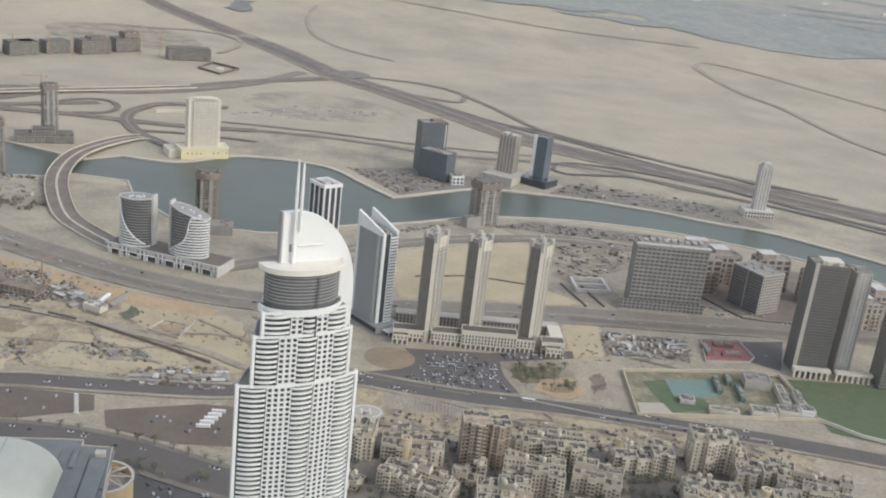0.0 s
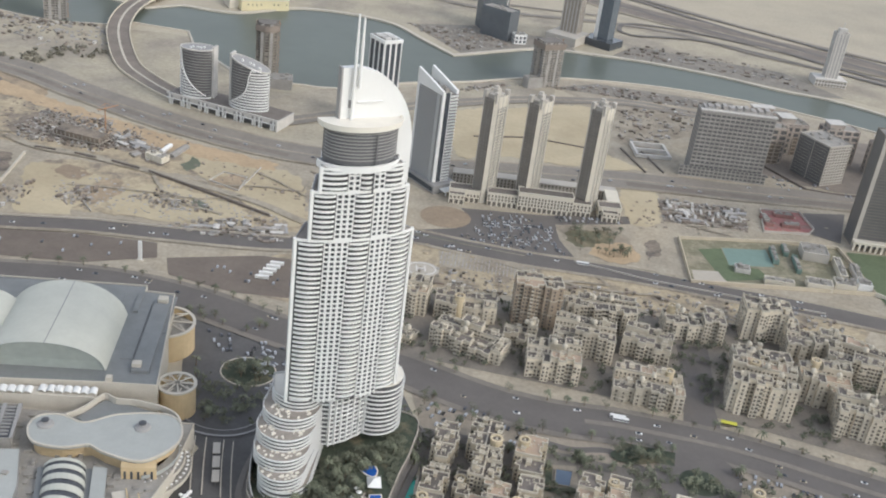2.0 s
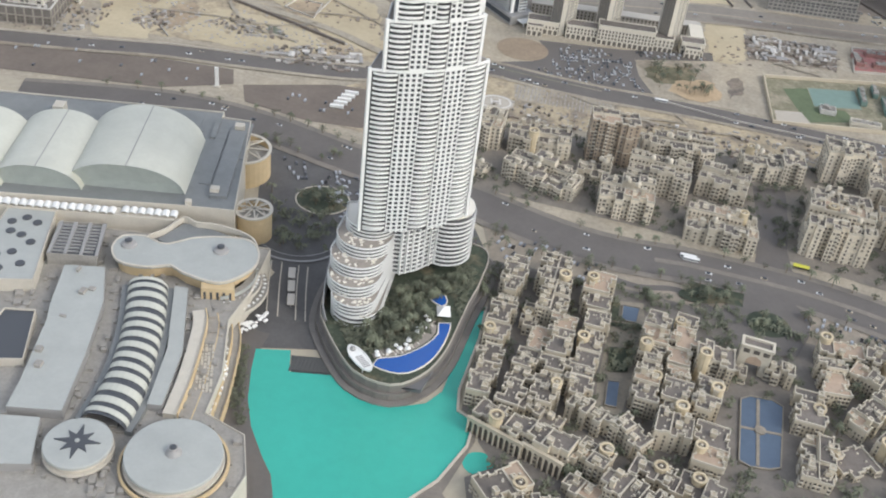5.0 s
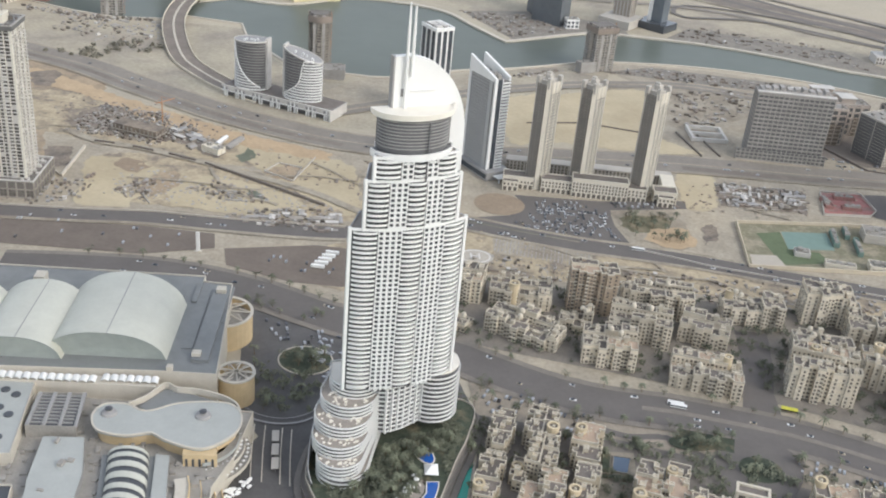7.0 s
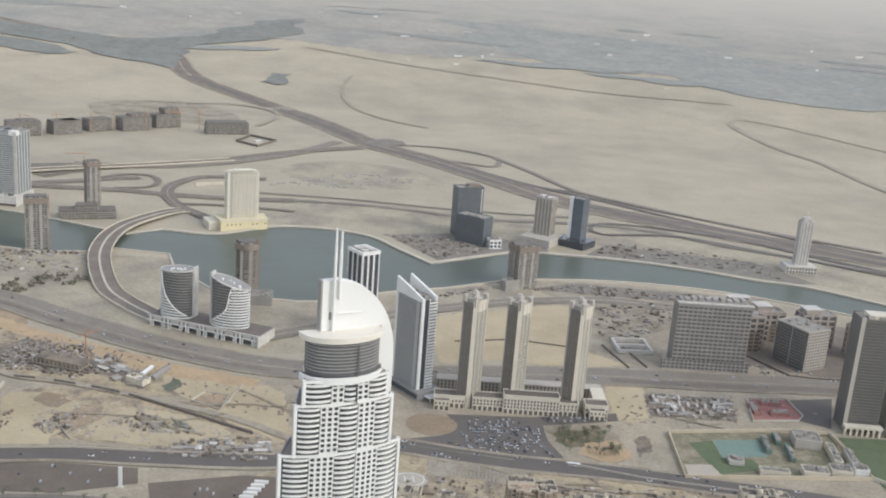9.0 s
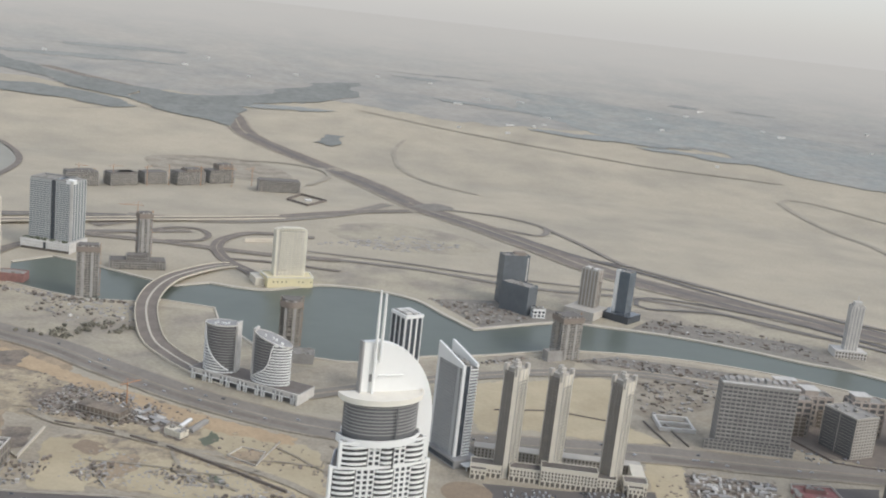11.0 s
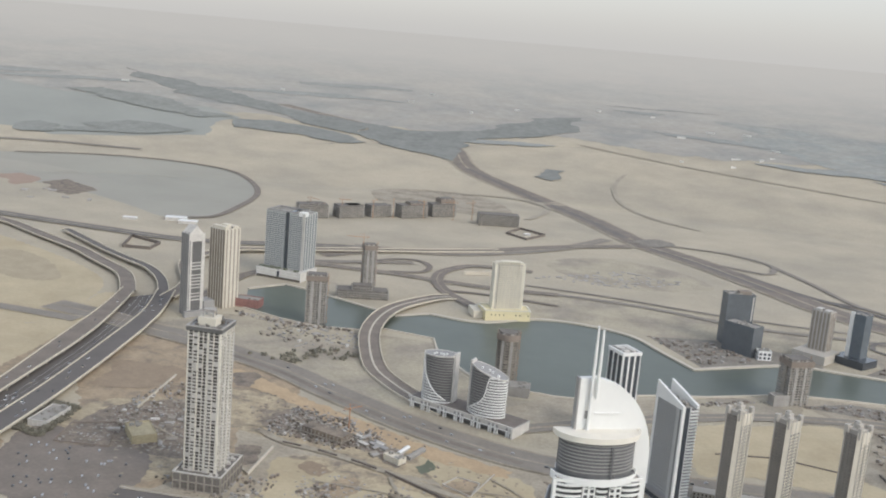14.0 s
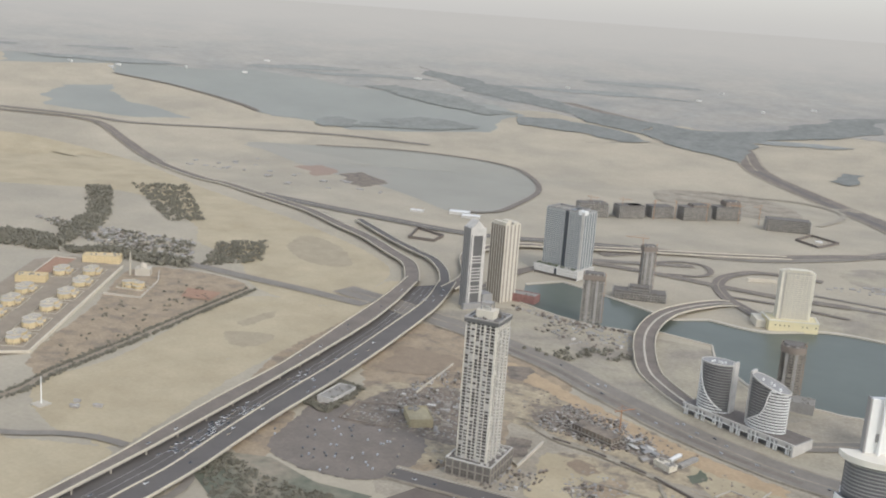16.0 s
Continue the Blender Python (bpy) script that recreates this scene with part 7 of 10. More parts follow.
def crown_tower(x, y, z, seed):
    t = thing("residential_tower", x, y, 0, 57, "slender taupe residential tower with window strips and a stepped crown", "skyscraper", "row of three towers")
    t.scale = (0.88, 0.72, 1.0)
    o = [(0, 4), (4, 0), (22, 0), (26, 4), (26, 20), (22, 24), (4, 24), (0, 20)]
    part("core", Geo().prism(o, 0, z - 6), BROWNGLASS, t)
    # Sun and shade are in the colours: cream sunward face, brown-grey left face.
    for k in range(8):
        a, b = o[k], o[(k + 1) % 8]
        if k % 2 == 0:
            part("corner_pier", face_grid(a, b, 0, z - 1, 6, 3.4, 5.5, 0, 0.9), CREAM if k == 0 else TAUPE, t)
        else:
            if k in (1, 5):
                part("window_strip", face_grid(a, b, 0, z - 14, 4.5, 3.4, 1.3, 1.0, 0.6), CREAM, t, "strip of windows in pale frames", kind="stuff")
                part("top_panel", face_grid(a, b, z - 14, z - 2, 6.0, 12.0, 5.2, 0, 0.75), CREAM, t, "plain cream panels below the crown")
                part("bright_fin", face_grid(a, b, 0, z + 1, 9.0, 3.4, 0.7, 0, 1.3), RAWLIGHT, t, "slim bright upright fins")
            else:
                part("side_panel", face_grid(a, b, 0, z - 4, 5.33, 3.4, 4.2, 0, 0.5), BROWNGREY, t, "side with narrow glass slots, shade put in as brown-grey")
                part("side_banding", face_grid(a, b, 0, z - 4, 5.33, 3.4, 0, 0.5, 0.35), TAUPE, t, "thin floor lines", kind="stuff")
    for a, b in ((0.0, 0.0), (20.6, 0.0), (0.0, 18.6), (20.6, 18.6)):
        part("crown_pier", Geo().box(a, b, z - 8, a + 5.4, b + 5.4, z + 3), TAUPE, t)
    part("crown", Geo().box(4, 4, z - 6, 22, 20, z - 1).box(9, 8, z - 1, 17, 16, z + 4), TAUPE, t)
    part("crown_dome", Geo().lathe(13, 12, [(2.4, z + 4), (2.0, z + 5.5), (1.0, z + 6.6), (0.2, z + 7)], 12), TAUPE, t)
    part("light_fin", Geo().box(25.7, 1.5, 0, 26.9, 5.5, z + 1), CREAM, t, "cream edge fin, sunlight put into its colour")


for k, (x, y, z) in enumerate(((-7, 1007, 119), (39, 1018, 116), (103, 1019, 118))):
    crown_tower(x, y, z, k)


def tower_podium():
    t = thing("tower_podium", -20, 1004, 0, 3.5, "cream arcaded podium joining three towers", "podium")
    for x0, x1, h, y0 in ((-22, 10, 13, 2), (18, 50, 14, 0), (50, 108, 20, -3), (108, 128, 14, 0), (136, 160, 13, 2), (-22, -6, 10, -6), (140, 156, 10, -6)):
        body = part("wing", Geo().prism(rect(x0, y0, x1, y0 + 16), 0, h), CREAM, t)
        part("parapet", Geo().ring(shrink(rect(x0, y0, x1, y0 + 16), -0.5), shrink(rect(x0, y0, x1, y0 + 16), 0.5), h, h + 1.3), CREAM, t)
        part("roof", Geo().prism(shrink(rect(x0, y0, x1, y0 + 16), 0.5), h, h + 0.2), ROOFTAN, t)
        g = Geo()
        side_windows(g, (x0, y0), (x1, y0), 5.6, h, 3.6, 3.4, 1.9, 2.5, 0, random)
        side_windows(g, (x0, y0 + 16), (x0, y0), 5.6, h, 3.6, 3.4, 1.9, 2.5, 0, random)
        side_windows(g, (x1, y0), (x1, y0 + 16), 5.6, h, 3.6, 3.4, 1.9, 2.5, 0, random)
        side_windows(g, (x0, y0), (x1, y0), -0.5, 5.8, 5.5, 5.0, 3.5, 4.6, 0, random)
        part("glazing", g, WINDOW, t, kind="stuff")
    part("rear_wing", Geo().box(-20, 50, 0, 160, 64, 12), TAUPE, t)
    g = Geo()
    side_windows(g, (-20, 50), (160, 50), 0, 12, 3.6, 4, 2, 2.4, 0, random)
    part("glazing", g, WINDOW, t, kind="stuff")
    part("side_wing", Geo().box(146, 18, 0, 160, 50, 14), CREAM, t)


tower_podium()

# dark pair with a pale strip, beside the lawn
SO = dict(bay=30, floor=3.4, pier=0, band=0.45)
t = tower("dark_tower", 390, 1042, 2, 36, 28, 124, BROWNGLASS, BROWNGREY, "dark brown tower with pale edge strips", faces=[SO, dict(bay=3, floor=3.4, pier=1.6, band=1.0), SO, dict(bay=28, floor=3.4, pier=4, band=0)])
part("edge_strip", Geo().box(-0.8, -1.2, 0, 3.4, -0.2, 127), TAUPE, t, "pale taupe edge strip")
part("crown", Geo().box(8, 3, 124, 30, 20, 129).box(12, 1, 122, 16, 3, 129).box(24, 1, 122, 28, 3, 129), CREAM, t)
t = tower("dark_tower", 438, 1052, 2, 17, 26, 117, BROWNGLASS, TAUPE, "dark brown tower with pale edge strips", faces=[dict(bay=4, floor=3.4, pier=2.2, band=1.4)] * 2)
part("window_strip", face_grid((1, -0.6), (14, -0.6), 0, 119, 4.3, 3.4, 2.4, 1.5, 0.6), RAWLIGHT, t, "pale strip of square windows")
tower("dark_tower", 478, 1024, 2, 34, 28, 122, BROWNGLASS, TAUPE, "dark brown tower with pale edge strips", faces=[SO, SO])
t = thing("tower_arcade", 392, 1038, 0, 2, "cream arcade at the foot of the dark towers", "arcade")
for x0 in (-4, 42):
    part("beam", Geo().box(x0, -8, 8, x0 + 40, 0, 11), CREAM, t)
    for k in range(7):
        part("pillar", Geo().box(x0 + 6 * k, -8, 0, x0 + 6 * k + 2, -6, 8), CREAM, t)

PINKISH = mat("pinkish_render", srgb(174, 163, 151), 0.85, stain=0.1, stain_m=10)
NAVYBROWN = mat("shaded_bay_glass", srgb(120, 110, 96), 0.3, stain=0.1, stain_m=6)
# concrete-framed block and its brown neighbours
G4 = dict(bay=5.8, floor=4.9, pier=0.9, band=2.0, proud=0.8)
t = tower("office_block", 229, 1180, 4, 87, 24, 80, BROWNGLASS, RAW, "wide unfinished office block with a deep concrete grid", category="office building", faces=[G4, G4, G4, dict(bay=5, floor=4.9, pier=0, band=1.3)])
part("attic", Geo().box(4, 3, 80, 83, 21, 84), RAW, t)
part("cornice", Geo().box(-1.5, -1.5, 82, 88.5, 4, 83.4), RAWLIGHT, t)
part("podium", face_grid((-12, -3.4), (92, -3.4), 0, 13, 5.2, 4.3, 1.3, 1.5, 0.8), RAW, t)
part("podium_core", Geo().box(-12, -3.4, 0, 92, -0.9, 12.4), BROWNGLASS, t)
for k in range(9):
    part("roof_box", Geo().box(8 + 8.4 * k, 5, 84, 13 + 8.4 * k, 17, 86 + k % 3), RAW, t)
tower("brown_block", 392, 1206, 33, 37, 50, 50, BROWNGLASS, TAUPE, "taupe office cube with a dark side", category="office building", faces=[dict(bay=4.6, floor=3.8, pier=1.5, band=1.5), dict(bay=5, floor=3.8, pier=1, band=2), None, dict(bay=25, floor=3.8, pier=0.8, band=0.25)])
for x, y, w, d, z in ((310, 1255, 46, 22, 46), (352, 1300, 40, 26, 40), (410, 1290, 44, 24, 44), (300, 1320, 30, 26, 34), (470, 1260, 34, 30, 40), (330, 1375, 60, 18, 26), (510, 1190, 30, 36, 34), (545, 1240, 36, 30, 30)):
    t = tower("brown_block", x, y, 12, w, d, z, BROWNGLASS, PINKISH, "brown mid-rise block with pale framed windows", category="office building", faces=[dict(bay=w / 4, floor=7.4, pier=3.0, band=2.4, proud=1.0)] * 4, group="brown blocks by the creek")
    part("upper_storey", Geo().box(w * 0.1, d * 0.2, z, w * 0.55, d * 0.9, z + 7), PINKISH, t)
    part("cornice", Geo().box(w * 0.06, d * 0.14, z + 7, w * 0.59, d * 0.95, z + 8), RAWLIGHT, t)
    part("bay_front", face_grid((w * 0.55, -1.6), (w * 0.9, -1.6), 0, z * 0.62, w * 0.175, 5, 1.2, 1.0, 0.5), PINKISH, t)
    part("bay_glass", Geo().box(w * 0.55, -1.6, 0, w * 0.9, 0, z * 0.6), NAVYBROWN, t)

# pale tower on the far bank
t = tower("pale_tower", 498, 1662, 5, 20, 15, 72, GREY, RAWLIGHT, "pale slender tower on a white arcaded base", base=12, faces=[dict(bay=5, floor=3.5, pier=2.6, band=0.7)] * 4)
part("crown", Geo().box(4, 3, 72, 16, 12, 79).rod((10, 7, 79), (10, 7, 88), 0.6), RAWLIGHT, t)
part("base", Geo().box(-16, -8, -12, 34, 24, 0), RAWLIGHT, t)
g = Geo()
side_windows(g, (-16, -8), (34, -8), -12, 0, 5.5, 5, 3, 3.6, 0, random)
part("glazing", g, WINDOW, t, kind="stuff")

HOTELCREAM = mat("hotel_cream", srgb(212, 206, 188), 0.8, stain=0.06, stain_m=14)
# cream hotel on the far bank
t = thing("cream_hotel", -425, 1622, 0, 30, "cream hotel slab with banded balconies on a golden podium", "hotel")
part("core", Geo().prism(rect(0, 0, 50, 17), 0, 92), TAUPE, t)
me = Geo().box(7, -1.1, 0, 47, 0, 1.7).mesh("balcony")
for k in range(22):
    part("balcony", me, HOTELCREAM, t, m=Matrix.Translation((0, 0, 17.5 + 3.35 * k)))
part("end_pier", Geo().box(-1, -1.3, 0, 3, 17, 93).box(47, -1.3, 0, 51, 17, 93), HOTELCREAM, t)
for x in (7, 13.5, 20, 27, 33.5, 40, 46.4):
    part("upright", Geo().box(x, -1.25, 17, x + 0.7, 0, 92), HOTELCREAM, t)
part("side_face", face_grid((0, 17), (0, 0), 0, 92, 4.3, 3.3, 2.0, 1.2, 0.4), HOTELCREAM, t)
part("crown", Geo().box(2, 2, 92, 48, 15, 95).box(10, 0, 95, 40, 12, 97), HOTELCREAM, t)
for x in range(6, 46, 5):
    part("roof_box", Geo().box(x, -1, 92, x + 2.4, 2, 96.5), HOTELCREAM, t)
part("podium", Geo().prism(counter([(-14, -14), (62, -16), (66, 20), (-16, 30)]), 0, 17), mat("podium_gold", srgb(216, 205, 166), 0.8, stain=0.06, stain_m=8), t, "golden podium")
part("podium_cornice", Geo().ring(counter([(-14.8, -14.8), (62.8, -16.8), (66.8, 20.8), (-16.8, 30.8)]), counter([(-12, -12), (60, -14), (64, 18), (-14, 28)]), 16.4, 18.2), HOTELCREAM, t)
g = Geo()
side_windows(g, (-14, -14), (62, -16), 1, 6, 5, 5, 3.2, 3.6, 0, random)
side_windows(g, (-14, -14), (62, -16), 8, 17, 4.4, 6.4, 1.9, 2.2, 0.25, random.Random(3))
part("glazing", g, WINDOW, t, kind="stuff")
part("wing", Geo().box(-30, 0, 0, -14, 40, 12), CREAM, t)


# twin curved towers with a sweeping white seam
def curved_tower(x, y, turn, rx, zl, zr, seam, left):
    """zl, zr: the height of the slanting roof at the two ends. seam: how far across the white seam lies, from foot to top. left: the white balconies lie on the left of it."""
    t = thing("curved_tower", x, y, 14, turn, "oval tower with white balcony bands and a sweeping white seam", "skyscraper", "twin curved towers")
    ry = 14.0
    o = ellipse(0, 0, rx, ry, 64)
    top = lambda px: zl + (zr - zl) * (px + rx) / (2 * rx)

    def slanted(ps, z0, extra):
        n = len(ps)
        return Geo().add([(*p, z0 if z0 >= 0 else top(p[0]) + z0) for p in ps] + [(*p, top(p[0]) + extra) for p in ps], [(i, (i + 1) % n, n + (i + 1) % n, n + i) for i in range(n)] + [tuple(range(n, 2 * n))])

    def across(f):
        f = max(0.0, min(1.0, f)) * (len(seam) - 1)
        i = min(int(f), len(seam) - 2)
        return rx * (seam[i] + (seam[i + 1] - seam[i]) * (f - i))

    zt = max(zl, zr)
    part("core", slanted(shrink(o, 0.9), 0, 0), BROWNGLASS, t)
    inner = shrink(o, 1.5)
    for k in range(int(zt / 3.4)):
        zz = k * 3.4
        sx = across(zz / zt)
        for pale in (True, False):
            pts, inn = [], []
            for p, q in zip(o, inner):
                onleft = p[0] < sx
                if p[1] < 5 and (onleft == left) == pale and zz + 2 < top(p[0]):
                    pts.append(p), inn.append(q)
            if len(pts) > 2:
                part("balcony" if pale else "floor_line", Geo().strip(pts, inn, zz, zz + (1.6 if pale else 0.7)), WHITE if pale else GREY, t)
    g, last = Geo(), None
    for i in range(41):
        f = 0.06 + 0.94 * i / 40
        sx = max(-rx * 0.99, min(rx * 0.99, across(f)))
        p = (sx, -ry * math.sqrt(1 - (sx / rx) ** 2) - 0.4, min(f * zt, top(sx)))
        if last and (Vector(p) - Vector(last)).length > 0.05:
            g.rod(last, p, 0.85, 0.85, 6)
        last = p
    part("white_seam", g, WHITE, t)
    part("roof", slanted(shrink(o, 0.4), -0.5, 0.4), GREY, t, "grey slanting roof")
    n = len(o)
    oo, ii = shrink(o, -0.3), shrink(o, 0.7)
    part("roof_rim", Geo().add([(*p, top(p[0]) + h) for h in (-0.6, 1.2) for ps in (oo, ii) for p in ps], [q for i in range(n) for j in [(i + 1) % n] for q in ((i, j, 2 * n + j, 2 * n + i), (n + j, n + i, 3 * n + i, 3 * n + j), (2 * n + i, 2 * n + j, 3 * n + j, 3 * n + i))]), RAWLIGHT, t)
    rng = random.Random(int(rx))
    g = Geo()
    for k in range(6):
        px = rng.uniform(-0.5, 0.6) * rx
        g.box(px, -8 + k, top(px), px + 2, -6 + k, top(px) + 2.5)
    part("roof_plant", g, WHITE, t, kind="stuff")
    ex = 1 if left else -1
    e0, e1 = sorted((ex * (rx - 2.2), ex * (rx + 0.7)))
    part("end_blade", Geo().box(e0, -4, 0, e1, 9, (zr if left else zl) + 3), RAWLIGHT, t, "pale upright end blade")


curved_tower(-364, 1168, -5, 21, 57, 59, (0.95, 0.55, 0.15, -0.15, -0.38, -0.55, -0.66, -0.72, -0.76, -0.8, -0.84), True)
curved_tower(-296, 1151, -5, 23.5, 60, 46, (-0.98, -0.9, -0.55, -0.2, -0.02, 0.06, 0.1, 0.14, 0.22, 0.4, 0.7), False)
t = thing("curved_tower_podium", -399, 1163, 0, -16, "grey podium on white pillars under the twin towers", "podium")
part("deck", Geo().box(0, 0, 8, 150, 38, 13), GREY, t)
part("deck_roof", Geo().box(1, 1.2, 13, 149, 37, 13.3), ROOFTAN, t)
part("edge_beam", Geo().box(-0.5, -1, 12, 150.5, 0.8, 14), RAWLIGHT, t)
part("edge_beam", Geo().box(-0.5, -1, 7, 150.5, 0.5, 8), WHITE, t)
part("core", Geo().box(4, 4, 0, 146, 36, 8), BROWNGLASS, t)
for k in range(6):
    for dx in (0, 3.2, 16, 19):
        part("pillar", Geo().box(3 + 24.4 * k + dx, -1, 0, 4.4 + 24.4 * k + dx, 1, 8 if dx in (3.2, 16) else 13), WHITE, t)
    part("screen_panel", Geo().box(8 + 24.4 * k, -0.6, 8.2, 18 + 24.4 * k, 0, 12), RAWLIGHT, t)
part("end_blade", Geo().box(148, -2, 0, 150.6, 38, 12.6), RAWLIGHT, t)

# dark glass pair of blocks on the far bank
NAVY = mat("navy_glass", srgb(108, 112, 114), 0.2, stain=0.1, stain_m=12)
t = tower("glass_tower", -57, 1703, 25, 46, 24, 82, NAVY, NAVY, "dark grey-blue glass tower under completion", faces=[dict(bay=6, floor=3.6, pier=0.3, band=0.5, proud=0.2)] * 4)
part("crown", Geo().box(20, 4, 82, 40, 16, 88), BROWN, t)
part("light_strip", Geo().box(42, -0.8, 40, 44, -0.2, 80), RAWLIGHT, t)
tower("glass_block", -10, 1646, 58, 26, 54, 46, NAVY, NAVY, "lower dark grey-blue glass block", category="office building", faces=[dict(bay=6, floor=3.6, pier=0.3, band=0.5, proud=0.2)] * 4)
t = tower("white_lodge", 2, 1640, 20, 20, 14, 14, GLASS, WHITE, "small white framed building by the quay", category="building", faces=[dict(bay=6, floor=6, pier=2.4, band=2)] * 4)
t = tower("brown_tower", 73, 1715, -26, 30, 20, 76, BROWN, TAUPE, "brown tower with cream vertical strips", faces=[dict(bay=6, floor=3.6, pier=2.6, band=0.7), dict(bay=5, floor=3.6, pier=1.6, band=0.7)])
part("crown", Geo().box(4, 2, 76, 12, 16, 80).box(18, 2, 76, 26, 16, 79), RAWLIGHT, t)
part("podium", Geo().box(-10, -30, 0, 44, 24, 14), TAUPE, t)
t = tower("green_tower", 131, 1712, -33, 24, 20, 80, STEELBLUE, STEELBLUE, "grey-green glass tower with a white edge blade", faces=[dict(bay=6, floor=3.6, pier=0.3, band=0.7)] * 4)
part("edge_blade", Geo().box(-1.2, -1.6, 0, 5, 1, 84), WHITE, t, "white edge blade")
part("podium", Geo().box(-14, -16, 0, 40, 26, 12), GLASS, t)


# concrete frames under construction
def raw_tower(name, x, y, turn, wr, wl, z, label, floor=3.6, core=None, frame_=None, cr=True, base=0.0, seed=1, bow=0.0):
    """A bare concrete frame: floor slabs on columns round a core darkened to paint shade, shear walls, half-filled bays
    and a ragged top. bow rounds the front.
    """
    t = thing(name, x, y, base, turn, label, "building site", "towers under construction")
    rng = random.Random(seed)
    o = rect(0, 0, wr, wl)
    if bow:
        o = [(wr * i / 12, -bow * math.sin(math.pi * i / 12)) for i in range(13)] + [(wr, wl), (0, wl)]
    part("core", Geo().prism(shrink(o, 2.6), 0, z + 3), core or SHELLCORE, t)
    me = Geo().prism(o, 0, 0.75, bottom=True).mesh("floor_slab")
    for k in range(int(z / floor)):
        part("floor_slab", me, frame_ or RAW, t, m=Matrix.Translation((0, 0, (k + 1) * floor)))
    g = Geo()
    nx, ny = max(1, int(wr / 5)), max(1, int(wl / 5))
    front = lambda px: -bow * math.sin(math.pi * px / wr) if bow else 0.0
    for i in range(nx + 1):
        px = 0.5 + (wr - 1.0) * i / nx
        for yy in (front(px) + 0.3, wl - 1.1):
            g.box(px - 0.4, yy, 0, px + 0.4, yy + 0.8, z + rng.uniform(0.5, 3.5))
    for i in range(1, ny):
        for xx in (0.3, wr - 1.1):
            g.box(xx, wl * i / ny - 0.4, 0, xx + 0.8, wl * i / ny + 0.4, z + rng.uniform(0.5, 3.5))
    part("column_grid", g, frame_ or RAW, t, kind="stuff")
    if z > 30:
        for f in (0.28, 0.68):
            px = wr * f
            part("shear_wall", Geo().box(px - 2.0, front(px) - 0.15, 0, px + 2.0, front(px) + 1.0, z + 2.5), RAW, t, "pale upright concrete wall")
        part("shear_wall", Geo().box(-0.15, wl * 0.35, 0, 1.0, wl * 0.62, z + 4), INFILL, t)
        part("formwork", Geo().ring(shrink(o, -1.3), shrink(o, 0.2), z - 2 * floor, z + 0.6), BROWN, t, "brown formwork screen round the top storeys")
    g = Geo()
    for k in range(int(z / floor) - 1):
        for i in range(nx):
            px = (i + 0.08) * wr / nx
            if rng.random() < 0.42:
                yy = front(px + 2) + 0.7
                g.box(px, yy, k * floor + 0.7, px + wr / nx * rng.uniform(0.4, 0.85), yy + 0.4, k * floor + rng.choice((1.9, floor)))
        for i in range(ny):
            if rng.random() < 0.42:
                py = (i + 0.08) * wl / ny
                g.box(0.6, py, k * floor + 0.7, 1.0, py + wl / ny * 0.8, k * floor + rng.choice((1.9, floor)))
    part("infill", g, INFILL, t, kind="stuff")
    if z > 30:
        hoist = Geo()
        for k in range(int(z / 3) + 2):
            hoist.box(wr + 0.5, wl * 0.3, 3 * k, wr + 2.0, wl * 0.3 + 1.5, 3 * k + 0.3)
        for a_, b_ in ((0.5, 0), (1.8, 0), (0.5, 1.3), (1.8, 1.3)):
            hoist.box(wr + a_, wl * 0.3 + b_, 0, wr + a_ + 0.2, wl * 0.3 + b_ + 0.2, z + 6)
        part("hoist_mast", hoist, CRANE, t, "slim orange hoist mast", kind="stuff")
    return t


raw_tower("concrete_shell", 46, 1432, 34, 34, 28, 62, "bare concrete tower frame on the creek bank", seed=2)
tower("site_annex", 30, 1420, 34, 24, 14, 14, RAW, RAW, "low concrete shell beside the frame", category="building site")
raw_tower("concrete_shell", -326, 1290, 14, 28, 18, 74, "round-fronted concrete frame under construction by the water", seed=3, bow=9.0, frame_=INFILL)
tower("site_annex", -312, 1262, 10, 40, 26, 12, RAW, RAW, "low concrete shell beside the frame", category="building site")
raw_tower("concrete_shell", -664, 1412, 24, 32, 22, 76, "bare concrete tower frame on the creek bank", seed=4)
raw_tower("concrete_shell", -658, 1626, 40, 22, 18, 88, "slender concrete frame with a crane", seed=5)
raw_tower("low_shell", -690, 1585, 24, 90, 34, 12, "low concrete frame along the quay", seed=6)
raw_tower("low_shell", -668, 1600, 24, 36, 24, 20, "stepped concrete frame along the quay", seed=16)
crane(-668, 1640, 100, 30, 200)


# Solid core colour that paints the shade inside the open rooms.
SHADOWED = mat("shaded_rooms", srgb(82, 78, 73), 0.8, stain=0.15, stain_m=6)


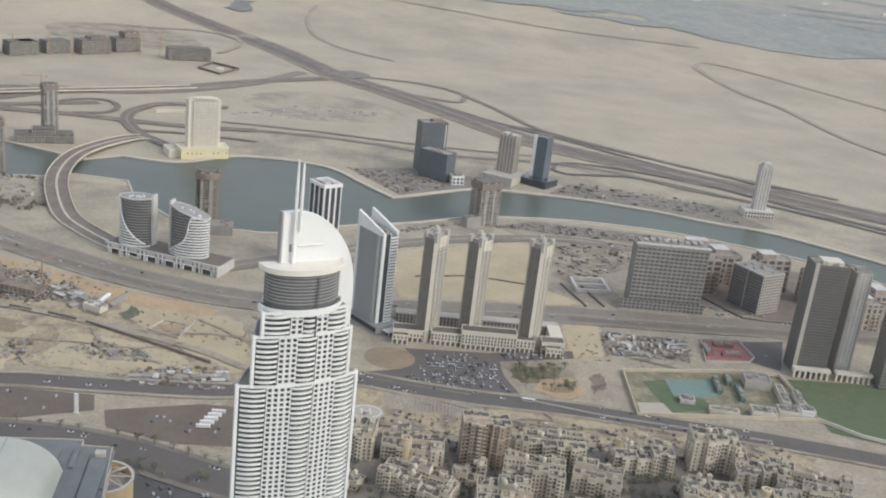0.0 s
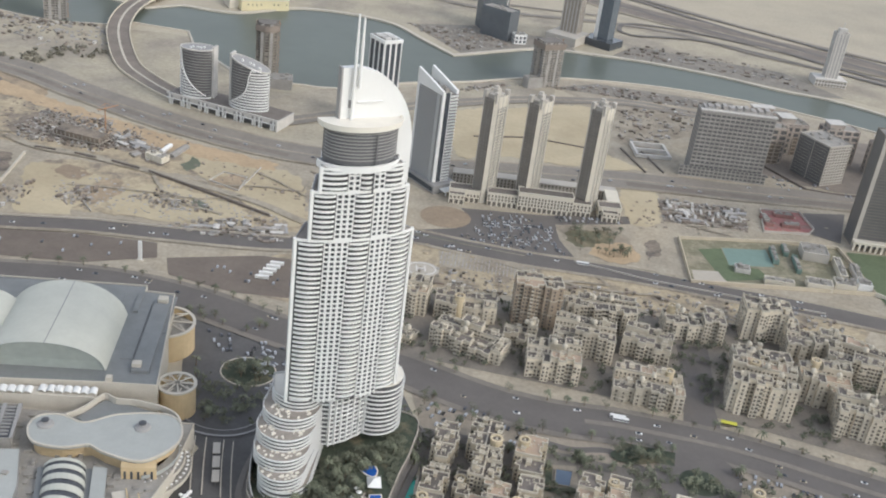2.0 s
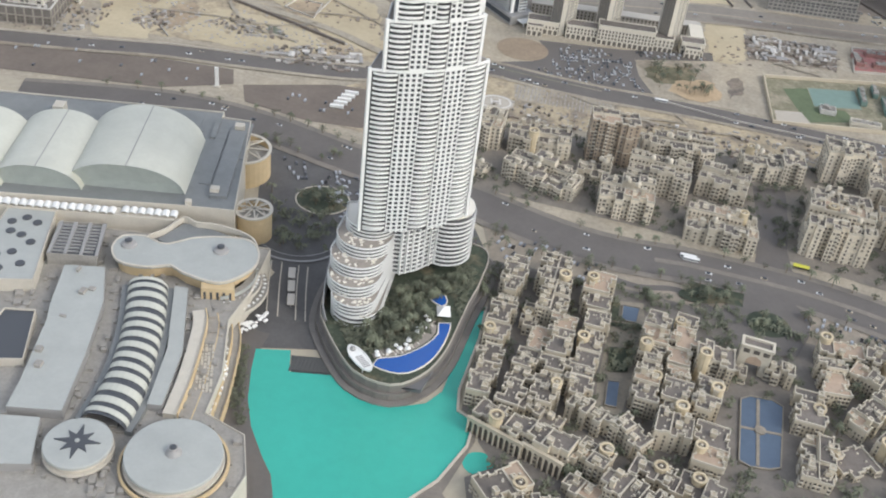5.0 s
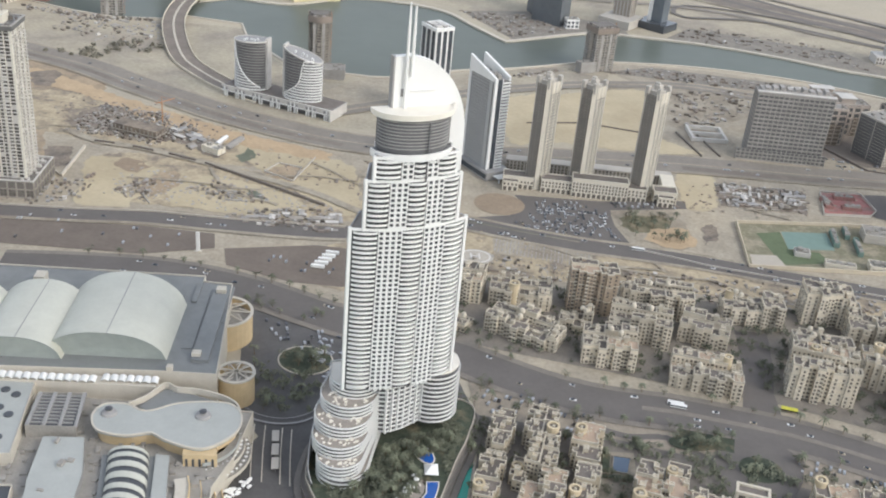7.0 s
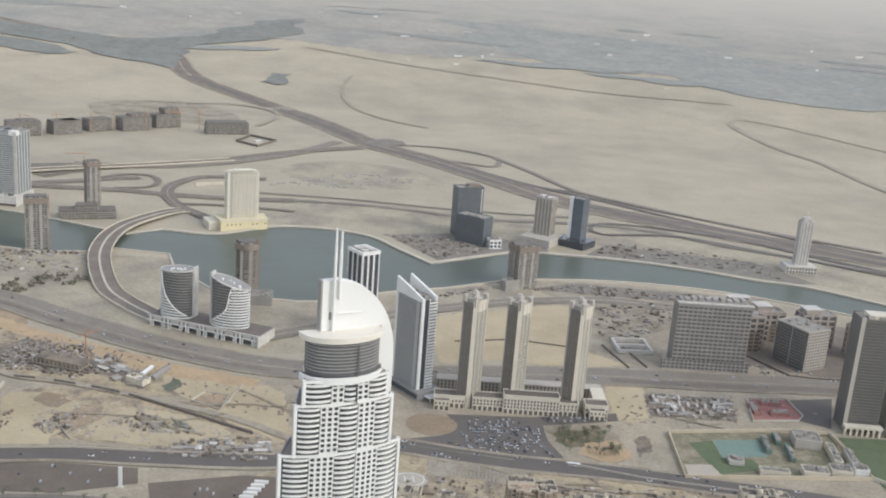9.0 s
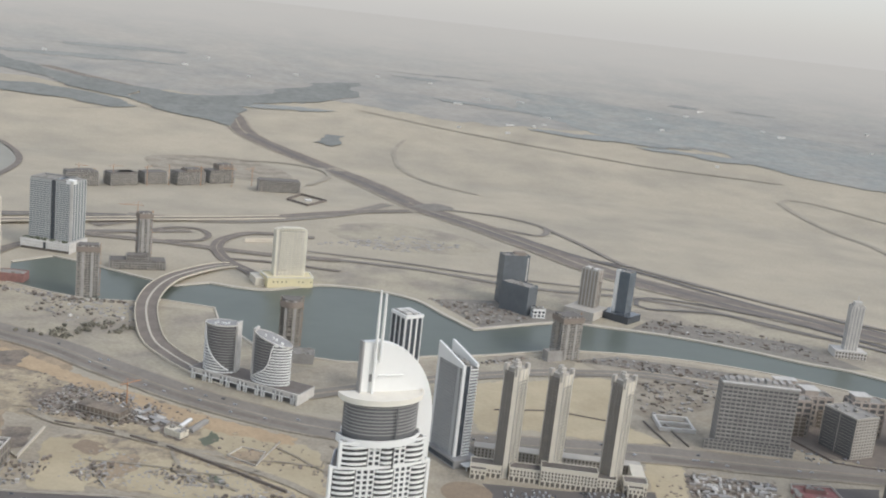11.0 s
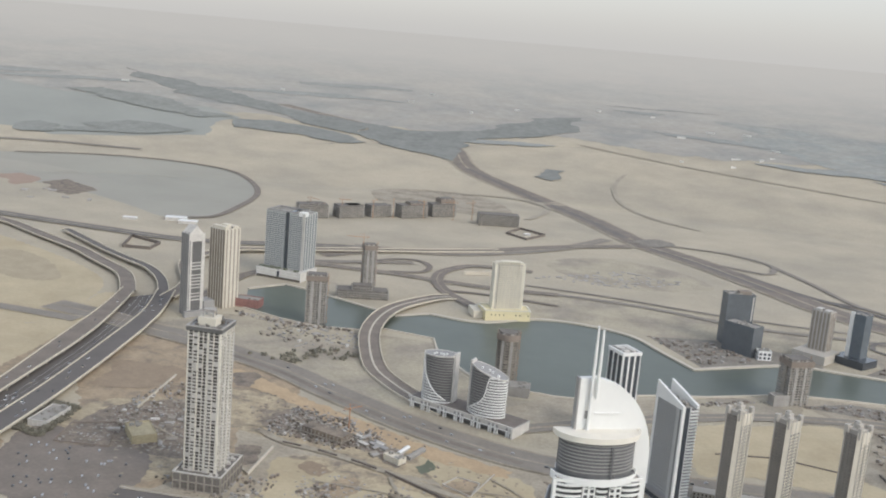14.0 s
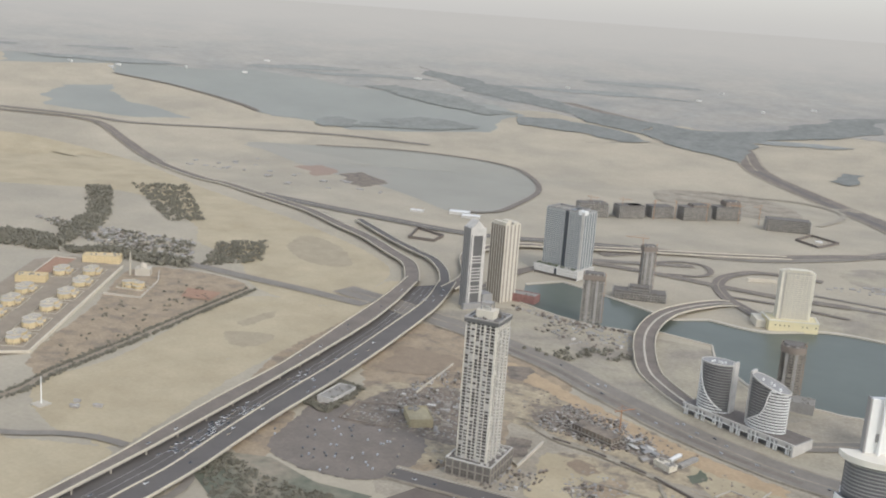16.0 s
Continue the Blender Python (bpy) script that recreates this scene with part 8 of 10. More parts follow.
def unfinished_tower():
    t = thing("unfinished_tower", -480, 840, 17, 99, "tall pale residential tower under construction", "skyscraper")
    W, Dp, Z = 33, 33, 142
    o = rect(0, 0, W, Dp)
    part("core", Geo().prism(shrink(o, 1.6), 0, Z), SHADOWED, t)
    rng = random.Random(9)
    me = Geo().prism(o, 0, 0.5, bottom=True).mesh("floor_slab")
    for k in range(int(Z / 3.4) + 1):
        part("floor_slab", me, RAWLIGHT, t, m=Matrix.Translation((0, 0, 3.4 * k)))
    pier = mat("bright_render", srgb(210, 205, 191), 0.8, stain=0.1, stain_m=8)
    for side, span in ((0, W), (1, Dp)):
        for a, w in ((0.0, 2.0), (6.5, 0.9), (11.5, 2.2), (17, 0.7), (21.5, 1.6), (27, 0.9), (32, 2.0)):
            g = Geo()
            if side:
                g.box(-0.5, a, 0, 0.6, min(a + w, span), Z)
            else:
                g.box(a, -0.5, 0, min(a + w, span), 0.6, Z)
            part("upright_wall", g, pier, t)
    walls, rails = Geo(), Geo()
    for k in range(int(Z / 3.4)):
        z = 3.4 * k + 0.5
        for side in (0, 1):
            for a, b in ((2.0, 6.5), (7.4, 11.5), (13.7, 17), (17.7, 21.5), (23.1, 27), (27.9, 32)):
                q = rng.random()
                if q < 0.10 + 0.25 * (k % 9 == 4):
                    h = 2.9
                elif q < 0.62:
                    h = 0.9
                else:
                    continue
                if side:
                    walls.box(-0.1, a, z, 0.4, b, z + h)
                else:
                    walls.box(a, -0.1, z, b, 0.4, z + h)
    part("infill", walls, RAWLIGHT, t, kind="stuff")
    me = Geo().box(0, 0, 0, 3.6, 2.0, 1.2).mesh("balcony")
    for k in range(int(Z / 3.4) - 1):
        for x, y, r in ((7.9, -2.0, 0), (18.0, -2.0, 0), (28, -2.0, 0), (0, 7.9, 90), (0, 23.6, 90)):
            part("balcony", me, RAWLIGHT, t, m=pose(x, y, k * 3.4 + 0.4, 0, 0, r))
    part("cap", Geo().box(-1.5, -1.5, Z, W + 1.5, Dp + 1.5, Z + 4), BROWNGLASS, t, "dark glazed top storey")
    part("cap_rim", Geo().ring(rect(-2, -2, W + 2, Dp + 2), rect(0, 0, W, Dp), Z + 4, Z + 5), RAW, t)
    part("cap_clutter", clutter(Geo(), rect(0, 0, W, Dp), Z + 4, 34, 3, 0.5, 2.2, 0.8, 4.0), SHELLCORE, t, "formwork and steel on the top deck", kind="stuff")
    part("crown", Geo().box(6, 8, Z + 4, 22, 26, Z + 12), CREAM, t, "cream plant room")
    part("crown_frame", Geo().box(10, 12, Z + 12, 11, 13, Z + 19).box(18, 12, Z + 12, 19, 13, Z + 19).box(10, 22, Z + 12, 11, 23, Z + 19).box(18, 22, Z + 12, 19, 23, Z + 19).box(10, 12, Z + 17, 19, 23, Z + 19), RAW, t)
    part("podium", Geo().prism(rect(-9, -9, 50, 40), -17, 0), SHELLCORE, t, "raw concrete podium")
    for a, b in (((-9, 40), (-9, -9)), ((-9, -9), (50, -9))):
        part("podium_frame", face_grid(a, b, -17, 0.5, 8.2, 8.6, 1.6, 1.3, 0.6), INFILL, t, kind="stuff")
    part("podium_parapet", Geo().ring(rect(-9.4, -9.4, 50.4, 40.4), rect(-8, -8, 49, 39), 0, 1.6), RAWLIGHT, t)
    part("podium_plant", clutter(Geo(), rect(-7, -7, 47, 37), 0, 40, 7, 0.6, 2, 0.6, 2.5), RAWLIGHT, t, kind="stuff")
    g = Geo()
    side_windows(g, (-9, 40), (-9, -9), -16, -2, 4.6, 4, 2.8, 3, 0.15, random.Random(1))
    side_windows(g, (-9, -9), (50, -9), -16, -2, 4.6, 4, 2.8, 3, 0.15, random.Random(2))
    part("glazing", g, WINDOW, t, kind="stuff")


unfinished_tower()
crane(-516, 880, 120, 20, 120)

SLABBAND = mat("slab_band", srgb(176, 177, 172), 0.5, stain=0.06, stain_m=10)
# pair by the interchange, and the large glass slab
t = tower("framed_tower", -830, 1346, 62, 26, 22, 126, BROWNGLASS, GREY, "dark glass tower in a pale frame with an arched top", faces=[dict(bay=24, floor=3.6, pier=0, band=0), dict(bay=5, floor=3.6, pier=1.5, band=1.2), None, dict(bay=5.5, floor=3.6, pier=3.6, band=0)])
part("frame_pier", Geo().box(-0.6, -1.3, 0, 5.0, 0, 128).box(21.5, -1.3, 0, 26.6, 0, 128), RAWLIGHT, t, "broad pale upright")
part("frame_head", Geo().box(5, -1.3, 116, 21.5, 0, 128), RAWLIGHT, t)
for z0 in (24, 29, 34, 43, 48, 53, 58, 63, 72, 77, 82):
    part("frame_band", Geo().box(5, -1.0, z0, 21.5, 0, z0 + 1.5), RAWLIGHT, t)
part("slot", Geo().box(0.6, -1.5, 8, 1.6, -1.3, 118), GLASS, t)
part("arched_top", Geo().add([(0, 0, 126), (26, 0, 126), (26, 22, 126), (0, 22, 126), (13, 0, 140), (13, 22, 140)], [(0, 1, 4), (1, 2, 5, 4), (2, 3, 5), (3, 0, 4, 5)]), RAWLIGHT, t)
part("low_wing", Geo().box(26, -6, 0, 44, 18, 22), GREY, t)
part("low_wing", Geo().box(-8, -8, 0, 26, -1.4, 9), GREY, t)
t = tower("striped_tower", -808, 1414, 75, 33, 33, 126, BROWN, CREAM, "brown tower with tall cream stripes", faces=[dict(bay=8.2, floor=3.6, pier=4.6, band=0), dict(bay=8, floor=3.6, pier=3, band=0.6), None, dict(bay=5.5, floor=3.6, pier=1.2, band=0, proud=0.6)])
part("side_banding", face_grid((0, 33), (0, 0), 0, 126, 5.5, 3.6, 0, 0.8, 0.3), BROWNGREY, t, kind="stuff")
part("window_bands", face_grid((0, 0), (33, 0), 0, 126, 5.5, 3.6, 0, 1.2, 0.25), TAUPE, t, kind="stuff")
part("crown", Geo().box(2, 2, 126, 9, 30, 131).box(22, 2, 126, 31, 30, 130).box(11, 8, 126, 20, 20, 133), CREAM, t)
tower("red_annex", -806, 1440, 8, 44, 24, 12, RUST, RUST, "low red-brown site building", category="building", faces=[dict(bay=6, floor=4, pier=1.5, band=1)] * 4)
t = tower("glass_slab", -868, 1662, -3, 78, 46, 118, STEELBLUE, SLABBAND, "broad blue-grey glass slab with fine floor lines", faces=[dict(bay=6, floor=3.6, pier=0.5, band=2.0, proud=0.3), dict(bay=9, floor=3.6, pier=3.4, band=0.8)] + [dict(bay=33, floor=3.6, pier=0, band=1.1)] * 2)
part("dark_slot", Geo().box(40, -0.7, 18, 47, -0.32, 118), GLASS, t, "dark vertical slot")
part("dark_slot", Geo().box(40, -0.4, 118, 47, 46, 119.6), GLASS, t)
part("edge_blade", Geo().box(74, -1.2, 14, 79.4, 0, 121), RAWLIGHT, t)
part("corner_cap", Geo().box(66, -0.6, 116, 79, 12, 123), WHITE, t, "bright white corner cap")
part("roof_screen", Geo().ring(rect(1, 1, 65, 45), rect(2, 2, 64, 44), 119, 122), GREY, t)
part("podium", Geo().box(-6, -16, 0, 84, 44, 17), RAWLIGHT, t)
part("podium_grid", face_grid((-6, -16), (84, -16), 0, 17, 3.4, 5, 0.7, 0.7, 0.4), WHITE, t, kind="stuff")
part("podium_slot", Geo().box(36, -16.5, 0, 41, -16.1, 15), GLASS, t)
# Flat dark strip on the wall, painting the shade of an arcade.
part("podium_arcade", Geo().box(-5, -16.6, 0, 83, -16.1, 4.2), WINDOW, t, "dark strip painting a shaded arcade at the podium's foot")
part("podium_planting", clutter(Geo(), rect(-3, -14, 80, -4), 17, 40, 4, 0.8, 1.8, 1.0, 3.0), PONDGREEN, t, "planters on the podium roof", kind="stuff")

# white framed pen behind the office block
t = thing("white_framed_pen", 170, 1212, 0, 8, "square pen of white beams on the sand", "enclosure")
for x0, y0, x1, y1 in ((0, 0, 44, 3), (0, 41, 44, 44), (0, 3, 3, 41), (41, 3, 44, 41), (3, 20, 41, 23)):
    part("beam", Geo().box(x0, y0, 0, x1, y1, 5), RAWLIGHT, t)


# ---- town courts and pools ----
def basin(name, ps, label, z=0.4):
    ox, oy = ps[0]
    rel = counter([(x - ox, y - oy) for x, y in ps])
    t = thing(name, ox, oy, 0.9, 0, label, "pool")
    part("rim", Geo().ring(shrink(rel, -1.0), rel, 0, z + 0.4), COURTSTONE, t)
    part("water", Geo().prism(rel, 0, z), POOL2, t)
    return t, ox, oy


POOL2 = mat("courtyard_pool", srgb(84, 99, 116), 0.15, stain=0.08, stain_m=5)
basin("courtyard_pool", [(74, 582), (85, 582), (83, 566), (73, 566)], "blue pool in a palm courtyard")
basin("courtyard_pool", [(67, 502), (74, 503), (73, 480), (66, 480)], "long blue courtyard pool")
t, ox, oy = basin("court_pool", [(152, 510), (158, 514), (172, 514), (178, 510), (172, 457), (166, 454), (154, 453), (148, 456)], "large blue court with pale crossing paths")
part("path", Geo().box(9.4, -55, 0.4, 11.4, 3, 0.8, -4), COURTSTONE, t)
part("path", Geo().box(-2, -26.5, 0.41, 24, -24.6, 0.81, 0), COURTSTONE, t)
part("island", Geo().lathe(10, -25.5, [(3.8, 0.4), (3.8, 1.3), (1.6, 1.6)], 8), COURTSTONE, t)
for ps, lab in (([(66, 535), (80, 538), (79, 514), (66, 511)], "dark green courtyard garden"), ([(66, 583), (71.5, 584), (70.5, 564), (66, 563)], "green bed beside the courtyard pool"), ([(66, 561), (87, 564), (87, 559.5), (66, 557)], "green bed beside the courtyard pool"), (ellipse(175, 592, 15.5, 14, 20), "round planted island by the gate"), (ellipse(131, 611, 19, 9, 20, 12), "round planted bed by the boulevard"), ([(44, 432), (66, 440), (62, 415), (46, 410)], "dark courtyard garden above the arcade"), ([(120, 625), (160, 622), (158, 606), (122, 608)], "planted verge")):
    patch("garden", ps, 0.3, LAWN, lab)
patch("plaza", [(141, 590), (152, 622), (190, 628), (207, 608), (202, 585), (192, 562), (150, 556), (148, 572)], 0.26, ASPHALT, "dark asphalt plaza before the town gate")
t = thing("town_gate", 159, 541, 0, -8, "tall cream gateway with a parapet and arched opening", "gate")
part("block", Geo().box(-10, -4.5, 9, 10, 4.5, 22), LIME, t)
part("pier", Geo().box(-10, -4.5, 0, -5, 4.5, 9), LIME, t)
part("pier", Geo().box(5, -4.5, 0, 10, 4.5, 9), LIME, t)
part("parapet", Geo().ring(rect(-10.8, -5.3, 10.8, 5.3), rect(-9, -3.5, 9, 3.5), 22, 23.6), LIME, t)
part("roof", Geo().prism(rect(-9, -3.5, 9, 3.5), 22, 22.2), ROOFTAN, t)
# Flat panels: their darker colour paints the shade of arch and openings.
part("arch_recess", Geo().add([(x, -4.62, z) for x, z in [(-5, 9), (5, 9)] + [(5 * math.cos(math.pi * i / 10), 11 + 4.5 * math.sin(math.pi * i / 10)) for i in range(11)]], [tuple(range(13))]), TERRACE, t, "flat arch panel, darker to paint a shaded recess")
for x in (-6.4, 0, 6.4):
    part("upper_opening", Geo().box(x - 2.0, -4.66, 17.5, x + 2.0, -4.5, 20.6), WINDOW, t)

# helipad
t = thing("helipad", -52, 842, 0, 10, "round grey helipad with a white ring and letter", "helipad")
part("pad", Geo().prism(ellipse(0, 0, 17, 14, 40), 0, 0.8), CONCRETE, t)
part("ring", Geo().ring(ellipse(0, 0, 14.5, 12, 40), ellipse(0, 0, 13, 10.6, 40), 0.8, 0.9), PAINT, t)
txt = bpy.data.curves.new("letter", "FONT")
txt.body, txt.size, txt.align_x, txt.align_y, txt.extrude = "H", 16, "CENTER", "CENTER", 0.05
txt.materials.append(PAINT)
ob = new("letter", txt)
ob.parent, ob.location = t, (0, 0, 0.9)

HOARD = mat("dark_hoarding", srgb(112, 104, 96), 0.85, stain=0.14, stain_m=6)
# school walls and red yard
def yard_wall(name, ps, h, thick, material, label, closed=True):
    ob = new(name, wall_along(Geo(), ps, thick, 0, h, closed, smooth=False).mesh(name))
    ob.data.materials.append(material)
    return tagged(ob, label, "wall", kind="structure")


yard_wall("yard_wall", [(200, 993), (315, 1021), (372, 1026), (386, 930), (202, 897)], 4, 1.6, BEIGE, "cream wall round the school yard")
yard_wall("yard_wall", [(303, 1103), (348, 1111), (356, 1068), (347, 1053), (297, 1042)], 3, 0.9, TAUPE, "low wall round a red yard")
yard_wall("yard_wall", [(386, 930), (420, 905), (470, 890)], 4, 1.2, CREAM, "cream wall beside the lawn", False)
yard_wall("site_wall", [(-560, 800), (-433, 822), (-359, 839), (-285, 846), (-178, 862)], 2.6, 0.8, CONCRETE, "long concrete site wall", False)
yard_wall("site_wall", [(90, 902), (162, 887), (240, 880), (325, 873)], 2.6, 0.8, TAUPE, "long boundary wall", False)
for ps in ([(-668, 986), (-693, 1104)], [(-477, 978), (-455, 978)], [(-434, 977), (-410, 973)], [(-392, 971), (-360, 963)], [(-349, 960), (-311, 945), (-268, 927), (-229, 910), (-208, 901)]):
    yard_wall("site_hoarding", ps, 3.2, 1.6, HOARD if ps[0][0] > -600 else QUAY, "dark hoarding beside the site road" if ps[0][0] > -600 else "pale site wall", False)
yard_wall("site_wall", [(-484, 897), (-470, 886), (-480, 961)], 3.0, 2.0, QUAY, "pale retaining wall of the excavation", False)
yard_wall("site_wall", [(-686, 862), (-701, 912), (-660, 937), (-629, 877)], 2.4, 0.9, BROWN, "low wall round a bare plot")
yard_wall("site_wall", [(-252, 948), (-245, 1012)], 2.2, 0.9, TAUPE, "low walled sand pen", False)
yard_wall("site_wall", [(175, 1240), (200, 1171)], 2.4, 1.2, HOARD, "dark hoarding beside the office block", False)
yard_wall("site_wall", [(152, 1234), (178, 1165)], 2.4, 1.2, HOARD, "dark hoarding beside the office block", False)
yard_wall("site_wall", [(120, 1215), (40, 1225), (-30, 1200)], 2.0, 1.0, HOARD, "dark hoarding across the sand", False)
yard_wall("site_wall", [(320, 1262), (345, 1225), (372, 1186), (400, 1184), (470, 1190)], 2.6, 1.4, HOARD, "dark hoarding round the brown blocks", False)
yard_wall("site_wall", [(-286, 961), (-278, 986), (-252, 982), (-252, 947)], 2.2, 0.9, TAUPE, "low walled sand pen")
yard_wall("villa_wall", [(-1121, 731), (-1099, 757), (-1358, 1113)], 4, 3.0, RAIL, "long pale compound wall", False)
for x, y, w, d, h, m in ((250, 934, 14, 11, 4, RAWLIGHT), (276, 918, 28, 8, 5, CREAM), (293, 966, 5, 33, 4, COURT), (308, 988, 4, 22, 4, COURT), (314, 952, 4, 34, 4, COURT), (326, 986, 26, 24, 9, TAUPE), (318, 922, 24, 14, 6, CREAM), (346, 928, 20, 14, 7, CREAM), (356, 950, 7, 42, 6, CREAM), (372, 952, 6, 30, 6, RAWLIGHT), (370, 934, 13, 12, 7, WHITE)):
    tower("school_building", x, y, -2, w, d, h, m, m, "low school building beside the sports yard", category="school", faces=[dict(bay=4, floor=3.2, pier=0.5, band=0.5)] * 4, group="school buildings")
for x, y, w, d in ((302, 1060, 8, 24), (320, 1062, 20, 7), (316, 1088, 22, 8)):
    tower("red_shed", x, y, 6, w, d, 3, RUST, RUST, "faded red roofed shed in a yard", category="shed", faces=[dict(bay=6, floor=5, pier=0.4, band=0.3)], roof=RUST, group="red sheds")

# villas by the desert
VILLA = mat("villa_yellow", srgb(206, 187, 148), 0.85, stain=0.08, stain_m=5, vary=0.06)
def villa(x, y, turn, seed, s=1.0):
    rng = random.Random(seed)
    t = thing("villa", x, y, 0, turn, "yellow sandstone villa with flat stepped roofs", "villa", "desert villas")
    g = Geo()
    for k, (cx, cy, rx, ry, h) in enumerate(((-9, 0, 7.5, 7.0, 9), (9, 1, 7.5, 7.0, 9), (0, 2, 7.0, 7.5, 10), (-3, -8, 4.0, 3.4, 6), (11, -6, 4.4, 3.4, 5))):
        o = ellipse(cx * s, cy * s, rx * s, ry * s, 8, 22.5)
        part("wing", Geo().prism(o, 0, h), VILLA, t)
        part("roof", Geo().prism(shrink(o, 0.4), h, h + 0.15), TAUPE, t)
        part("parapet", Geo().ring(shrink(o, -0.25), shrink(o, 0.5), h - 0.3, h + 1.0), LIME, t)
        for a in range(8):
            side_windows(g, o[a], o[(a + 1) % 8], 0.2, h, 4.2, 3.4, 1.7, 2.2, 0.1, rng)
    part("balcony", Geo().box(-7 * s, -6.6 * s, 4.4, 7 * s, -4.8 * s, 5.4), LIME, t)
    part("stair_hut", Geo().box(-2.5, 0, 10, 2.5, 4, 13), LIME, t)
    part("glazing", g, WINDOW, t, kind="stuff")
    part("garden_wall", Geo().ring(rect(-20 * s, -13 * s, 20 * s, 12 * s), rect(-19.6 * s, -12.6 * s, 19.6 * s, 11.6 * s), 0, 2.2), LIME, t)


STREET = mat("villa_street", srgb(152, 140, 122), 0.9, grain=0.08, grain_m=3, stain=0.14, stain_m=20)
patch("villa_street", [(-1100, 755), (-1358, 1113), (-1470, 1100), (-1490, 1040), (-1330, 820), (-1180, 640), (-1130, 700)], 0.15, STREET, "grey paved street between villas", smooth=False)
YARD = mat("red_yard", srgb(160, 128, 106), 0.95, grain=0.1, grain_m=3, stain=0.12, stain_m=20)
patch("red_yard", [(-1419, 988), (-1481, 1073), (-1449, 1091), (-1400, 1011)], 0.2, YARD, "reddish walled yard", smooth=False)
patch("red_yard", [(-1195, 1105), (-1140, 1125), (-1120, 1080), (-1165, 1065)], 0.2, YARD, "reddish walled plot", smooth=False)
for k, (x, y) in enumerate([(-1146, 766), (-1188, 818), (-1235, 879), (-1272, 935), (-1310, 990), (-1353, 1042), (-1258, 806), (-1293, 857), (-1333, 907), (-1215, 750), (-1170, 690), (-1385, 1010)]):
    villa(x - 6, y + 10, 126, k, 1.4)
for x, y, w, d, z in ((-1390, 935, 44, 22, 11), (-1425, 1085, 60, 24, 12)):
    tower("school_building", x, y, 40, w, d, z, VILLA, VILLA, "long yellow hall beside the villas", category="hall", faces=[dict(bay=6, floor=4, pier=1, band=1)] * 4, roof=VILLA)
villa(-1254, 1048, 20, 40, 1.1)
yard_wall("villa_wall", [(-1252, 990), (-1198, 1015), (-1253, 1097), (-1300, 1140)], 3.5, 1.5, QUAY, "pale wall round the mosque", False)
yard_wall("villa_wall", [(-1419, 988), (-1481, 1073), (-1449, 1091)], 3.5, 1.5, QUAY, "pale wall round a yard", False)
t = thing("mosque", -1303, 1110, 0, 40, "small pale mosque with a slim minaret", "mosque")
part("hall", Geo().box(-12, -10, 0, 12, 10, 12), QUAY, t)
part("dome", Geo().lathe(0, 0, [(6, 12), (6, 14), (5.2, 17), (3, 19.4), (0.3, 20.5)], 20), QUAY, t, smooth=True)
part("minaret", Geo().lathe(-20, -6, [(2, 0), (1.8, 22), (2.6, 22.4), (2.6, 24), (1.4, 24.2), (1.3, 34), (0.2, 40)], 12), QUAY, t)
t = thing("marker_mast", -947, 666, 0, 0, "white mast on a square base in the sand", "mast")
part("mast", Geo().rod((0, 0, 0), (0, 0, 33), 0.9, 0.5), WHITE, t)
part("base", Geo().box(-8, -8, 0, 8, 8, 1.5), QUAY, t)
t = thing("marker_mast", -292, 780, 0, 0, "white obelisk sign on the tarmac lot", "mast")
part("mast", Geo().box(-1.6, -0.6, 0, 1.6, 0.6, 19), WHITE, t)
part("base", Geo().box(-3, -2, 0, 3, 2, 0.8), QUAY, t)

# shells round the desert ring
for x0, y0, x1, y1, z in ((-1071, 2213, -1014, 2257, 32), (-994, 2275, -951, 2326, 28), (-941, 2346, -904, 2393, 26), (-876, 2386, -828, 2442, 36), (-823, 2464, -777, 2513, 44), (-695, 2445, -602, 2486, 26)):
    a = math.degrees(math.atan2(y1 - y0, x1 - x0))
    raw_tower("shell_block", x0, y0, a, math.dist((x0, y0), (x1, y1)), 40, z if z < 30 else 29.9, "unfinished concrete apartment shell in the desert", seed=int(z), floor=4.2)
    if z > 26:
        raw_tower("shell_block", x0 + 14, y0 + 22, a, math.dist((x0, y0), (x1, y1)) * 0.55, 30, z, "taller unfinished concrete shell in the desert", seed=int(z) + 1, floor=4.2, frame_=INFILL)
for k in range(7):
    crane(-1060 + 55 * k + (k % 3) * 9, 2250 + 42 * k, 44, 22, 40 * k)


# ---- planting ----
FROND = mat("palm_frond", srgb(104, 108, 88), 0.8, grain=0.2, grain_m=0.6, vary=0.25)
LEAF = mat("tree_leaf", srgb(108, 111, 93), 0.85, grain=0.25, grain_m=0.8, vary=0.25)
BARK = mat("bark", srgb(112, 98, 80), 0.95, grain=0.2, grain_m=0.3)


